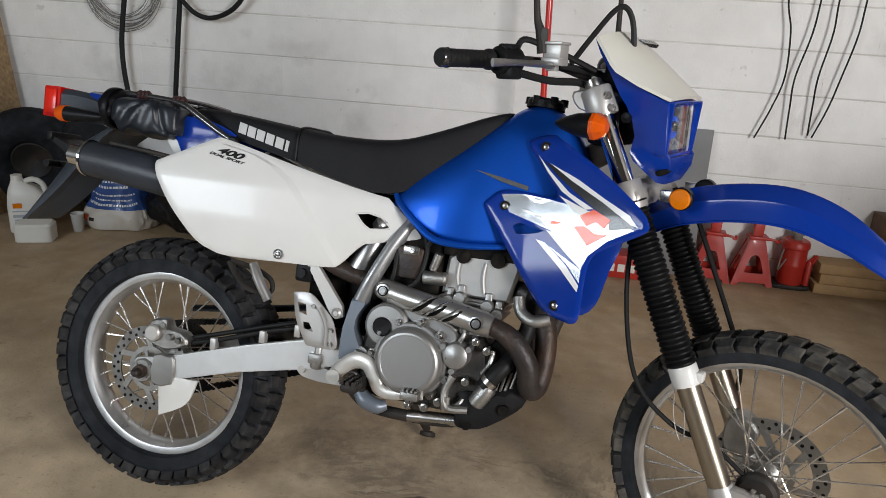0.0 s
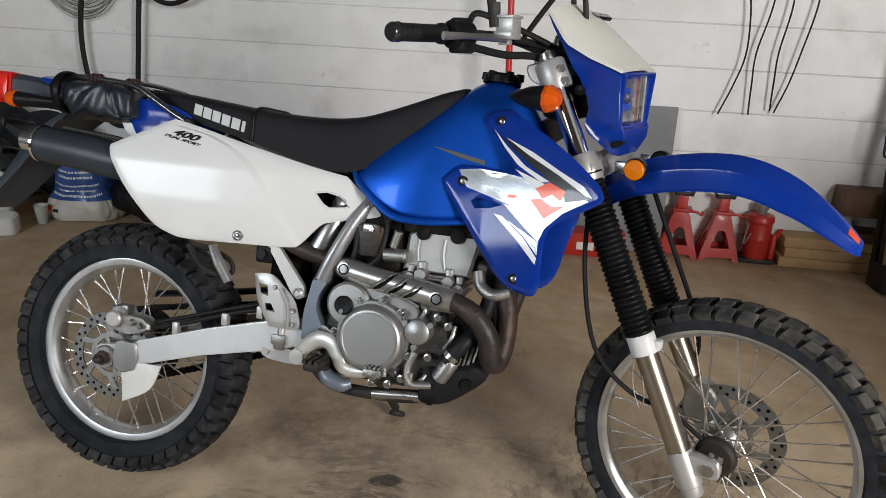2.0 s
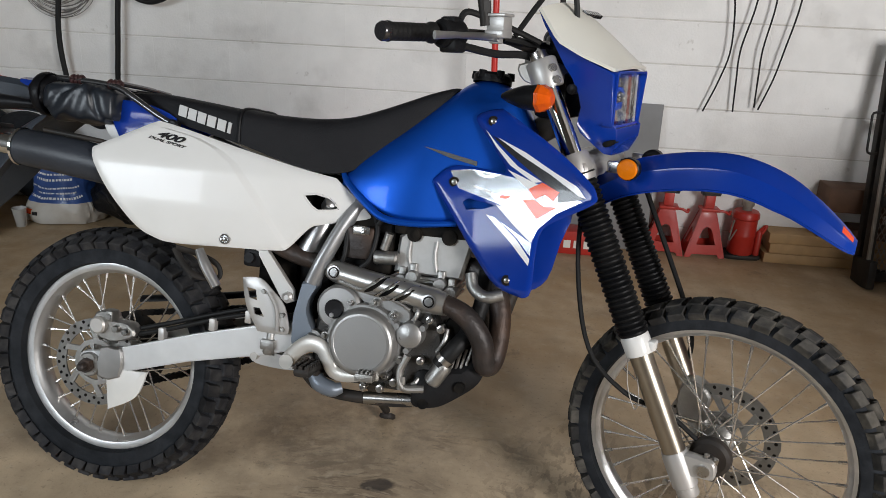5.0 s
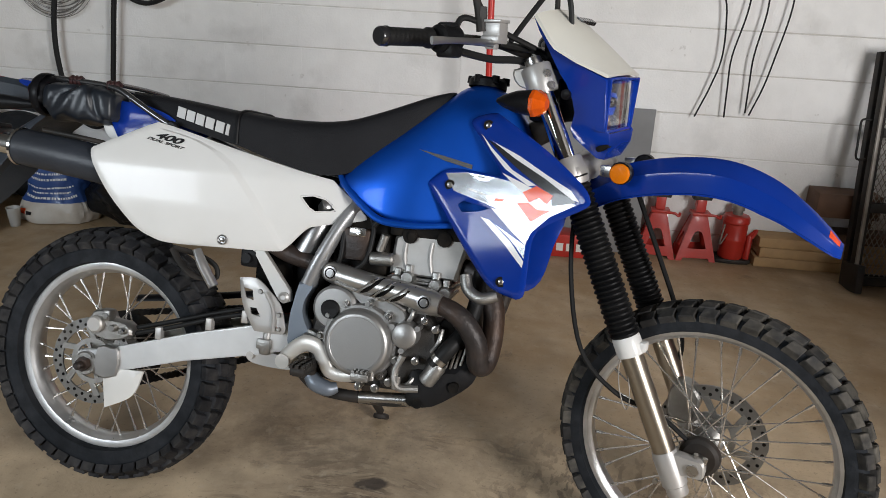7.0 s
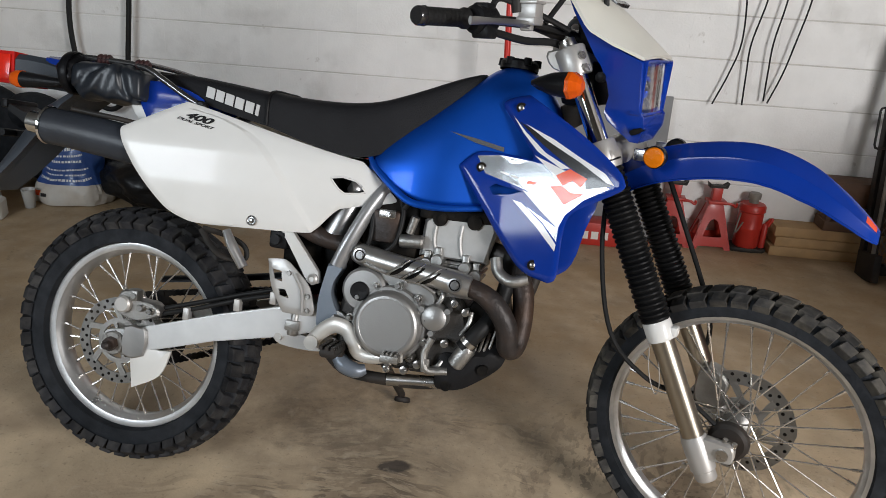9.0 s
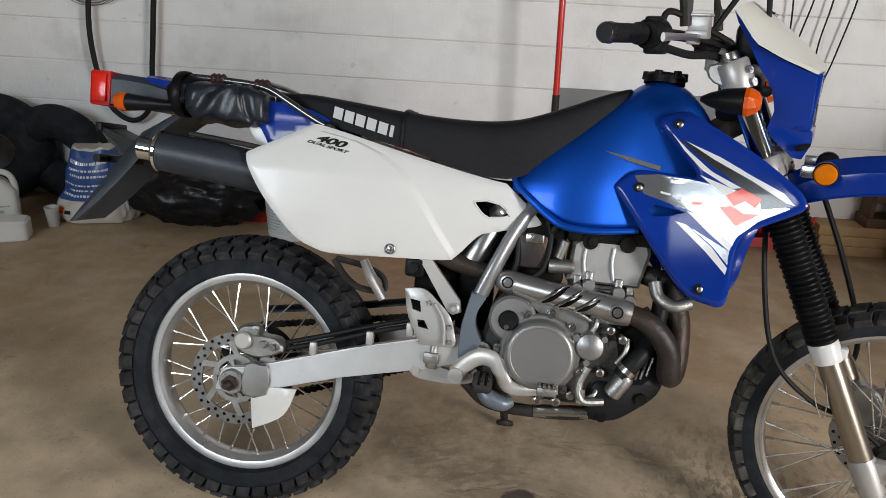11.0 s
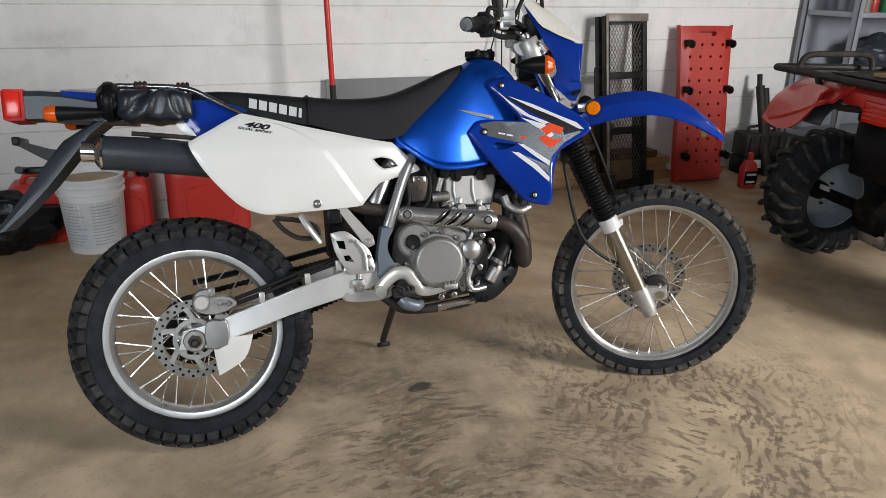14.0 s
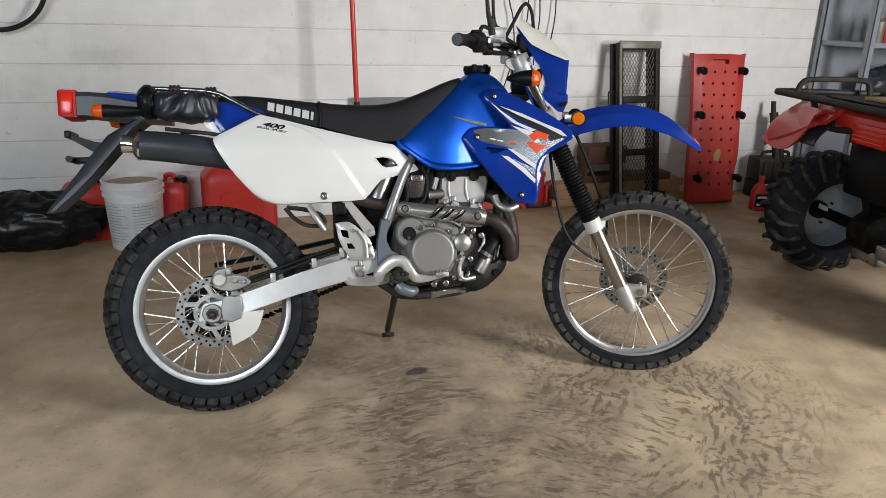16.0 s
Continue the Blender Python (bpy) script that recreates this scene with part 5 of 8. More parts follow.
def fork_lathe(bm, prof, lat):
    """prof: (radius, height in the bike's plane)."""
    d = Vector((-0.46, 0, 1)).normalized()
    base = Vector((fork_x(0), -lat, 0))
    lathe(bm, [(r, z / d.z) for r, z in prof], base, d, 24)


for s in (1, -1):
    lat = 0.104 * s
    b = bmesh.new()
    fork_lathe(b, [(0.0215, 0.56), (0.0215, 0.81)], lat)
    leg = bike_part("fork_leg", b, CHROME, "chromed fork tube with a rubber gaiter", True)
    b = bmesh.new()
    prof = []
    for i in range(33):
        z = 0.262 + i * 0.01045
        big = 0.0345 if i % 2 else 0.0330
        prof += [(0.0295, z), (big, z + 0.0035), (big, z + 0.0065)]
    prof.append((0.027, 0.262 + 33 * 0.01045))
    fork_lathe(b, prof, lat)
    part("gaiter", b, GAITER, leg, "ribbed black rubber gaiter")
    b = bmesh.new()
    fork_lathe(b, [(0.0255, -0.01), (0.0255, 0.225)], lat)
    part("slider", b, FORK_METAL, leg, "brushed metal fork slider")
    b = bmesh.new()
    fork_lathe(b, [(0.030, 0.222), (0.031, 0.226), (0.031, 0.258), (0.029, 0.262)], lat)
    box(b, (fork_x(0.235) + 0.022, -lat - 0.012, 0.236), (fork_x(0.235) + 0.038, -lat + 0.012, 0.258), 0.004)
    part("clamp_ring", b, WHITE_PLASTIC, leg, "white guard clamp ring")
    b = bmesh.new()
    fork_lathe(b, [(0.022, -0.075), (0.024, -0.072), (0.024, -0.055), (0.028, -0.052), (0.029, 0.01), (0.027, 0.02)], lat)
    slab(b, round_outline([(1.450, 0.022), (1.495, 0.024), (1.521, 0.020), (1.524, -0.014), (1.503, -0.020), (1.450, -0.020)], 3), s * 0.094, s * 0.120, 0.004)
    part("axle_lug", b, SILVER_PAINT, leg, "cast axle lug")
    b = bmesh.new()
    lathe(b, [(0.0125, -s * 0.1225), (0.0125, -s * 0.11)], (FRONT_AXLE, 0, 0.0), (0, 1, 0), 6)
    part("axle_hole", b, DARK, leg)
    for x, z in ((1.50, 0.018), (1.519, 0.014)):
        b = bmesh.new()
        lathe(b, [(0.006, 0), (0.006, 0.014)], (x, -lat, z), (0.2, 0, 1), 8)
        part("bolt", b, STEEL, leg)
    b = bmesh.new()
    lathe(b, [(0.006, -0.004), (0.006, 0.004)], (1.43, -lat - s * 0.028, -0.045), (0, 1, 0), 8)
    part("bolt", b, STEEL, leg)
b = bmesh.new()
tube(b, [(1.318, -0.118, 0.225), (1.325, -0.122, 0.15), (1.345, -0.124, 0.10), (1.352, -0.124, 0.13), (1.335, -0.122, 0.22)], 0.0014, 6)
bike_part("wire_loop", b, WORN_STEEL, "thin bent wire loop", True)
b = bmesh.new()
for z, t, w in ((0.605, 0.022, 0.128), (0.795, 0.018, 0.125)):
    x = fork_x(z)
    slab(b, round_outline([(x - 0.055, z + 0.02), (x + 0.012, z + 0.024), (x + 0.034, z - 0.005), (x + 0.02, z - 0.024), (x - 0.04, z - 0.015)], 3), -w, w, 0.006)
    for s in (1, -1):
        fork_lathe(b, [(0.032, z - 0.028), (0.034, z - 0.024), (0.034, z + 0.024), (0.031, z + 0.028)], 0.104 * s)
clamps = bike_part("triple_clamp", b, SILVER_PAINT, "silver triple clamps", True)
for dz in (-0.012, 0.012):
    for s in (1, -1):
        b = bmesh.new()
        lathe(b, [(0.0085, 0), (0.0085, 0.016)], (fork_x(0.795 + dz) + 0.022, -0.118 * s, 0.795 + dz), (0.8, -0.5 * s, 0.3), 12)
        part("clamp_bolt", b, STEEL, clamps)
for s in (1, -1):
    b = bmesh.new()
    lathe(b, [(0.018, 0), (0.020, 0.005), (0.018, 0.022), (0.0, 0.022)], (fork_x(0.82), -0.104 * s, 0.82), (-0.42, 0, 0.9), 18, cap=False)
    part("fork_cap", b, STEEL, clamps)

# front mudguard
b = bmesh.new()
ridge = curve_points([(1.18, 0, 0.580), (1.255, 0, 0.620), (1.34, 0, 0.642), (1.43, 0, 0.651), (1.50, 0, 0.643), (1.57, 0, 0.616), (1.63, 0, 0.575), (1.675, 0, 0.536), (1.702, 0, 0.508)], 4)
loops_top, loops_low = [], []
for i, q in enumerate(ridge):
    t = i / (len(ridge) - 1)
    w = float(np.interp(t, [0, 0.15, 0.4, 0.75, 0.93, 1], [0.045, 0.062, 0.068, 0.062, 0.048, 0.030]))
    row = []
    half_row = ((0.14, 0.002), (0.22, 0.0), (0.30, 0.003), (0.54, 0.016), (0.775, 0.028), (0.79, 0.033), (0.89, 0.052), (0.99, 0.071), (1.04, 0.072))
    for u, drop in [(-u, d) for u, d in reversed(half_row)] + [(0.0, 0.007)] + list(half_row):
        row.append(q + Vector((0.0, -u * w, -drop * float(np.interp(t, [0, 0.6, 1], [1.03, 0.86, 0.25])))))
    loops_top.append(row)
    loops_low.append([p + Vector((-0.0015, 0, -0.0035)) for p in reversed(row)])
skin(b, [t + l for t, l in zip(loops_top, loops_low)])
fender = bike_part("front_mudguard", b, BLUE, "long glossy blue front mudguard", True, 20)
b = bmesh.new()
rows = []
for i in range(len(ridge) - 5, len(ridge) - 1):
    t = i / (len(ridge) - 1)
    w = float(np.interp(t, [0, 0.15, 0.4, 0.75, 0.93, 1], [0.045, 0.062, 0.068, 0.062, 0.048, 0.030]))
    sink = float(np.interp(t, [0, 0.6, 1], [1.03, 0.86, 0.25]))
    row = [ridge[i] + Vector((0.0, -u * w, 0.0009 - sink * float(np.interp(u, [h[0] for h in half_row], [h[1] for h in half_row])))) for u in (0.22, 0.30, 0.38, 0.46, 0.54, 0.60)]
    rows.append(row + [p - Vector((0, 0, 0.002)) for p in reversed(row)])
skin(b, rows)
part("red_decal", b, DECAL_RED, fender)

# headlight mask
b = bmesh.new()
side_line = [(1.057, 0.926), (1.112, 0.858), (1.165, 0.832), (1.223, 0.805), (1.206, 0.799), (1.204, 0.70), (1.236, 0.690), (1.236, 0.665), (1.222, 0.632), (1.204, 0.634), (1.157, 0.677), (1.150, 0.692), (1.159, 0.728), (1.153, 0.757), (1.138, 0.791), (1.121, 0.813), (1.098, 0.853), (1.068, 0.902)]
rows = []
for k in (-1.0, -0.97, -0.90, -0.87, 0.0, 0.87, 0.90, 0.97, 1.0):
    inset = 0.96 if abs(k) == 1 else 1.0
    brow = abs(k) > 0.88
    ring = []
    for x, z in side_line:
        w = float(np.interp(z, [0.62, 0.68, 0.80, 0.93], [0.052, 0.086, 0.104, 0.112]))
        x = 1.229 if brow and 0.69 < z < 0.80 and x > 1.2 else x
        ring.append((1.16 + (x - 1.16) * inset, -k * w, 0.78 + (z - 0.78) * inset))
    rows.append(ring)
skin(b, rows)
mask = bike_part("headlight_mask", b, BLUE, "blue headlight mask with a cream number plate", True, 40)
b = bmesh.new()
plate = []
for v in range(13):
    t = v / 12
    ex, ez, w, cx, cz = (float(np.interp(t, [0, 0.30, 0.65, 1], [q[k] for q in ((1.064, 0.931, 0.113, 1.083, 0.946), (1.112, 0.868, 0.121, 1.128, 0.917), (1.165, 0.840, 0.117, 1.187, 0.870), (1.232, 0.812, 0.103, 1.243, 0.818))])) for k in range(5))
    top_row = [(cx + (ex - cx) * abs(u / 6) ** 2.4, -u / 6 * w, cz + (ez - cz) * abs(u / 6) ** 2.4) for u in range(-6, 7)]
    plate.append(top_row + [(x - 0.004, y, z - 0.006) for x, y, z in reversed(top_row)])
skin(b, plate)
part("number_plate_panel", b, PLATE_WHITE, mask, "cream plate panel", smooth=40)
b = bmesh.new()
for i in range(6):
    y = 0.002 + i * 0.0165
    w = 0.012 if i < 5 else 0.005
    for (x, z) in ((1.110, 0.9305),):
        pts = [(x, y, z), (x, y + w, z), (x + 0.014, y + w, z - 0.0085), (x + 0.014, y, z - 0.0085)]
        up = Vector((0.57, 0, 0.82)) * 0.0022
        skin(b, [[Vector(p) - up * 3 for p in pts], [Vector(p) + up for p in pts]])
part("printed_mark", b, DECAL_BLACK, mask, "black maker's mark as plain blocks")
b = bmesh.new()
rows = []
for j in range(9):
    v = j / 4 - 1
    w = 0.079 + 0.004 * v
    rows.append([(1.196 + 0.026 * min(1, (i / 5 - 1) ** 2 + v * v) + 0.0022 * math.sin(i * 2.6) + 0.0015 * math.sin(j * 2.2), (i / 5 - 1) * w, 0.749 + 0.045 * v) for i in range(11)])
skin(b, rows, closed=False)
part("reflector", b, REFLECTOR, mask, "fluted chrome reflector")
b = bmesh.new()
lathe(b, [(0.012, 0), (0.013, 0.004), (0.010, 0.016), (0.0, 0.019)], (1.199, 0.0, 0.752), (1, 0, 0), 18, cap=False)
part("bulb_shade", b, STEEL, mask)
b = bmesh.new()
lens = [[(1.226 + 0.010 * (1 - (k / 4) ** 2), k / 4 * (0.079 + 0.009 * j / 5), 0.699 + 0.100 * j / 5) for k in range(-4, 5)] for j in range(6)]
skin(b, [r + [(x - 0.003, y, z) for x, y, z in reversed(r)] for r in lens])
glass = part("lens", b, GLASS, mask, "clear headlight lens")
glass.visible_shadow = False
# moulded frame round the lens
b = bmesh.new()
rings = []
for x, inset in ((1.205, 0.002), (1.2285, 0.0), (1.2305, 0.002), (1.2295, 0.006), (1.219, 0.009)):
    lower, upper = 0.6905 + inset, 0.8075 - inset
    wide, narrow, cut = 0.0985 - inset, 0.0875 - inset, 0.004
    outline = [(-wide + cut, upper), (wide - cut, upper), (wide, upper - cut), (narrow, lower + cut), (narrow - cut, lower), (-narrow + cut, lower), (-narrow, lower + cut), (-wide, upper - cut)]
    rings.append([b.verts.new((x + 0.06 * (z - 0.69), y, z)) for y, z in outline])
for p, q in zip(rings, rings[1:]):
    for i in range(len(p)):
        b.faces.new((p[i], p[(i + 1) % len(p)], q[(i + 1) % len(p)], q[i]))
bmesh.ops.recalc_face_normals(b, faces=b.faces)
part("lens_frame", b, BLUE, mask)
for s in (1, -1):
    b = bmesh.new()
    lathe(b, [(0.011, -s * 0.085), (0.011, -s * 0.106), (0.006, -s * 0.108)], (1.140, 0, 0.768), (0, 1, 0), 14)
    part("rubber_grommet", b, BLACK_PLASTIC, mask)
b = bmesh.new()
slab(b, round_outline([(1.208, 0.660), (1.232, 0.668), (1.234, 0.660), (1.214, 0.650)], 3), 0.055, 0.0795, 0.002)
part("lower_vent", b, DARK, mask)

# lamps on the front
for s in (1, -1):
    b = bmesh.new()
    lathe(b, [(0.020, s * -0.075), (0.024, s * -0.078), (0.024, s * -0.094), (0.020, s * -0.098)], (1.272, 0, 0.612), (0, 1, 0), 28)
    marker = bike_part("side_reflector", b, BLACK_PLASTIC, "round amber side reflector", True)
    b = bmesh.new()
    lathe(b, [(0.0215, s * -0.094), (0.0215, s * -0.101), (0.019, s * -0.104), (0.0, s * -0.105)], (1.272, 0, 0.612), (0, 1, 0), 28, cap=False)
    part("lens", b, AMBER, marker, "amber lens")
    b = bmesh.new()
    box(b, (1.225, s * -0.085 - 0.006, 0.60), (1.275, s * -0.085 + 0.006, 0.625), 0.003)
    part("bracket", b, STEEL, marker)
    b = bmesh.new()
    tube(b, [(1.075, -s * 0.10, 0.745), (1.08, -s * 0.14, 0.748), (1.085, -s * 0.18, 0.75)], 0.008, 10)
    loops = []
    for x, k in ((1.030, 0.20), (1.045, 0.5), (1.075, 0.88), (1.112, 1.05)):
        loops.append([(x, -s * (0.205 + 0.030 * k * math.cos(a)), 0.752 + 0.026 * k * math.sin(a)) for a in (2 * math.pi * i / 16 for i in range(16))])
    skin(b, loops)
    sig = bike_part("turn_signal", b, BLACK_PLASTIC, "black turn signal with an amber lens", True)
    b = bmesh.new()
    loops = []
    for x, k in ((1.113, 1.0), (1.121, 1.0), (1.136, 0.72), (1.142, 0.40)):
        loops.append([(x, -s * (0.205 + 0.032 * k * math.cos(a)), 0.752 + 0.029 * k * math.sin(a)) for a in (2 * math.pi * (i + 0.5) / 8 for i in range(8))])
    skin(b, loops)
    part("lens", b, SIGNAL_LENS, sig, "ribbed orange lens", smooth=20)

# handlebar and controls
bar_line = [(0.895, -0.425, 0.871), (0.915, -0.33, 0.872), (0.945, -0.22, 0.873), (0.985, -0.13, 0.868), (1.02, -0.07, 0.850), (1.03, 0, 0.846)]
b = bmesh.new()
tube(b, bar_line + [(x, -y, z) for x, y, z in reversed(bar_line[:-1])], 0.011, 12)
bars = bike_part("handlebar", b, BLACK_STEEL, "black handlebar", True)
for s in (1, -1):
    b = bmesh.new()
    box(b, (1.005, -s * 0.045 - 0.014, 0.80), (1.05, -s * 0.045 + 0.014, 0.865), 0.006)
    part("bar_clamp", b, SILVER_PAINT, bars)
for s in (1, -1):
    b = bmesh.new()
    g = Vector((0.906, -s * 0.372, 0.8715))
    d = Vector((0.020 * 1.0, s * 0.095, 0.001)).normalized()
    prof = [(0.019, -0.055), (0.0195, -0.05)]
    for i in range(9):
        prof += [(0.0165, -0.048 + i * 0.012), (0.0175, -0.045 + i * 0.012), (0.0175, -0.040 + i * 0.012)]
    prof += [(0.021, 0.062), (0.021, 0.068)]
    lathe(b, prof, g, d, 22)
    part("grip", b, RUBBER_GRIP, bars, "ribbed black grip")
    b = bmesh.new()
    lathe(b, [(0.0185, -0.054), (0.0185, -0.066), (0.016, -0.070), (0.006, -0.070)], g, d, 24)
    part("bar_end", b, DECAL_BLACK, bars)
    b = bmesh.new()
    c = Vector((0.938, -s * 0.268, 0.872))
    lathe(b, [(0.022, -0.03), (0.028, -0.025), (0.030, 0.02), (0.024, 0.03)], c, d, 20)
    box(b, (0.925, c.y - 0.022, 0.835), (0.965, c.y + 0.022, 0.862), 0.006)
    box(b, (0.92, c.y - 0.012, 0.88), (0.955, c.y + 0.026, 0.905), 0.006)
    part("switch_housing", b, BLACK_PLASTIC, bars, "black switch housing")
    b = bmesh.new()
    tube(b, [(1.012, -s * 0.205, 0.866), (1.01, -s * 0.26, 0.868), (0.995, -s * 0.33, 0.868), (0.985, -s * 0.40, 0.866)], [0.008, 0.007, 0.006, 0.008], 10, flat=0.55, side=(0, 0, 1))
    part("lever", b, ALU, bars, "silver hand lever")
    b = bmesh.new()
    tube(b, [(0.985, -s * 0.205, 0.890), (0.980, -s * 0.210, 0.93), (0.972, -s * 0.216, 0.965), (0.968, -s * 0.225, 1.06)], [0.012, 0.011, 0.007, 0.006], 12)
    lathe(b, [(0.012, 0), (0.013, 0.006), (0.012, 0.024)], (0.983, -s * 0.207, 0.915), (0, 0, 1), 6)
    part("mirror_stem", b, BLACK_STEEL, bars, "black mirror stem")
b = bmesh.new()
box(b, (0.985, -0.212, 0.866), (1.028, -0.168, 0.882), 0.003)
box(b, (0.989, -0.209, 0.880), (1.028, -0.171, 0.908), 0.002)
box(b, (0.985, -0.19, 0.855), (1.01, -0.172, 0.870), 0.003)
part("brake_reservoir", b, SILVER_PAINT, bars, "silver brake fluid reservoir")
b = bmesh.new()
box(b, (0.987, -0.212, 0.908), (1.031, -0.168, 0.914), 0.0015)
part("reservoir_cap", b, SILVER_PAINT, bars)
b = bmesh.new()
tube(b, [(1.00, -0.15, 0.868), (1.03, -0.11, 0.86), (1.06, -0.06, 0.85), (1.10, -0.04, 0.80)], 0.008, 8)
tube(b, [(0.945, -0.25, 0.885), (0.955, -0.235, 0.915), (0.985, -0.20, 0.905), (1.02, -0.15, 0.885), (1.06, -0.10, 0.86)], 0.0065, 8)
tube(b, [(1.02, -0.14, 0.872), (1.05, -0.11, 0.93), (1.08, -0.075, 0.985), (1.10, -0.06, 0.99), (1.115, -0.05, 0.95), (1.12, -0.04, 0.85)], 0.006, 8)
tube(b, [(0.95, -0.25, 0.85), (0.99, -0.17, 0.835), (1.04, -0.10, 0.83), (1.08, -0.05, 0.78)], 0.008, 8)
part("control_cable", b, CABLE, bars, "black control cables")
b = bmesh.new()
box(b, (1.06, -0.06, 0.82), (1.12, 0.06, 0.90), 0.012)
box(b, (1.04, -0.08, 0.70), (1.12, 0.08, 0.80), 0.015)
bike_part("instrument_housing", b, BLACK_PLASTIC, "black instrument housing", True)
b = bmesh.new()
tube(b, [(1.17, -0.06, 0.58), (1.19, -0.12, 0.40), (1.235, -0.135, 0.22), (1.32, -0.12, 0.13), (1.40, -0.07, 0.085), (1.47, -0.05, 0.03)], 0.0055, 8)
bike_part("speedometer_cable", b, CABLE, "black speedometer cable", True)
b = bmesh.new()
tube(b, [(1.25, 0.05, 0.60), (1.33, 0.06, 0.42), (1.39, 0.10, 0.25), (1.40, 0.11, 0.16), (1.37, 0.09, 0.12)], 0.006, 8)
bike_part("front_brake_hose", b, CABLE, "black front brake hose", True)
b = bmesh.new()
slab(b, round_outline([(1.40, 0.10), (1.43, 0.12), (1.47, 0.09), (1.45, 0.02), (1.40, 0.03)], 3), -0.045, -0.095, 0.006)
bike_part("front_caliper", b, CAST, "cast front brake caliper", True)

# pedal, pegs, plastic guard, side stand
b = bmesh.new()
tube(b, [(0.520, -0.128, 0.086), (0.540, -0.132, 0.112), (0.572, -0.138, 0.134), (0.604, -0.142, 0.130), (0.622, -0.144, 0.105), (0.638, -0.146, 0.080), (0.67, -0.15, 0.074), (0.712, -0.155, 0.082), (0.745, -0.16, 0.088)], [0.018, 0.018, 0.019, 0.019, 0.018, 0.016, 0.013, 0.0115, 0.011], 14, flat=0.45, side=(0, 0, 1))
lathe(b, [(0.017, -0.145), (0.017, -0.112)], (0.522, 0, 0.086), (0, 1, 0), 20)
pedal = bike_part("brake_pedal", b, PEDAL, "silver brake pedal")
b = bmesh.new()
box(b, (0.700, -0.190, 0.078), (0.742, -0.150, 0.096), 0.003)
for i in range(4):
    for k in range(3):
        box(b, (0.703 + i * 0.010, -0.187 + k * 0.013, 0.095), (0.708 + i * 0.010, -0.180 + k * 0.013, 0.101))
part("pedal_tread", b, CAST, pedal)
for s in (1, -1):
    b = bmesh.new()
    box(b, (0.566, -0.215 if s > 0 else 0.13, 0.074), (0.606, -0.13 if s > 0 else 0.215, 0.096), 0.009)
    for i in range(6):
        for k in range(3):
            y = -s * (0.145 + i * 0.014)
            box(b, (0.568 + k * 0.014, y - 0.004, 0.094), (0.576 + k * 0.014, y + 0.004, 0.102))
    box(b, (0.56, -0.14 if s > 0 else 0.09, 0.06), (0.60, -0.09 if s > 0 else 0.14, 0.09), 0.006)
    bike_part("footpeg", b, BLACK_STEEL, "black toothed footpeg")
b = bmesh.new()
tube(b, [(0.585, -0.115, 0.055), (0.60, -0.12, 0.04), (0.63, -0.118, 0.03), (0.65, -0.11, 0.035)], [0.018, 0.020, 0.018, 0.012], 12)
bike_part("peg_bracket", b, FRAME_GREY)
b = bmesh.new()
tube(b, [(0.235, -0.155, 0.318), (0.262, -0.16, 0.285), (0.30, -0.165, 0.262), (0.35, -0.16, 0.262), (0.345, -0.155, 0.29), (0.30, -0.155, 0.31), (0.24, -0.155, 0.320)], 0.008, 10, flat=0.6)
pillion = bike_part("pillion_bracket", b, BLACK_STEEL, "black passenger peg bracket")
b = bmesh.new()
tube(b, [(0.305, -0.172, 0.325), (0.325, -0.175, 0.29), (0.355, -0.175, 0.245)], [0.010, 0.013, 0.012], 10, flat=0.7)
part("passenger_peg", b, ALU, pillion, "folded aluminium passenger peg")
b = bmesh.new()
box(b, (0.385, -0.115, 0.29), (0.43, -0.08, 0.335), 0.008)
lathe(b, [(0.012, -0.125), (0.012, -0.11)], (0.405, 0, 0.312), (0, 1, 0), 16)
part("mount", b, BLACK_PLASTIC, pillion)
b = bmesh.new()
panel(b, round_outline([(0.822, 0.020), (0.815, 0.055), (0.826, 0.100), (0.87, 0.104), (0.905, 0.118), (0.950, 0.142), (0.972, 0.128), (0.962, 0.085), (0.915, 0.046), (0.87, 0.022)], 4), lambda x, z: 0.128 - 0.25 * max(0, x - 0.88), 0.05, 0.02, 0.012, 0.012)
skid = bike_part("engine_guard", b, BLACK_PLASTIC, "black plastic engine guard")
for x, z in ((0.845, 0.03), (0.925, 0.078)):
    b = bmesh.new()
    lathe(b, [(0.012, -0.128), (0.012, -0.115)], (x, 0, z), (0, 1, 0), 16)
    part("guard_bolt", b, DARK, skid)
# near-black slab added behind the guard, fills the gap as shade
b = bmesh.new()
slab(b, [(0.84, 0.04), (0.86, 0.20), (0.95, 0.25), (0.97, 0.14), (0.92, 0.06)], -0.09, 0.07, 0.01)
part("guard_gap_filler", b, DARK, skid)
b = bmesh.new()
tube(b, [(0.62, 0.10, 0.03), (0.625, 0.22, -0.05), (0.631, 0.425, -0.185)], [0.014, 0.012, 0.012], 12)
stand = bike_part("side_stand", b, BLACK_STEEL, "black steel side stand")
b = bmesh.new()
lathe(b, [(0.022, -0.010), (0.026, -0.006), (0.024, 0.004), (0.012, 0.008)], (0.634, 0.434, -0.2025), (0, 0.2672, 0.9637), 16)
part("foot", b, BLACK_STEEL, stand)

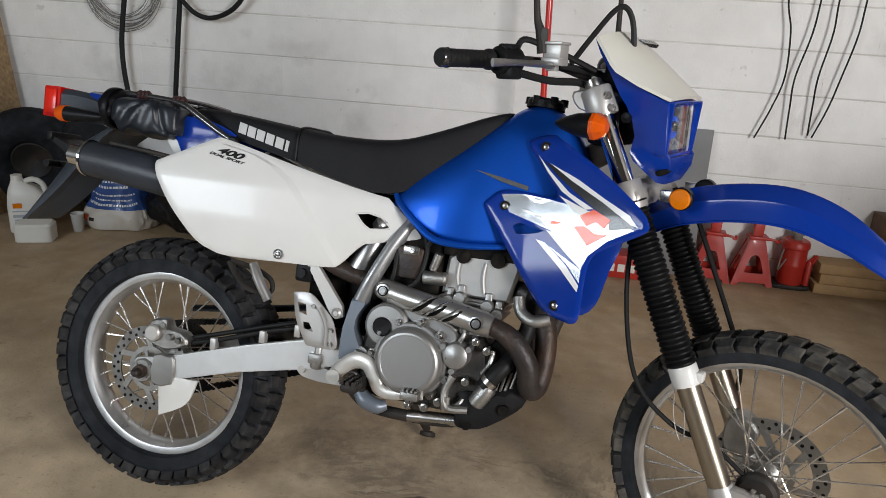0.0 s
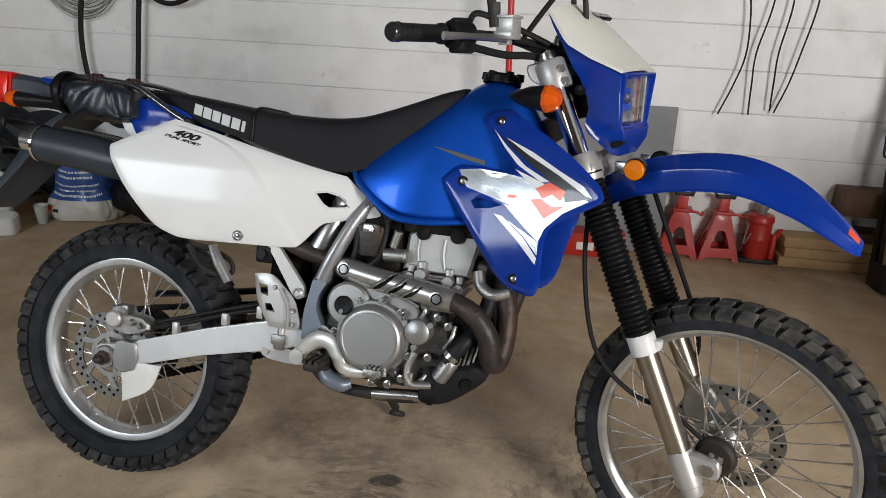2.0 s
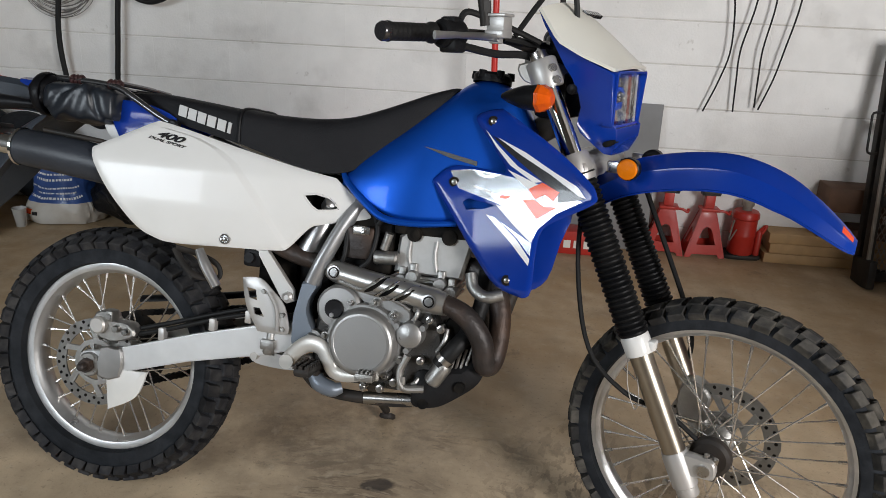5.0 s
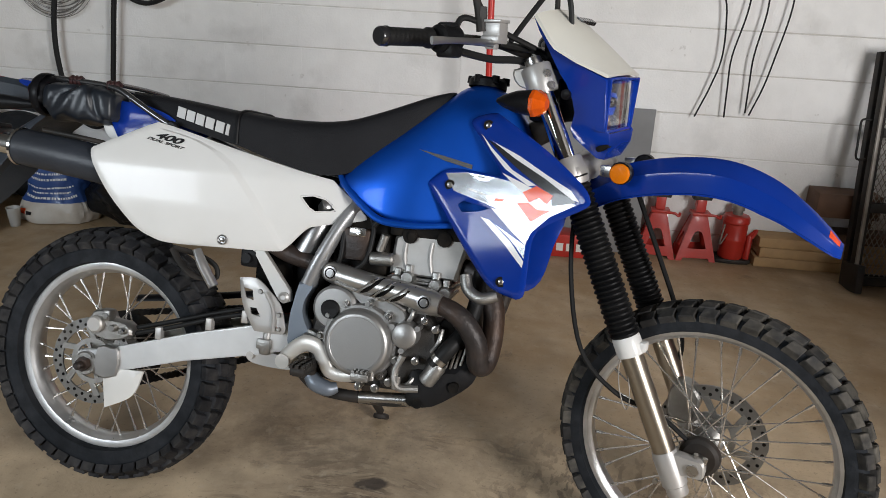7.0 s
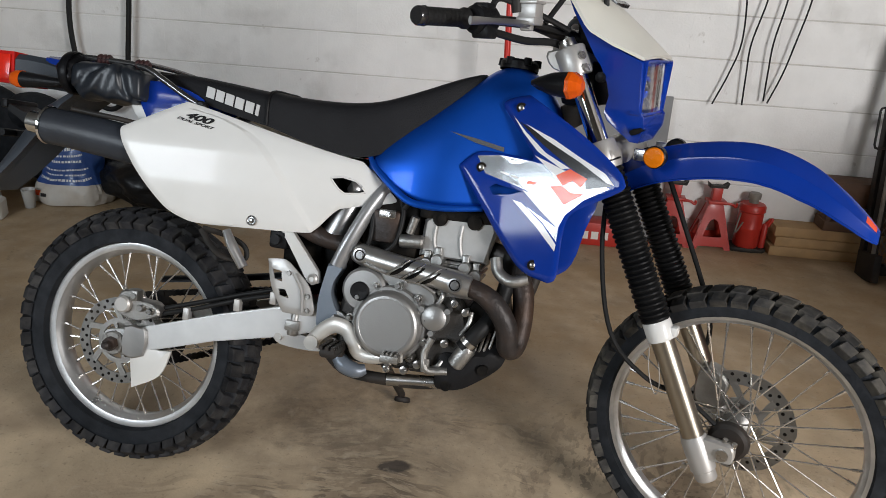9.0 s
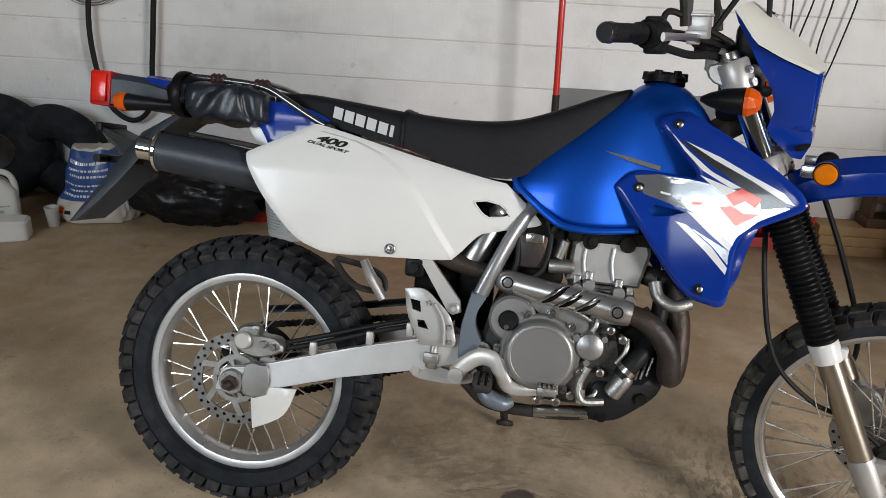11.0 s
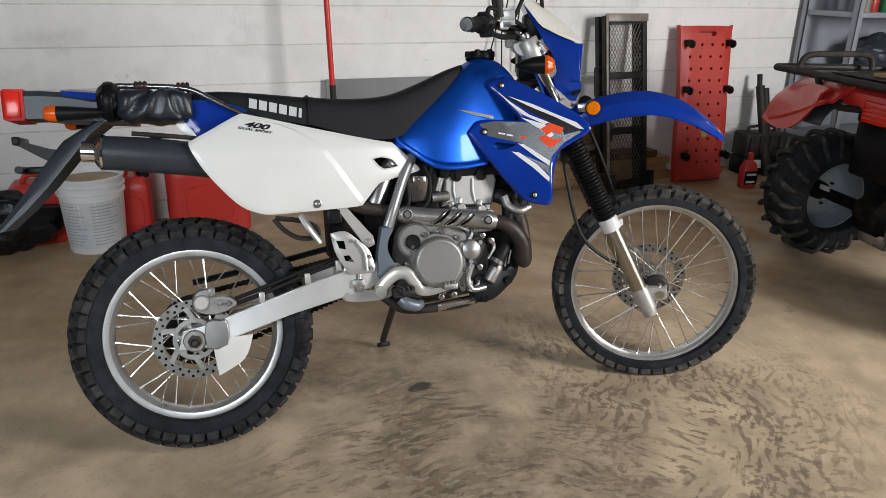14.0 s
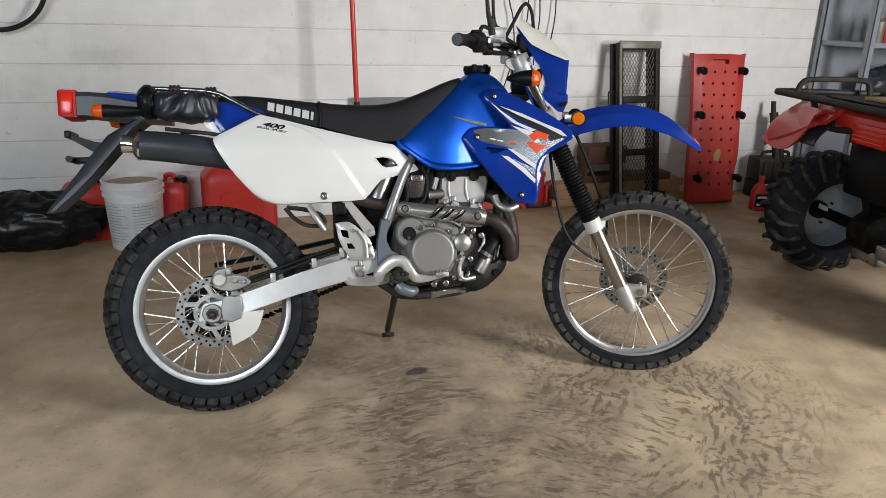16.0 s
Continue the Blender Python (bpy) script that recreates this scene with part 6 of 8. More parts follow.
# tail
b = bmesh.new()
rows = []
for x, z, w, t in ((0.16, 0.628, 0.105, 0.030), (0.08, 0.645, 0.100, 0.028), (-0.02, 0.665, 0.092, 0.024), (-0.14, 0.680, 0.080, 0.018), (-0.25, 0.690, 0.066, 0.012), (-0.275, 0.690, 0.058, 0.008)):
    rows.append([(x, -w, z - t * 1.6), (x, -w * 0.98, z - t * 0.4), (x, -w * 0.72, z + 0.002), (x, 0, z + 0.006), (x, w * 0.72, z + 0.002), (x, w * 0.98, z - t * 0.4), (x, w, z - t * 1.6), (x, 0, z - t * 1.2)])
skin(b, rows)
tail = bike_part("rear_mudguard", b, BLUE, "blue rear mudguard")
for s in (1, -1):
    b = bmesh.new()
    panel(b, round_outline([(0.015, 0.640), (0.10, 0.648), (0.19, 0.618), (0.16, 0.590), (0.07, 0.552), (0.045, 0.570)], 4), lambda x, z: 0.112 + 0.10 * max(0, 0.62 - z), 0.005, 0.015, 0.008, 0.004, (), None if s > 0 else mirrored)
    part("side_panel", b, BLUE, tail)
    b = bmesh.new()
    panel(b, round_outline([(0.005, 0.590), (0.05, 0.585), (0.10, 0.565), (0.07, 0.535), (0.035, 0.548)], 4), lambda x, z: 0.112, 0.005, 0.02, 0.008, 0.004, (), None if s > 0 else mirrored)
    part("white_edge", b, WHITE_PLASTIC, tail)
b = bmesh.new()
rows = []
for x, zt, zb, w in ((-0.10, 0.650, 0.600, 0.085), (-0.20, 0.668, 0.605, 0.078), (-0.27, 0.685, 0.610, 0.066), (-0.33, 0.690, 0.618, 0.060), (-0.362, 0.690, 0.618, 0.060)):
    rows.append([(x, -w, zb), (x, -w, zb + (zt - zb) * 0.8), (x, -w * 0.8, zt), (x, w * 0.8, zt), (x, w, zb + (zt - zb) * 0.8), (x, w, zb)])
skin(b, rows)
part("tail_housing", b, GREY_PLASTIC, tail, "dark grey tail housing")
b = bmesh.new()
rows = []
for x, zt, zb, w in ((-0.362, 0.694, 0.614, 0.063), (-0.405, 0.694, 0.614, 0.066), (-0.412, 0.690, 0.618, 0.062)):
    rows.append([(x, -w, zb), (x, -w, zt), (x, w, zt), (x, w, zb)])
skin(b, rows)
tail_lamp = part("tail_light", b, RED_LENS, tail, "red tail light")
for s in (1, -1):
    b = bmesh.new()
    box(b, (-0.404, -s * 0.0665 - 0.002, 0.622), (-0.370, -s * 0.0665 + 0.002, 0.686), 0.0015)
    part("lens", b, TAIL_LENS, tail_lamp, "bright red ribbed side lens")
b = bmesh.new()
box(b, (-0.4145, -0.056, 0.623), (-0.4105, 0.056, 0.685), 0.0015)
part("lens", b, TAIL_LENS, tail_lamp, "bright red rear lens")
b = bmesh.new()
rows = []
for x, z, w, t in ((-0.12, 0.618, 0.078, 0.026), (-0.18, 0.606, 0.078, 0.034), (-0.235, 0.568, 0.076, 0.046), (-0.290, 0.503, 0.072, 0.046), (-0.345, 0.437, 0.069, 0.040), (-0.400, 0.378, 0.066, 0.032), (-0.450, 0.330, 0.062, 0.019)):
    rows.append([(x - t, -w * 0.7, z - t * 0.2), (x - t, w * 0.7, z - t * 0.2), (x - t * 0.2, w * 0.96, z), (x + t * 0.5, w, z + t * 0.1), (x + t * 0.35, w * 0.9, z + t * 0.1), (x - t * 0.5, 0, z), (x + t * 0.35, -w * 0.9, z + t * 0.1), (x + t * 0.5, -w, z + t * 0.1), (x - t * 0.2, -w * 0.96, z)])
skin(b, rows)
part("mud_flap", b, GREY_PLASTIC, tail, "long dark grey rear flap")
b = bmesh.new()
slab(b, [(-0.285, 0.535), (-0.320, 0.540), (-0.392, 0.566), (-0.398, 0.556), (-0.335, 0.515), (-0.300, 0.495)], -0.050, 0.050, 0.004)
box(b, (-0.402, -0.056, 0.552), (-0.384, 0.056, 0.574), 0.004)
lathe(b, [(0.010, -0.060), (0.010, 0.060)], (-0.392, 0, 0.488), (0, 1, 0), 12)
box(b, (-0.392, -0.020, 0.478), (-0.315, 0.020, 0.496), 0.004)
part("plate_bracket", b, BLACK_PLASTIC, tail, "black plate bracket")
for s in (1, -1):
    b = bmesh.new()
    rows = []
    for x, k in ((-0.15, 0.35), (-0.19, 0.6), (-0.24, 0.85), (-0.275, 1.0)):
        rows.append([(x, -s * (0.130 + 0.020 * k * math.cos(a)), 0.622 + 0.020 * k * math.sin(a)) for a in (2 * math.pi * i / 14 for i in range(14))])
    skin(b, rows)
    tube(b, [(-0.20, -s * 0.07, 0.63), (-0.20, -s * 0.13, 0.622)], 0.009, 8, 1)
    sig = bike_part("rear_signal", b, BLACK_PLASTIC, "black rear turn signal with an amber lens")
    b = bmesh.new()
    rows = []
    for x, k in ((-0.275, 1.0), (-0.290, 1.0), (-0.302, 0.8), (-0.305, 0.5)):
        rows.append([(x, -s * (0.130 + 0.021 * k * math.cos(a)), 0.622 + 0.021 * k * math.sin(a)) for a in (2 * math.pi * i / 16 for i in range(16))])
    skin(b, rows)
    part("lens", b, SIGNAL_LENS, sig, "orange lens")
b = bmesh.new()
for s in (1, -1):
    tube(b, [(0.197, -s * 0.122, 0.600), (0.15, -s * 0.122, 0.622), (0.09, -s * 0.122, 0.655), (0.05, -s * 0.12, 0.675), (0.0, -s * 0.115, 0.684), (-0.10, -s * 0.105, 0.690), (-0.165, -s * 0.095, 0.692)], 0.0075, 12)
for x in (-0.16, -0.06, 0.04):
    tube(b, [(x, -0.106, 0.688), (x, 0, 0.69), (x, 0.106, 0.688)], 0.006, 10)
rack = bike_part("luggage_rack", b, RACK_STEEL, "bent steel luggage rack")
for s in (1, -1):
    b = bmesh.new()
    lathe(b, [(0.013, -s * 0.112), (0.014, -s * 0.128), (0.010, -s * 0.131)], (0.194, 0, 0.600), (0, 1, 0), 16)
    part("rack_bolt", b, BLACK_PLASTIC, rack)
# tool pouch strapped on the rack
for x in (-0.085, 0.02):
    b = bmesh.new()
    for k in range(3):
        tube(b, [(x + 0.011 * k, -0.1095 + (x + 0.03) * -0.06 - 0.0075 * math.cos(a), 0.6865 + (0.0 if x > 0 else 0.003) - 0.0028 * (x > 0) + 0.0075 * math.sin(a)) for a in (2 * math.pi * i / 10 for i in range(11))], 0.0058, 6, 2)
    part("wrap", b, WRAP, rack, "dark red tape wrap")
b = bmesh.new()
rows = []
for i in range(33):
    t = i / 32
    x = -0.130 + 0.180 * t
    k = min(1.0, 0.80 + 1.8 * min(t, 1 - t))
    ring = []
    for q in range(40):
        a = 2 * math.pi * q / 40
        c, d = math.cos(a), math.sin(a)
        n = 0.8 * noise.noise(Vector((t * 2.6, c * 1.2, d * 1.2 + 3))) + 1.5 * math.exp(-((t - 0.38 - 0.26 * d) / 0.08) ** 2) - 1.6 * math.exp(-((t - 0.24 - 0.30 * d) / 0.07) ** 2) - 1.5 * math.exp(-((t - 0.80 + 0.14 * d) / 0.05) ** 2) + 0.9 * math.exp(-((t - 0.62 - 0.12 * d) / 0.09) ** 2)
        ring.append((x + 0.004 * n, -0.110 + (0.050 * k + 0.006 * n) * math.copysign(abs(c) ** 0.62, c), 0.640 - 0.012 * t + (0.043 * k + 0.006 * n) * math.copysign(abs(d) ** 0.62, d)))
    rows.append(ring)
skin(b, rows)
pouch = solo("tool_pouch", b, POUCH, "creased black leather tool pouch strapped on the rack", "bag", m=BIKE, smooth=70)
b = bmesh.new()
rows = []
for i in range(12):
    t = i / 11
    k = 1 - 0.35 * abs(2 * t - 1) ** 3
    rows.append([(-0.180 + 0.056 * t, -0.108 + (0.046 * k + 0.004 * math.sin(5 * a + 3 * t)) * math.cos(a), 0.650 + (0.044 * k + 0.004 * math.cos(4 * a)) * math.sin(a)) for a in (2 * math.pi * q / 28 for q in range(28))])
skin(b, rows)
part("rolled_end", b, BLACK_PLASTIC, pouch, "rolled black flap end", smooth=60)
for x in (-0.152,):
    b = bmesh.new()
    pts = [(x, -0.105 + 0.052 * math.cos(a), 0.650 + 0.050 * math.sin(a)) for a in (2 * math.pi * k / 10 for k in range(11))]
    tube(b, pts, 0.011, 8, 4, 0.25, side=(1, 0, 0))
    part("strap", b, BLACK_PLASTIC, pouch)

# ---- things along the wall ----
def cylinder_between(bm, p, q, r, n=12):
    p, q = Vector(p), Vector(q)
    return lathe(bm, [(r, 0), (r, (q - p).length)], p, q - p, n)


# red pole
b = bmesh.new()
cylinder_between(b, (0.868, 1.9, 0.74), (0.80, 1.94, 2.7), 0.0145, 18)
pole = solo("red_pole", b, POLE_RED, "red painted steel pole leaning on the wall", "pole")
b = bmesh.new()
cylinder_between(b, (0.892, 1.885, 0.0), (0.868, 1.9, 0.76), 0.0165, 18)
part("lower_tube", b, BLACK_STEEL, pole, "black lower tube")

# grey board leaning on the wall
b = bmesh.new()
box(b, (0.91, -0.008, 0.0), (1.69, 0.008, 0.745), 0.002, Matrix.Translation((0, 2.17, 0)) @ Matrix.Rotation(radians(-5), 4, "X"))
solo("leaning_board", b, GREY_BOARD, "flat grey board leaning on the block wall", "board")

# ramp with expanded metal mesh, standing on end
RAMP = Matrix.Translation((2.655, 1.90, 0.0)) @ Matrix.Rotation(radians(3), 4, "Z") @ Matrix.Rotation(radians(-10), 4, "X") @ Matrix.Diagonal((0.87, 1, 0.945, 1))
ramp = thing("loading_ramp", "folded black steel loading ramp with mesh standing on end", "ramp", m=RAMP)
b = bmesh.new()
for y in (0.0, 0.07):
    for x in (0.0, 0.335):
        box(b, (x, y, 0.03), (x + 0.04, y + 0.04, 1.18), 0.003)
    for z in (0.03, 0.40, 0.77, 1.13):
        box(b, (0.04, y, z), (0.335, y + 0.03, z + 0.045), 0.003)
part("ramp_frame", b, BLACK_STEEL, ramp)
b = bmesh.new()
box(b, (0.0, -0.012, 1.14), (0.375, -0.002, 1.19), 0.002)
box(b, (0.0, -0.014, 0.03), (0.018, -0.002, 1.19), 0.002)
part("front_edge", b, WORN_STEEL, ramp)
for z0 in (0.08, 0.45, 0.82):
    b = bmesh.new()
    for i in range(-6, 14):
        for sgn in (1, -1):
            p, q = Vector((0.045 + i * 0.028, 0.02, z0)), Vector((0.045 + i * 0.028 + sgn * 0.32 * 0.55, 0.02, z0 + 0.315))
            t0, t1 = 0.0, 1.0
            for lim, sign in ((0.045, 1), (0.333, -1)):
                a, c = (p.x - lim) * sign, (q.x - lim) * sign
                if a < 0 and c < 0:
                    t0 = 2
                elif a < 0:
                    t0 = max(t0, a / (a - c))
                elif c < 0:
                    t1 = min(t1, a / (a - c))
            if t0 < t1:
                tube(b, [p.lerp(q, t0), p.lerp(q, t1)], 0.0044, 4, 1, 0.5)
    part("mesh_panel", b, WORN_STEEL, ramp, "expanded steel mesh")
b = bmesh.new()
tube(b, [(0.0, 0.05, 0.66), (-0.05, 0.05, 0.66), (-0.055, 0.05, 0.72), (-0.055, 0.05, 0.80), (-0.05, 0.05, 0.85), (0.0, 0.05, 0.85)], 0.006, 8, 3)
part("hook", b, BLACK_STEEL, ramp)
for x in (-0.01, 0.345):
    b = bmesh.new()
    box(b, (x, -0.06, 0.0), (x + 0.04, 0.10, 0.14), 0.004)
    part("foot", b, BLACK_STEEL, ramp)

# creeper standing on end
CREEP = Matrix.Translation((3.275, 2.03, 0.004)) @ Matrix.Rotation(radians(-5.5), 4, "Z") @ Matrix.Rotation(radians(-9), 4, "X") @ Matrix.Diagonal((0.9, 1, 1, 1))
creeper = thing("mechanic_creeper", "red plastic mechanic's creeper standing on end", "creeper", m=CREEP)
b = bmesh.new()
cl = round_outline([(0.02, 0.0), (0.36, 0.0), (0.40, 0.02), (0.405, 0.20), (0.43, 0.34), (0.43, 0.60), (0.44, 1.00), (0.42, 1.03), (0.02, 1.03), (0.0, 1.00), (0.012, 0.60), (0.0, 0.34), (-0.005, 0.20), (0.0, 0.02)], 3)
dots = []
for r in range(11):
    for k in range(4):
        x, z = 0.075 + k * 0.088 + (0.0 if r % 2 else 0.012), 0.13 + r * 0.078
        dots.append([(x + 0.011 * math.cos(2 * math.pi * i / 8), z + 0.011 * math.sin(2 * math.pi * i / 8)) for i in range(8)])
grip_hole = [(0.15, 0.965), (0.29, 0.965), (0.295, 0.98), (0.29, 0.995), (0.15, 0.995), (0.145, 0.98)]
panel(b, cl, lambda x, z: 0.05, 0.045, 0.05, 0.02, 0.015, (*dots, grip_hole), lambda x, s, z: (x, -s, z))
part("board", b, CREEPER_RED, creeper, "red moulded board with round holes")
b = bmesh.new()
panel(b, [(0.03, 0.03), (0.37, 0.03), (0.37, 0.99), (0.03, 0.99)], lambda x, z: 0.008, 0.003, 0.1, 0, 0)
part("backing", b, CREEPER_RED, creeper)
b = bmesh.new()
slab(b, round_outline([(0.03, 0.02), (0.37, 0.02), (0.37, 0.10), (0.10, 0.12), (0.09, 0.19), (0.03, 0.19)], 2), 0.048, 0.058, 0.004)
part("headrest_step", b, CREEPER_RED, creeper)
b = bmesh.new()
slab(b, round_outline([(0.205, 0.30), (0.245, 0.30), (0.26, 0.36), (0.23, 0.38), (0.20, 0.34)], 3), 0.049, 0.0545)
part("sticker", b, PINE, creeper, "worn brown paper tag")
for x in (0.045, 0.395):
    for z in (0.18, 0.62, 0.92):
        b = bmesh.new()
        lathe(b, [(0.022, -0.010), (0.026, -0.006), (0.026, 0.006), (0.022, 0.010)], (x, -0.105, z - 0.01), (1, 0.2, 0), 18)
        box(b, (x - 0.018, -0.085, z - 0.022), (x + 0.018, -0.048, z + 0.022), 0.004)
        box(b, (x - 0.016, -0.11, z - 0.012), (x - 0.012, -0.07, z + 0.012))
        box(b, (x + 0.012, -0.11, z - 0.012), (x + 0.016, -0.07, z + 0.012))
        part("caster", b, BLACK_PLASTIC, creeper, "small black caster")

# jack stands
def jack_stand(x, y, turn):
    m = Matrix.Translation((x, y, 0)) @ Matrix.Rotation(radians(turn), 4, "Z")
    st = thing("jack_stand", "red pressed-steel jack stand", "jack stand", "jack stands by the wall", m)
    front_line = round_outline([(-0.102, 0.0), (-0.072, 0.0), (-0.064, 0.016), (0.064, 0.016), (0.072, 0.0), (0.102, 0.0), (0.092, 0.04), (0.040, 0.225), (0.030, 0.238), (-0.030, 0.238), (-0.040, 0.225), (-0.092, 0.04)], 2, tuple(range(12)))
    front_hole = round_outline([(-0.040, 0.066), (0.040, 0.066), (0.044, 0.078), (0.022, 0.142), (0.0, 0.156), (-0.022, 0.142), (-0.044, 0.078)], 3)
    for name, sign in (("front_plate", 1), ("back_plate", -1)):
        b = bmesh.new()
        panel(b, front_line, lambda u, v: 0.066 - 0.17 * v, 0.004, 0.03, 0.006, 0.003, (front_hole,), (lambda u, d, v: (u, -d, v)) if sign > 0 else (lambda u, d, v: (u, d, v)))
        part(name, b, RED_STEEL, st)
    side_line = [(-0.066, 0.0), (-0.046, 0.0), (-0.040, 0.016), (0.040, 0.016), (0.046, 0.0), (0.066, 0.0), (0.026, 0.238), (-0.026, 0.238)]
    side_hole = [(-0.026, 0.066), (0.026, 0.066), (0.012, 0.140), (-0.012, 0.140)]
    for name, sign in (("side_plate", 1), ("side_plate", -1)):
        b = bmesh.new()
        panel(b, side_line, lambda u, v: 0.101 - 0.275 * v, 0.004, 0.03, 0.006, 0.003, (side_hole,), (lambda u, d, v: (-d, u, v)) if sign > 0 else (lambda u, d, v: (d, u, v)))
        part(name, b, RED_STEEL, st)
    b = bmesh.new()
    box(b, (-0.024, -0.018, 0.20), (0.024, 0.018, 0.315), 0.003)
    part("post", b, RED_STEEL, st)
    b = bmesh.new()
    slab(b, [(-0.052, 0.342), (-0.044, 0.315), (0.044, 0.315), (0.052, 0.342), (0.030, 0.326), (-0.030, 0.326)], -0.022, 0.022, 0.003)
    part("saddle", b, BLACK_STEEL, st, "dark worn saddle")
    b = bmesh.new()
    box(b, (-0.045, -0.045, 0.236), (0.050, 0.030, 0.252), 0.004)
    tube(b, [(0.03, -0.04, 0.246), (0.07, -0.045, 0.243), (0.092, -0.045, 0.232), (0.096, -0.045, 0.250)], 0.007, 8)
    part("ratchet_handle", b, RED_STEEL, st)


jack_stand(1.975, 2.19, 4)
jack_stand(1.775, 2.19, -4)

# bottle jack
jack = thing("bottle_jack", "scuffed red hydraulic bottle jack", "jack", m=Matrix.Translation((2.165, 2.195, 0)))
b = bmesh.new()
slab(b, round_outline([(-0.080, -0.055), (0.080, -0.055), (0.088, 0.0), (0.070, 0.055), (-0.070, 0.055), (-0.088, 0.0)], 3), 0.0, 0.022, 0.004, place=lambda u, d, v: (u, v, d))
part("base", b, BLACK_STEEL, jack, "dirty dark base plate")
b = bmesh.new()
lathe(b, [(0.058, 0.020), (0.063, 0.028), (0.062, 0.115), (0.064, 0.12), (0.064, 0.128), (0.062, 0.133), (0.061, 0.205), (0.067, 0.212), (0.066, 0.235), (0.058, 0.246), (0.030, 0.250)], (0, 0, 0), (0, 0, 1), 28)
part("body", b, RED_STEEL, jack)
b = bmesh.new()
lathe(b, [(0.024, 0.248), (0.024, 0.272), (0.031, 0.274), (0.031, 0.298), (0.027, 0.302)], (0, 0, 0), (0, 0, 1), 20)
part("ram", b, WORN_STEEL, jack)
b = bmesh.new()
lathe(b, [(0.016, 0.02), (0.016, 0.14), (0.01, 0.15)], (0.075, -0.02, 0), (0, 0, 1), 14)
tube(b, [(0.075, -0.02, 0.15), (0.10, -0.03, 0.18), (0.085, -0.03, 0.14)], 0.008, 8)
part("pump", b, RED_STEEL, jack)
b = bmesh.new()
tube(b, [(-0.06, -0.03, 0.20), (-0.075, -0.05, 0.10), (-0.05, -0.06, 0.16)], 0.004, 8)
part("wire_handle", b, WORN_STEEL, jack)

# lumber along the wall
for i, (x0, x1, y, z, mat, label) in enumerate(((2.27, 3.35, 2.197, 0.0, PINE, "pale pine board on the floor"), (2.29, 3.30, 2.199, 0.052, PINE, "pale pine board on the stack"), (2.28, 3.32, 2.200, 0.104, PINE, "pale pine board on the stack"), (2.50, 3.2, 2.195, 0.156, OLD_WOOD, "dark old timber on the stack"))):
    b = bmesh.new()
    box(b, (x0, y - 0.066, z), (x1, y + 0.066, z + 0.0505), 0.003)
    solo("board", b, mat, label, "lumber", "lumber stack")
b = bmesh.new()
box(b, (2.50, 2.10, 0.295), (2.80, 2.255, 0.415), 0.004)
for x in (2.51, 2.77):
    box(b, (x, 2.14, 0.207), (x + 0.02, 2.25, 0.297))
solo("wooden_crate", b, OLD_WOOD, "dark old wooden box on the lumber", "box")

# cables hanging on the wall
for top, mid, low_end in (((1.90, 1.42), (1.955, 1.02), (1.875, 0.722)), ((2.045, 1.42), (2.00, 1.02), (2.016, 0.728)), ((2.12, 1.42), (2.10, 1.03), (2.112, 0.755)), ((2.235, 1.42), (2.198, 1.03), (2.132, 0.745))):
    b = bmesh.new()
    d = (top[0] * 0.5 + mid[0] * 0.5 + 0.012, (top[1] + mid[1]) / 2)
    tube(b, [(top[0] + 0.02, 2.225, 1.95), (top[0], 2.225, top[1]), (d[0], 2.215, d[1]), (mid[0], 2.215, mid[1]), ((mid[0] * 0.62 + low_end[0] * 0.38), 2.22, (mid[1] + low_end[1]) / 2), (low_end[0], 2.225, low_end[1])], 0.0042, 8)
    solo("hanging_cable", b, CABLE, "thin black cable hanging on the block wall", "cable", "cables on the wall")
b = bmesh.new()
box(b, (1.85, 2.235, 1.93), (2.33, 2.2665, 1.97), 0.003)
solo("cable_rail", b, OLD_WOOD, "wooden rail that the cables hang from", "rail")

# hose and wire coils at the other end
b = bmesh.new()
tube(b, [(-1.30, 2.20, 1.75), (-1.36, 2.20, 1.30), (-1.42, 2.20, 0.95), (-1.41, 2.20, 0.70), (-1.36, 2.20, 0.52), (-1.25, 2.20, 0.45), (-1.15, 2.20, 0.53), (-1.12, 2.20, 0.75), (-1.09, 2.20, 1.0), (-1.06, 2.20, 1.3), (-1.08, 2.20, 1.75)], 0.0135, 10)
tube(b, [(-1.12, 2.18, 1.75), (-1.08, 2.18, 1.30), (-1.02, 2.18, 1.16), (-0.90, 2.18, 1.105), (-0.76, 2.18, 1.16), (-0.68, 2.18, 1.28), (-0.66, 2.18, 1.45), (-0.70, 2.18, 1.75)], 0.0125, 10)
solo("rubber_hose", b, CABLE, "thick black hose hung in loops on the wall", "hose")
coil = thing("wire_coil", "loose coil of thin grey wire on the wall", "wire", m=Matrix.Translation((-1.42, 2.235, 1.27)))
for i in range(16):
    b = bmesh.new()
    r, dx, dz = 0.20 + 0.012 * (i % 5), random.uniform(-0.03, 0.03), random.uniform(-0.04, 0.04)
    tube(b, [(dx + r * 0.95 * math.cos(a), -0.001 * i, dz + r * 1.05 * math.sin(a)) for a in (2 * math.pi * k / 14 for k in range(15))], 0.0018, 5, 4)
    part("strand", b, WIRE, coil)
for p in ((-1.30, 1.75), (-1.08, 1.75), (-0.70, 1.75), (-1.42, 1.49)):
    b = bmesh.new()
    cylinder_between(b, (p[0], 2.18, p[1]), (p[0], 2.275, p[1]), 0.006, 8)
    solo("wall_hook", b, WORN_STEEL, "steel peg set in the block wall", "hook", "hooks in the wall")

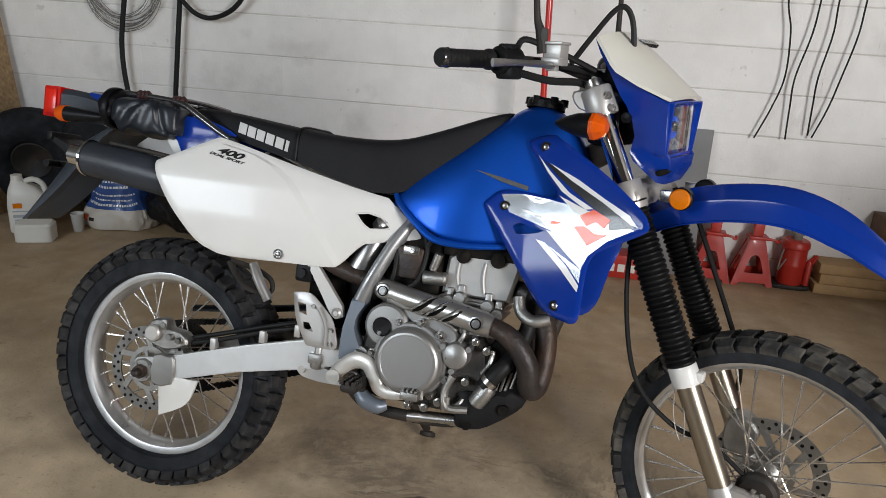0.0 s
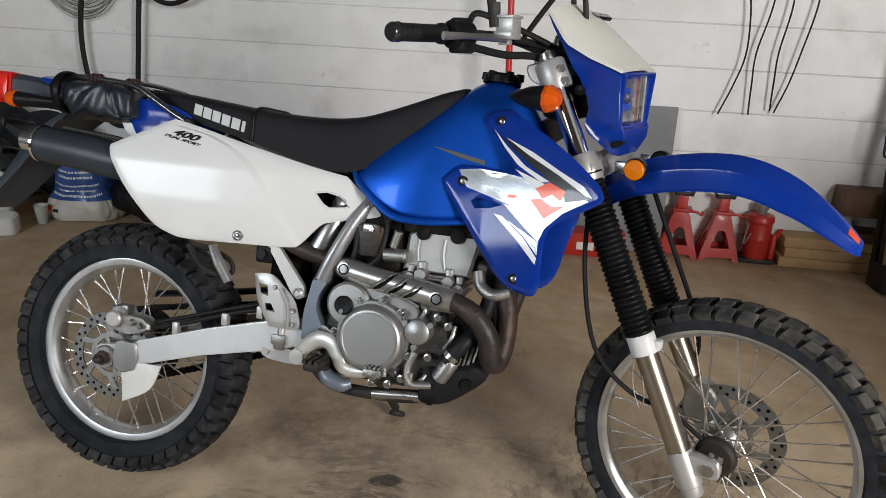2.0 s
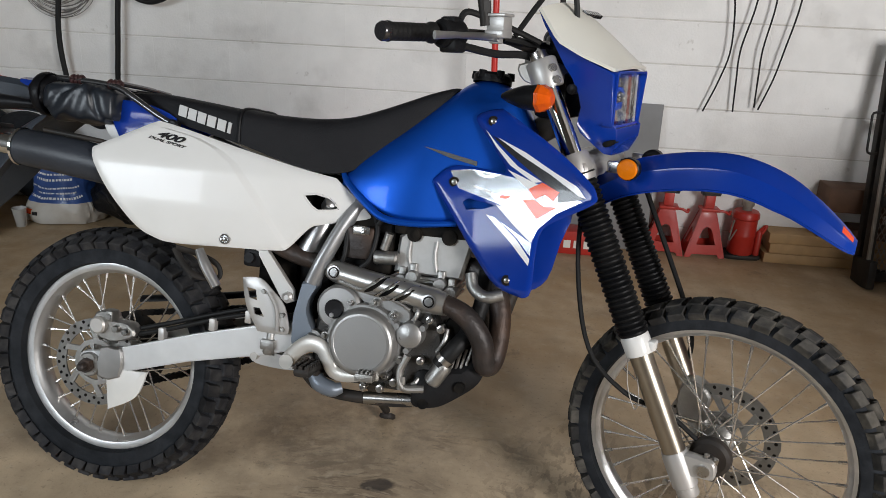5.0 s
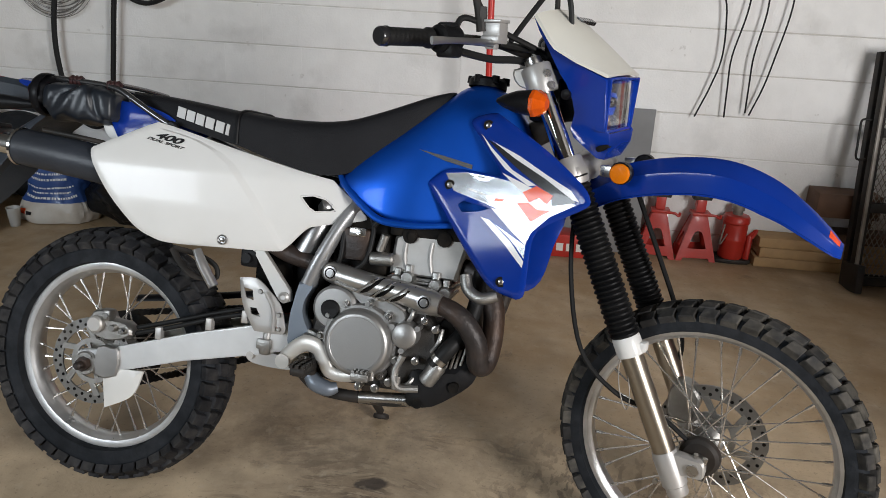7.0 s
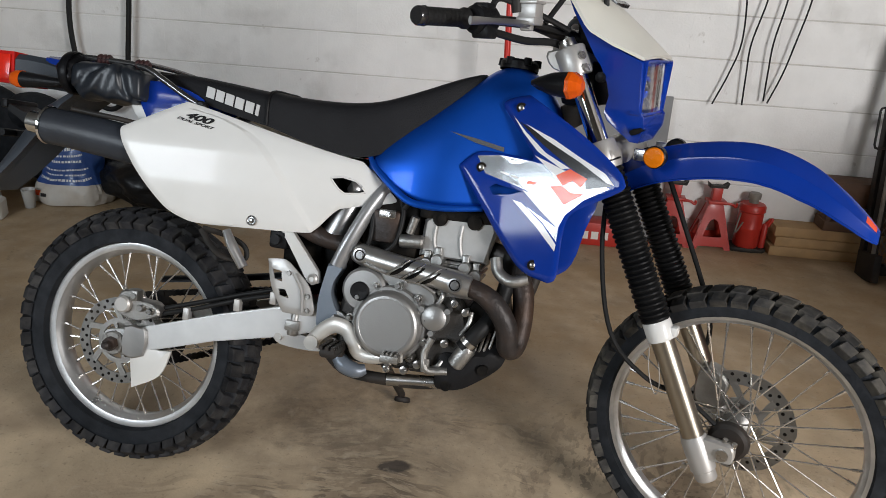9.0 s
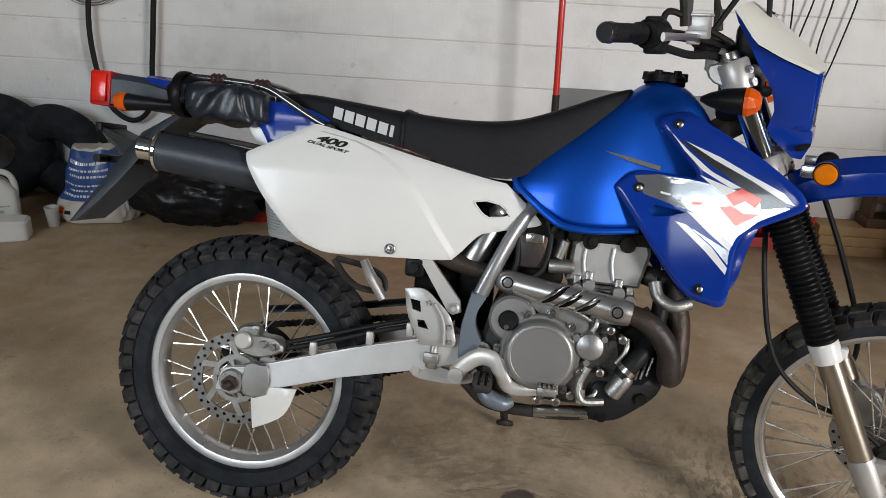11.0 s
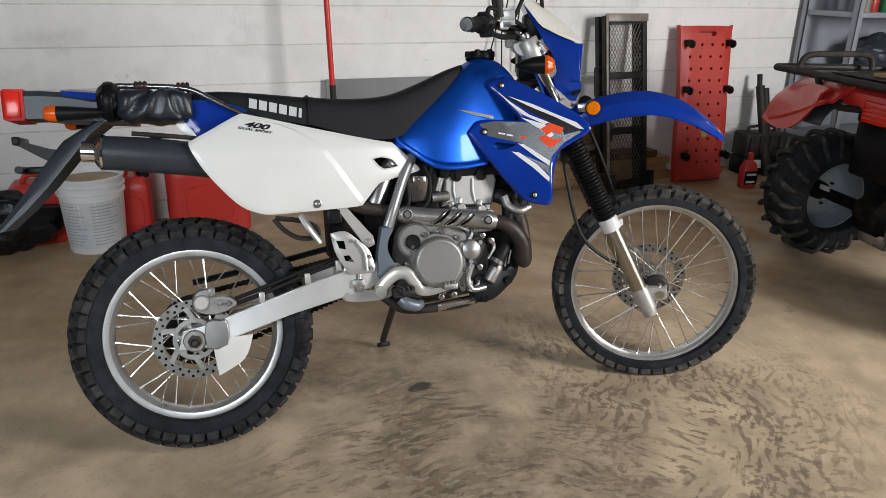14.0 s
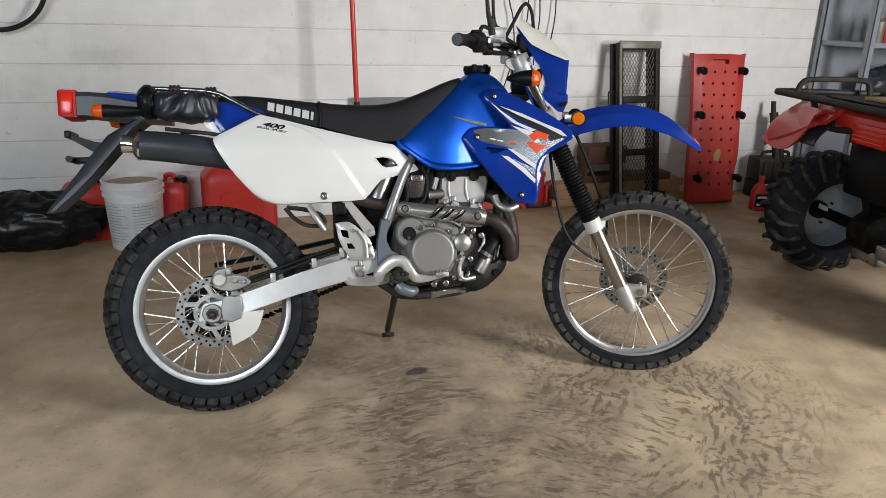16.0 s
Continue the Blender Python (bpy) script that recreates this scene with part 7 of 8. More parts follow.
# chipboard sheet at the corner
b = bmesh.new()
box(b, (-0.012, -0.9, 0.0), (0.012, 0.0, 2.3), 0.002, Matrix.Translation((-2.06, 2.22, 0.0)) @ Matrix.Rotation(radians(-6), 4, "Y"))
solo("chipboard_sheet", b, OSB, "chipboard sheet leaning on the side wall", "board")

# spare tyre
b = bmesh.new()
prof = [(0.19 + 0.11 * math.cos(a) * 0.9, 0.10 * math.sin(a)) for a in (2 * math.pi * i / 14 for i in range(14))]
torus_lathe(b, prof, (0, 0, 0), (0, 1, 0), 40)
spare = solo("spare_tyre", b, RUBBER, "dusty black tyre leaning on the wall", "tyre", m=Matrix.Translation((-1.93, 2.06, 0.30)) @ Matrix.Rotation(radians(12), 4, "X") @ Matrix.Rotation(radians(24), 4, "Z"))
b = bmesh.new()
lathe(b, [(0.10, -0.03), (0.12, -0.05), (0.10, -0.055), (0.03, -0.02), (0.0, -0.02)], (0, 0, 0), (0, 1, 0), 28, cap=False)
lathe(b, [(0.11, 0.0), (0.11, 0.02)], (0, 0, 0), (0, 1, 0), 28)
part("rim", b, BLACK_STEEL, spare, "black steel rim")

b = bmesh.new()
prof = [(0.18 + 0.10 * math.cos(a) * 0.9, 0.085 * math.sin(a)) for a in (2 * math.pi * i / 14 for i in range(14))]
torus_lathe(b, prof, (0, 0, 0), (0, 1, 0), 40)
solo("old_tyre", b, RUBBER, "dusty old tyre leaning behind the sack", "tyre", m=Matrix.Translation((-1.60, 2.13, 0.268)) @ Matrix.Rotation(radians(14), 4, "X") @ Matrix.Rotation(radians(-8), 4, "Z"))

# red tool box by the wall
b = bmesh.new()
box(b, (0, 0, 0), (0.34, 0.13, 0.12), 0.006)
redbox = solo("red_case", b, RED_STEEL, "small red case with white letters on the floor", "case", m=Matrix.Translation((1.16, 2.02, 0)))
for i in range(4):
    b = bmesh.new()
    box(b, (0.10 + i * 0.05, -0.002, 0.035), (0.135 + i * 0.05, 0.004, 0.075))
    part("letter_bar", b, JUG_WHITE, redbox)

# oil jug
JUG = Matrix.Translation((-1.72, 1.72, 0)) @ Matrix.Rotation(radians(28), 4, "Z")
jug = thing("oil_jug", "dirty white plastic oil jug with a worn label", "jug", m=JUG)
b = bmesh.new()
rows = []
for z, w, d, x in ((0, 0.085, 0.055, 0), (0.008, 0.095, 0.062, 0), (0.15, 0.095, 0.062, 0), (0.19, 0.09, 0.06, 0.0), (0.235, 0.066, 0.05, -0.015), (0.262, 0.035, 0.03, -0.035), (0.275, 0.026, 0.026, -0.04)):
    rows.append([(x + w * math.copysign(abs(math.cos(a)) ** 0.45, math.cos(a)), d * math.copysign(abs(math.sin(a)) ** 0.45, math.sin(a)), z) for a in (2 * math.pi * i / 20 for i in range(20))])
skin(b, rows)
part("bottle", b, JUG_WHITE, jug)
b = bmesh.new()
tube(b, [(-0.02, 0, 0.258), (0.03, 0, 0.275), (0.07, 0, 0.255), (0.085, 0, 0.21), (0.085, 0, 0.16)], 0.014, 10)
part("handle", b, JUG_WHITE, jug)
b = bmesh.new()
lathe(b, [(0.027, 0.272), (0.027, 0.30), (0.022, 0.302)], (-0.04, 0, 0), (0, 0, 1), 20)
part("cap", b, JUG_WHITE, jug)
b = bmesh.new()
box(b, (-0.065, -0.0665, 0.09), (0.03, -0.062, 0.105))
box(b, (-0.065, -0.0665, 0.12), (0.06, -0.062, 0.125))
for i in range(3):
    box(b, (-0.06, -0.0665, 0.05 + i * 0.012), (0.02, -0.062, 0.055 + i * 0.012))
part("label_bar", b, INK, jug)
b = bmesh.new()
box(b, (-0.06, -0.0668, 0.14), (-0.02, -0.062, 0.165))
part("label_patch", b, AMBER, jug)
b = bmesh.new()
rows = []
for z, w, d in ((0, 0.085, 0.055), (0.006, 0.09, 0.06), (0.085, 0.09, 0.06), (0.095, 0.08, 0.05)):
    rows.append([(w * math.copysign(abs(math.cos(a)) ** 0.4, math.cos(a)), d * math.copysign(abs(math.sin(a)) ** 0.4, math.sin(a)), z) for a in (2 * math.pi * i / 20 for i in range(20))])
skin(b, rows)
solo("white_tub", b, JUG_WHITE, "low white plastic tub on the floor", "tub", m=Matrix.Translation((-1.60, 1.60, 0)) @ Matrix.Rotation(radians(20), 4, "Z"))

# cup
b = bmesh.new()
lathe(b, [(0.0, 0.003), (0.022, 0.003), (0.024, 0.0), (0.033, 0.093), (0.035, 0.095), (0.034, 0.098), (0.031, 0.093), (0.022, 0.006), (0.0, 0.006)], (0, 0, 0), (0, 0, 1), 28, cap=False)
solo("plastic_cup", b, CLEAR_CUP, "cloudy plastic cup on the floor", "cup", m=Matrix.Translation((-1.50, 1.79, 0)))

# bag of absorbent
BAG = Matrix.Translation((-1.36, 1.98, 0.0)) @ Matrix.Rotation(radians(6), 4, "Z")
sack = thing("paper_sack", "slumped white and blue printed sack", "sack", m=BAG)
def sack_point(a, t, grow):
    w = (0.205 - 0.085 * t ** 1.7) * (0.80 + 0.2 * math.sin(math.pi * min(1, t * 1.8 + 0.25)))
    c, d = math.cos(a), math.sin(a)
    n = noise.noise(Vector((c * 2, d * 2, t * 4)))
    fold = noise.noise(Vector((c * 4.2 + 5, d * 4.2, t * 9))) * (1.0 - 0.5 * t) + 0.6 * noise.noise(Vector((c * 11, d * 11 + 2, t * 16)))
    r = w * (1 + 0.10 * n + 0.055 * fold) + grow
    return (r * math.copysign(abs(c) ** 0.8, c), 0.72 * r * math.copysign(abs(d) ** 0.8, d), max(0.001, 0.005 + 0.36 * t + 0.02 * n * t))


def sack_skin(k0, k1, grow):
    bb = bmesh.new()
    skin(bb, [[sack_point(2 * math.pi * i / 72, k0 + (k1 - k0) * j / 26, grow) for i in range(72)] for j in range(27)])
    return bb


part("sack_body", sack_skin(0, 1, 0), BAG_WHITE, sack)
b = sack_skin(0.30, 0.97, 0.0022)
part("blue_print", b, BAG_BLUE, sack, "blue printed band")
words = random.Random(12)
for t, high, a0, a1 in ((0.80, 0.052, -2.3, -0.95), (0.69, 0.030, -2.25, -0.9), (0.61, 0.030, -2.1, -1.0), (0.50, 0.022, -2.35, -0.8), (0.43, 0.022, -2.2, -0.9), (0.36, 0.030, -2.4, -0.75)):
    b = bmesh.new()
    a = a0
    while a < a1:
        wide = words.uniform(0.03, 0.085)
        sag = 0.05 * (a + 1.6) ** 2
        rows = [[sack_point(a + wide * i / 2, t + sag + high * j, 0.0042) for i in range(3)] for j in (-0.5, 0.5)]
        skin(b, rows, closed=False)
        a += wide + words.uniform(0.018, 0.035)
    part("print_bar", b, DECAL_WHITE, sack)
for name, mat, a0, a1, t0, t1 in (("red_mark", DECAL_RED, -2.35, -2.10, 0.13, 0.20), ("black_mark", DECAL_BLACK, -2.06, -1.90, 0.12, 0.17)):
    b = bmesh.new()
    skin(b, [[sack_point(a0 + (a1 - a0) * i / 4, t0 + (t1 - t0) * j / 3, 0.003) for i in range(5)] for j in range(4)], closed=False)
    part(name, b, mat, sack)

# white bucket
BUCKET = Matrix.Translation((-0.345, 1.925, 0))
bucket = thing("plastic_bucket", "dirty white plastic pail with a faded label", "bucket", m=BUCKET)
b = bmesh.new()
prof = [(0.0, 0.006), (0.125, 0.006), (0.128, 0.0), (0.131, 0.004), (0.147, 0.285), (0.156, 0.287), (0.156, 0.297), (0.148, 0.30), (0.149, 0.318), (0.158, 0.32), (0.158, 0.330), (0.150, 0.333), (0.151, 0.355), (0.157, 0.358), (0.157, 0.372), (0.150, 0.374), (0.147, 0.36), (0.128, 0.01), (0.0, 0.01)]
lathe(b, prof, (0, 0, 0), (0, 0, 1), 48, cap=False)
part("pail", b, BUCKET_WHITE, bucket)
b = bmesh.new()
def arc_label(bm, r, a0, a1, z0, z1, proud):
    n = 14
    loops = []
    for z in (z0, z1):
        rr = r + z * 0.056 + proud
        loops.append([((rr) * math.cos(a0 + (a1 - a0) * i / n), rr * math.sin(a0 + (a1 - a0) * i / n), z) for i in range(n + 1)])
    skin(bm, loops, closed=False)


arc_label(b, 0.1302, -2.9, -0.5, 0.03, 0.265, 0.0012)
part("label", b, LABEL_GREY, bucket, "faded grey label")
for i in range(13):
    for a0, a1 in ((-2.6, -1.75), (-1.6, -0.7)):
        b = bmesh.new()
        e = a0 + (a1 - a0) * random.uniform(0.55, 1.0)
        arc_label(b, 0.1302, a0, e, 0.05 + i * 0.016, 0.055 + i * 0.016, 0.0022)
        part("label_bar", b, INK, bucket)
b = bmesh.new()
lathe(b, [(0.1455, 0.345), (0.10, 0.352), (0.0, 0.356)], (0, 0, 0), (0, 0, 1), 40, cap=False)
part("contents", b, GRIME, bucket, "brown dried residue")

# fuel cans
def fuel_can(x, y, turn, w, d, h, label):
    m = Matrix.Translation((x, y, 0)) @ Matrix.Rotation(radians(turn), 4, "Z")
    can = thing("fuel_can", label, "fuel can", "fuel cans by the wall", m)
    b = bmesh.new()
    rows = []
    for z, k in ((0, 0.94), (0.01, 1.0), (h * 0.72, 1.0), (h * 0.80, 0.985), (h * 0.9, 0.80), (h * 0.93, 0.72)):
        rows.append([(k * w * math.copysign(abs(math.cos(a)) ** 0.35, math.cos(a)), k * d * math.copysign(abs(math.sin(a)) ** 0.35, math.sin(a)), z) for a in (2 * math.pi * i / 28 for i in range(28))])
    skin(b, rows)
    part("tank", b, RED_POLY, can)
    b = bmesh.new()
    tube(b, [(-w * 0.5, 0, h * 0.90), (-w * 0.3, 0, h * 1.02), (w * 0.15, 0, h * 1.02), (w * 0.35, 0, h * 0.90)], 0.014, 10)
    part("handle", b, RED_POLY, can)
    b = bmesh.new()
    lathe(b, [(0.03, h * 0.90), (0.032, h * 0.92), (0.032, h * 0.99), (0.028, h)], (w * 0.62, 0, 0), (0, 0, 1), 20)
    part("cap", b, BLACK_PLASTIC, can, "black screw cap")
    b = bmesh.new()
    slab(b, round_outline([(-w * 0.5, h * 0.2), (w * 0.5, h * 0.2), (w * 0.5, h * 0.6), (-w * 0.5, h * 0.6)], 2), d * 0.99, d * 1.02, 0.003)
    part("raised_panel", b, RED_POLY, can)


fuel_can(0.205, 2.04, 2, 0.205, 0.125, 0.43, "large red plastic fuel can")
fuel_can(-0.155, 2.10, -8, 0.082, 0.09, 0.33, "small red plastic fuel can")
fuel_can(-0.60, 2.12, 10, 0.13, 0.10, 0.33, "small red plastic fuel can behind the pail")

# black rubbish bag
b = bmesh.new()
bmesh.ops.create_icosphere(b, subdivisions=5, radius=1.0)
for v in b.verts:
    p = v.co.copy()
    n = noise.fractal(p * 2.2, 1.0, 2.2, 4) * 0.16 + noise.turbulence(p * 5, 3, True) * 0.05
    fold = 0.05 * math.sin(9 * math.atan2(p.y, p.x) + 4 * p.z)
    k = 1 + n + fold * (0.4 + 0.6 * abs(p.z))
    v.co = (p.x * 0.36 * k, p.y * 0.17 * k, max(0.0, 0.14 + p.z * 0.155 * k))
solo("rubbish_bag", b, TRASH, "crumpled shiny black rubbish bag on the floor", "bag", m=Matrix.Translation((-0.87, 2.01, 0)) @ Matrix.Rotation(radians(-6), 4, "Z"), smooth=60)

# sockets case, red bottle and tube beyond the creeper
b = bmesh.new()
box(b, (0, 0, 0), (0.36, 0.16, 0.13), 0.012)
case_ob = solo("tool_case", b, BLACK_PLASTIC, "black plastic tool case on the floor", "case", m=Matrix.Translation((3.88, 2.02, 0)) @ Matrix.Rotation(radians(-8), 4, "Z"))
b = bmesh.new()
box(b, (0.02, -0.01, 0.05), (0.15, 0.02, 0.11), 0.002)
part("label", b, JUG_WHITE, case_ob, "pale label")
b = bmesh.new()
box(b, (0, 0, 0.132), (0.34, 0.16, 0.30), 0.015)
for i in range(4):
    box(b, (0.03 + i * 0.08, -0.014, 0.15), (0.07 + i * 0.08, 0.02, 0.28), 0.006)
tube(b, [(0.06, 0.08, 0.29), (0.08, 0.08, 0.335), (0.26, 0.08, 0.335), (0.28, 0.08, 0.29)], 0.012, 8)
solo("battery_charger", b, BLACK_STEEL, "black charger box with a handle on the case", "charger", m=Matrix.Translation((3.88, 2.02, 0)) @ Matrix.Rotation(radians(-8), 4, "Z"))
b = bmesh.new()
rows = []
for z, w, d in ((0, 0.05, 0.035), (0.006, 0.055, 0.04), (0.13, 0.055, 0.04), (0.17, 0.04, 0.03), (0.19, 0.018, 0.018)):
    rows.append([(w * math.copysign(abs(math.cos(a)) ** 0.5, math.cos(a)), d * math.copysign(abs(math.sin(a)) ** 0.5, math.sin(a)), z) for a in (2 * math.pi * i / 20 for i in range(20))])
skin(b, rows)
bottle = solo("oil_bottle", b, RED_POLY, "red plastic oil bottle on the floor", "bottle", m=Matrix.Translation((3.68, 1.76, 0)) @ Matrix.Rotation(radians(-12), 4, "Z"))
b = bmesh.new()
lathe(b, [(0.019, 0.188), (0.019, 0.235), (0.012, 0.24)], (0, 0, 0), (0, 0, 1), 18)
part("cap", b, RED_STEEL, bottle)
b = bmesh.new()
box(b, (-0.045, -0.0425, 0.03), (0.045, -0.038, 0.12))
part("label", b, DARK, bottle, "dark label")
b = bmesh.new()
box(b, (-0.035, -0.0435, 0.04), (0.03, -0.04, 0.055))
box(b, (-0.035, -0.0435, 0.09), (0.035, -0.04, 0.105))
part("label_bar", b, JUG_WHITE, bottle)
b = bmesh.new()
cylinder_between(b, (4.05, 1.95, 0.0), (4.02, 2.12, 0.62), 0.030, 16)
cylinder_between(b, (4.02, 2.12, 0.60), (4.015, 2.135, 0.70), 0.018, 14)
solo("steel_tube", b, BLACK_STEEL, "black steel tube with a thinner end leaning on the wall", "tube", "tubes on the wall")
b = bmesh.new()
cylinder_between(b, (4.10, 1.99, 0.0), (4.08, 2.13, 0.60), 0.028, 16)
solo("steel_tube", b, BLACK_STEEL, "black steel tube leaning on the wall", "tube", "tubes on the wall")

# shelving
shelf = thing("metal_shelf", "grey angle-steel shelving with bottles and boxes", "shelf", m=Matrix.Translation((4.40, 1.76, 0)))
for x in (0.0, 1.5):
    for y in (0.0, 0.42):
        b = bmesh.new()
        box(b, (x, y, 0), (x + 0.045, y + 0.004, 1.95))
        box(b, (x, y, 0), (x + 0.004, y + 0.045, 1.95))
        part("post", b, GREY_STEEL, shelf)
for z in (0.25, 0.72, 1.10, 1.60):
    b = bmesh.new()
    box(b, (0.004, 0.006, z), (1.5, 0.42, z + 0.035), 0.003)
    part("shelf_board", b, GREY_STEEL, shelf)
b = bmesh.new()
tube(b, [(0.02, 0.43, 1.95), (1.5, 0.43, 1.2)], 0.012, 6, 1, 0.3)
box(b, (0.0, 0.425, 0.2), (1.5, 0.43, 1.95))
part("back_panel", b, GREY_STEEL, shelf)
for i, (x, z, r, h, mat, label) in enumerate(((4.36, 1.135, 0.035, 0.19, WORN_STEEL, "grey spray can on the shelf"), (4.45, 1.135, 0.035, 0.20, RED_STEEL, "red spray can on the shelf"), (4.55, 1.135, 0.04, 0.22, material("green_can", (0.02, 0.16, 0.06), 0.4), "green can on the shelf"), (4.66, 1.135, 0.045, 0.24, material("yellow_bottle", (0.5, 0.42, 0.03), 0.4), "yellow bottle on the shelf"), (4.77, 1.135, 0.05, 0.26, BLACK_PLASTIC, "black bottle on the shelf"), (4.90, 1.135, 0.05, 0.22, JUG_WHITE, "white bottle on the shelf"))):
    b = bmesh.new()
    lathe(b, [(r * 0.95, 0), (r, 0.004), (r, h * 0.72), (r * 0.6, h * 0.82), (r * 0.36, h * 0.84), (r * 0.36, h), (r * 0.2, h * 1.005)], (x + 0.14, 1.80 + 0.02 * (i % 2), z + 0.0005), (0, 0, 1), 18)
    solo("bottle", b, mat, label, "bottle", "bottles on the shelf")
b = bmesh.new()
bmesh.ops.create_icosphere(b, subdivisions=4, radius=1.0)
for v in b.verts:
    k = 1 + 0.18 * noise.fractal(v.co * 2, 1, 2, 3)
    v.co = (v.co.x * 0.24 * k, v.co.y * 0.15 * k, max(0, 0.10 + v.co.z * 0.13 * k))
solo("folded_cloth", b, GREY_PLASTIC, "dark crumpled cloth lying on the shelf", "cloth", m=Matrix.Translation((4.86, 1.93, 0.756)))

# ---- quad bike ----
# local: x ahead, y to its left; origin under the left rear wheel
ATV = Matrix.Translation((3.142, 0.714, 0)) @ Matrix.Rotation(radians(-12), 4, "Z")
atv = thing("quad_bike", "red quad bike with knobbly tyres and black racks", "quad bike", m=ATV)
TYRE_R, TYRE_HALF, TYRE_H = 0.318, 0.125, 0.137


def atv_lug(s):
    bb = bmesh.new()
    pts = []
    for k in range(6):
        u = 0.05 + 0.95 * k / 5
        a = 0.20 * u * u
        r = TYRE_R - 0.012 - (0.0 if u < 0.75 else (u - 0.75) * 0.36)
        pts.append((r * math.cos(a), s * TYRE_HALF * min(1.02, u * 1.02), r * math.sin(a)))
    tube(bb, pts, [0.014, 0.015, 0.015, 0.0145, 0.014, 0.011], 6, 2, 0.9)
    return finish("lug", bb, DUSTY_TREAD)


lug_meshes = {1: atv_lug(1), -1: atv_lug(-1)}


def atv_wheel(x, y, inner):
    """inner: the side (1 or -1 along y) on which the rim's deep dish opens to the axle."""
    bb = bmesh.new()
    prof = []
    for i in range(17):
        a = math.pi * (i / 16 - 0.5)
        prof.append((TYRE_R - TYRE_H + (TYRE_H - 0.02) * max(0, math.cos(a)) ** 0.45, TYRE_HALF * math.sin(a)))
    prof = [(TYRE_R - TYRE_H - 0.01, -TYRE_HALF * 0.7)] + prof + [(TYRE_R - TYRE_H - 0.01, TYRE_HALF * 0.7)]
    torus_lathe(bb, prof, (0, 0, 0), (0, 1, 0), 48)
    w = part("wheel", bb, RUBBER, atv, "wheel with a lugged balloon tyre", Matrix.Translation((x, y, 0.305)))
    for i in range(20):
        for s in (1, -1):
            ob = new("lug", lug_meshes[s])
            ob.parent = w
            ob.matrix_basis = Matrix.Rotation(2 * math.pi * (i + (0.5 if s > 0 else 0)) / 20, 4, "Y")
    bb = bmesh.new()
    k = inner
    lathe(bb, [(0.174, 0.090 * k), (0.181, 0.097 * k), (0.187, 0.094 * k), (0.181, 0.086 * k), (0.167, 0.070 * k), (0.162, -0.02 * k), (0.143, -0.045 * k), (0.060, -0.055 * k), (0.0, -0.055 * k)], (0, 0, 0), (0, 1, 0), 40, cap=False)
    lathe(bb, [(0.162, -0.04 * k), (0.167, -0.075 * k), (0.187, -0.094 * k), (0.178, -0.098 * k), (0.157, -0.07 * k)], (0, 0, 0), (0, 1, 0), 40, cap=False)
    part("rim", bb, WHEEL_GREY, w, "blue-grey dished steel rim")
    bb = bmesh.new()
    lathe(bb, [(0.048, -0.05 * k), (0.046, -0.02 * k), (0.034, 0.0), (0.028, 0.02 * k)], (0, 0, 0), (0, 1, 0), 20)
    for q in range(4):
        a = q * math.pi / 2 + 0.4
        lathe(bb, [(0.007, -0.05 * k), (0.007, -0.035 * k)], (0.080 * math.cos(a), 0, 0.080 * math.sin(a)), (0, 1, 0), 6)
    part("hub", bb, DARK, w)


for x, y, inner in ((0, 0, -1), (0, -1.10, 1), (1.18, 0.0, -1), (1.18, -1.10, 1)):
    atv_wheel(x, y, inner)
b = bmesh.new()
lathe(b, [(0.028, -0.01), (0.028, -0.26), (0.055, -0.28), (0.10, -0.34), (0.10, -0.46), (0.055, -0.52), (0.028, -0.54), (0.028, -1.09)], (0, 0, 0.305), (0, 1, 0), 20)
box(b, (0.0, -0.50, 0.26), (1.15, -0.32, 0.42), 0.02)
part("axle", b, DARK, atv)
b = bmesh.new()
box(b, (-0.05, -0.52, 0.17), (0.05, -0.34, 0.235), 0.012)
box(b, (-0.07, -0.62, 0.22), (0.02, -0.52, 0.29), 0.010)
part("skid_plate", b, ALU, atv)
b = bmesh.new()
box(b, (-0.034, -0.075, 0.325), (-0.026, -0.005, 0.350), 0.002)
part("tag", b, JUG_WHITE, atv)
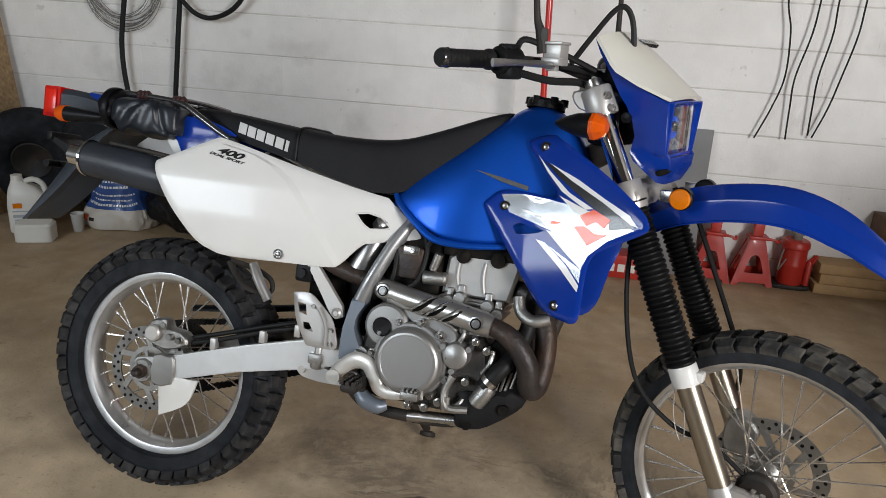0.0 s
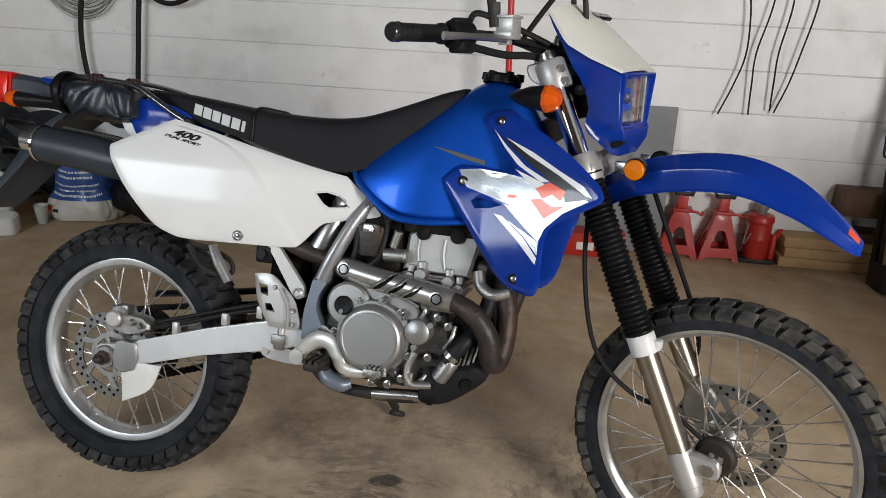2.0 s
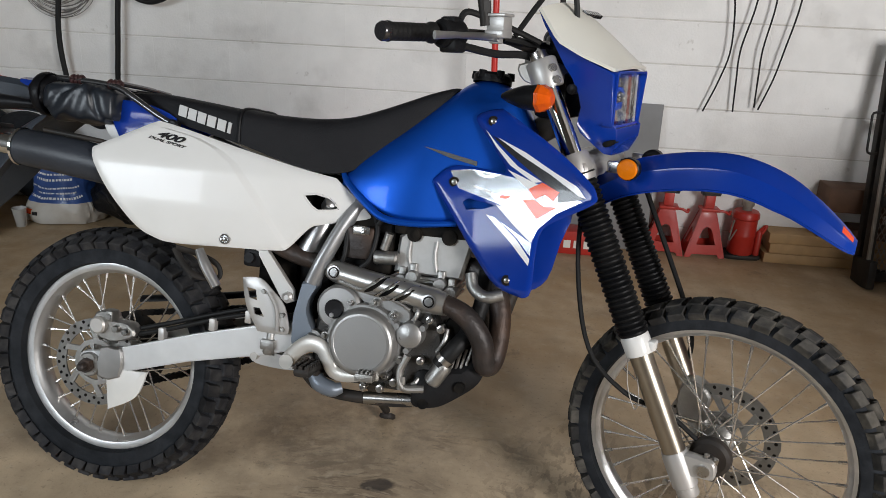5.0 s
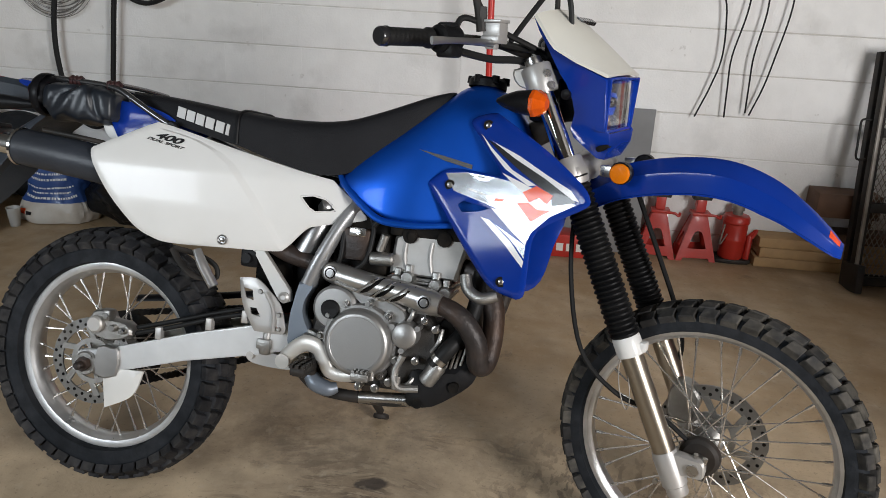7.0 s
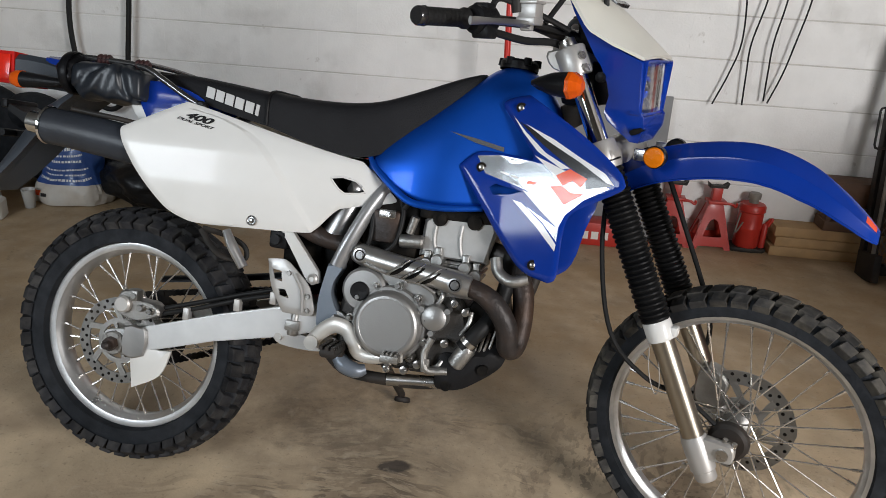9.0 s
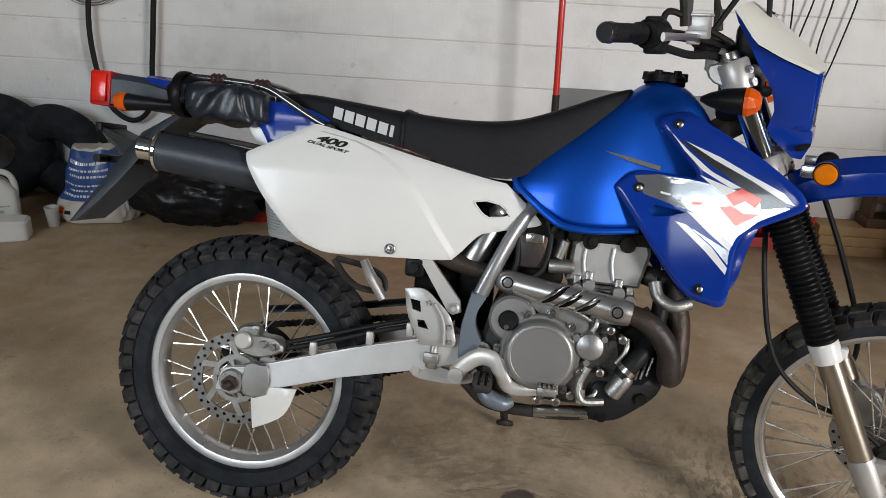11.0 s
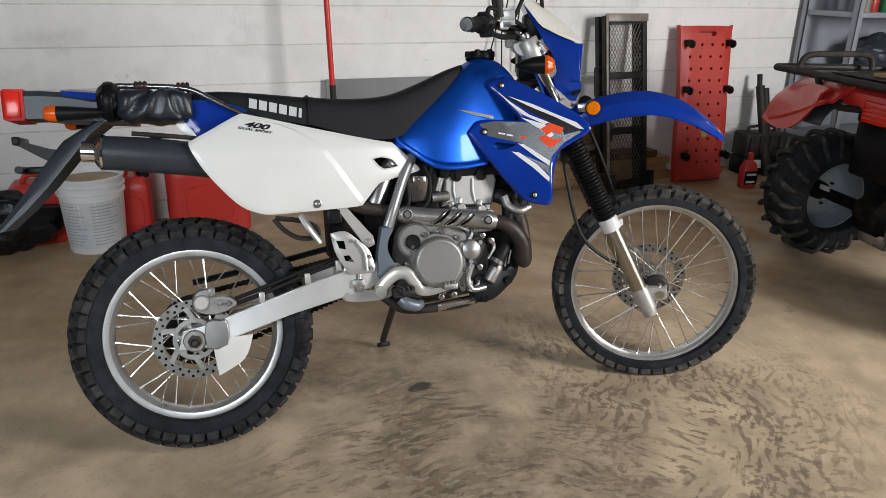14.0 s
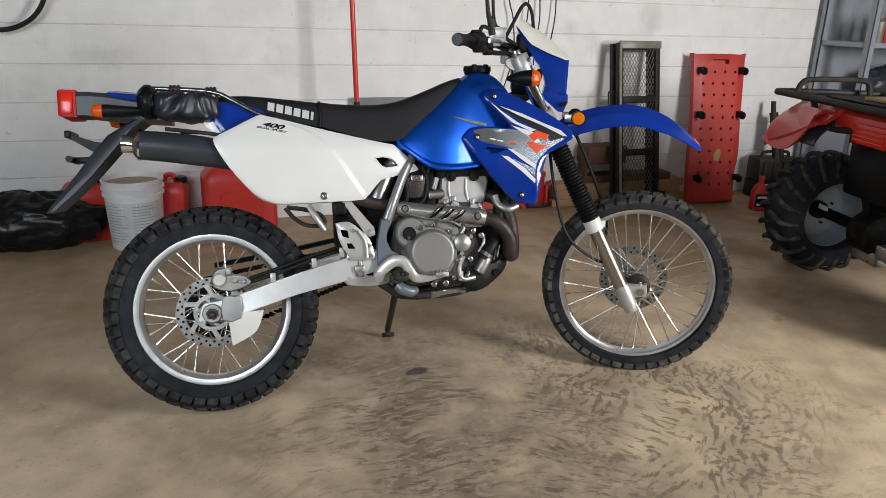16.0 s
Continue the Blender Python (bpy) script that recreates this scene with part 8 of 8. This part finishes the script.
for y0, s in ((0.0, 1), (-1.10, -1)):
    b = bmesh.new()
    rows = []
    line = curve_points([(-0.325, 0.665, 0), (-0.31, 0.76, 0), (-0.25, 0.825, 0), (-0.16, 0.872, 0), (0.0, 0.888, 0), (0.18, 0.86, 0), (0.34, 0.74, 0), (0.42, 0.60, 0)], 4)
    for q in line:
        x, z = q.x, q.y
        z1, z2 = (max(z, 0.80), max(z, 0.73)) if x < 0 else (z, z)
        rows.append([(x, y0 - s * 0.28, z1 + 0.020), (x, y0 - s * 0.12, z2 + 0.020), (x, y0 + s * 0.07, z + 0.012), (x + 0.01, y0 + s * 0.145, z - 0.02), (x + 0.014, y0 + s * 0.14, z - 0.032), (x + 0.012, y0 + s * 0.065, z - 0.002), (x + 0.012, y0 - s * 0.12, z2 + 0.006), (x + 0.012, y0 - s * 0.28, z1 + 0.006)])
    skin(b, rows)
    part("rear_fender", b, ATV_RED, atv, "red plastic rear fender", smooth=50)
    b = bmesh.new()
    rows = []
    for k in range(11):
        u = k / 10
        y, up, low = y0 + s * (0.155 - 0.38 * u), 0.705 + 0.165 * math.sin(math.pi / 2 * min(1, u * 1.35)), 0.668 - 0.028 * math.sin(math.pi * min(1.0, u / 0.7)) + 0.12 * max(0.0, (u - 0.65) / 0.35) ** 1.3
        rows.append([(-0.255, y, up), (-0.305, y, (up + low) / 2 + 0.015), (-0.325, y, low), (-0.312, y, low), (-0.290, y, (up + low) / 2 + 0.010), (-0.240, y, up - 0.01)])
    skin(b, rows)
    part("fender_skirt", b, ATV_RED, atv, "rounded red fender skirt", smooth=50)
    b = bmesh.new()
    rows = []
    for q in line[3:]:
        rows.append([(q.x + 0.02, y0 - s * 0.25, q.y - 0.03), (q.x + 0.02, y0 + s * 0.06, q.y - 0.035), (q.x + 0.024, y0 + s * 0.06, q.y - 0.045), (q.x + 0.024, y0 - s * 0.25, q.y - 0.04)])
    skin(b, rows)
    part("fender_liner", b, GREY_PLASTIC, atv, "grey inner fender liner")
b = bmesh.new()
rows = []
for x, zt, w in ((-0.20, 0.86, 0.26), (-0.14, 0.895, 0.27), (0.0, 0.91, 0.26), (0.25, 0.90, 0.2)):
    rows.append([(x, -0.41 - w, zt - 0.06), (x, -0.41 - w * 0.9, zt), (x, -0.41 + w * 0.9, zt), (x, -0.41 + w, zt - 0.06)])
skin(b, rows)
part("tail_body", b, ATV_RED, atv, "red tail body")
b = bmesh.new()
rows = []
for x, z, w in ((0.2, 0.90, 0.17), (0.45, 0.86, 0.14), (0.75, 0.82, 0.13), (0.85, 0.74, 0.12)):
    rows.append([(x, -0.41 - w, z - 0.16), (x, -0.41 - w, z - 0.03), (x, -0.41 - w * 0.6, z), (x, -0.41 + w * 0.6, z), (x, -0.41 + w, z - 0.03), (x, -0.41 + w, z - 0.16)])
skin(b, rows)
part("seat", b, SEAT, atv, "black saddle")
b = bmesh.new()
rows = []
for x, z, w in ((0.75, 0.70, 0.16), (0.95, 0.80, 0.26), (1.2, 0.80, 0.46), (1.5, 0.76, 0.46), (1.62, 0.66, 0.40)):
    rows.append([(x, -0.41 - w, z - 0.14), (x, -0.41 - w, z - 0.03), (x, -0.41 - w * 0.6, z), (x, -0.41 + w * 0.6, z), (x, -0.41 + w, z - 0.03), (x, -0.41 + w, z - 0.14)])
skin(b, rows)
part("front_body", b, ATV_RED, atv, "red front body")
b = bmesh.new()
box(b, (-0.10, -0.56, 0.47), (0.20, -0.24, 0.735), 0.02)
box(b, (0.15, -0.62, 0.30), (1.3, -0.2, 0.62), 0.03)
part("underbody", b, BLACK_PLASTIC, atv)
b = bmesh.new()
box(b, (-0.190, -0.66, 0.735), (-0.06, -0.34, 0.848), 0.014)
part("lamp_housing", b, BLACK_PLASTIC, atv)
b = bmesh.new()
box(b, (-0.215, -0.625, 0.745), (-0.185, -0.390, 0.838), 0.010)
lamp = part("tail_light", b, TAIL_LENS, atv, "wide ribbed red tail light")
for i in range(4):
    b = bmesh.new()
    tube(b, [(-0.216, -0.61, 0.763 + i * 0.018), (-0.216, -0.405, 0.763 + i * 0.018)], 0.005, 6, 1)
    part("lens_rib", b, TAIL_LENS, lamp)
b = bmesh.new()
tube(b, [(-0.20, -1.2, 0.90), (-0.22, -0.48, 0.905), (-0.225, 0.17, 0.905), (-0.22, 0.25, 0.905), (-0.17, 0.27, 0.905), (0.0, 0.20, 0.91), (0.30, 0.14, 0.91)], 0.017, 10)
rear_rack = part("rear_rack", b, BLACK_STEEL, atv, "black tube rear rack")
for y in (-1.1, -0.95, -0.8, -0.65, -0.5, -0.35, -0.2, -0.05):
    b = bmesh.new()
    tube(b, [(-0.22, y, 0.908), (0.30, y, 0.908)], 0.011, 8, 1)
    part("rack_bar", b, BLACK_STEEL, rear_rack)
b = bmesh.new()
tube(b, [(0.30, 0.14, 0.91), (0.32, -0.48, 0.91), (0.30, -1.1, 0.91)], 0.015, 10)
part("rack_end", b, BLACK_STEEL, rear_rack)
for y in (-0.02, -1.06):
    d = -0.54 - y
    b = bmesh.new()
    tube(b, [(-0.225, y + 0.1 * d, 0.905), (-0.225, y + 0.22 * d, 0.83), (-0.222, y + 0.42 * d, 0.788), (-0.20, y + 0.62 * d, 0.79), (-0.15, y + 0.75 * d, 0.79)], 0.016, 10)
    part("rack_stay", b, BLACK_STEEL, rear_rack)
    b = bmesh.new()
    tube(b, [(-0.22, y + 0.1, 0.91), (-0.20, y + 0.1, 0.965), (-0.14, y + 0.1, 0.985), (0.10, y + 0.1, 0.985), (0.17, y + 0.1, 0.97), (0.19, y + 0.1, 0.91)], 0.015, 10)
    part("rack_rail", b, BLACK_STEEL, rear_rack)
b = bmesh.new()
box(b, (-0.19, -0.90, 0.921), (0.28, -0.12, 0.928), 0.002)
part("rack_mat", b, BLACK_PLASTIC, atv, "black rack mat")
b = bmesh.new()
tube(b, [(0.80, -0.05, 1.02), (0.86, -0.22, 1.04), (0.90, -0.41, 0.97), (0.86, -0.60, 1.04), (0.80, -0.77, 1.02)], 0.014, 10)
tube(b, [(0.90, -0.41, 0.97), (0.98, -0.41, 0.75)], 0.03, 10, 1)
part("handlebar", b, BLACK_STEEL, atv)
b = bmesh.new()
box(b, (-0.12, -0.62, 0.9295), (0.20, -0.30, 0.944), 0.003)
solo("cardboard_sheet", b, PINE, "folded cardboard on the quad bike's rack", "cardboard", m=ATV)
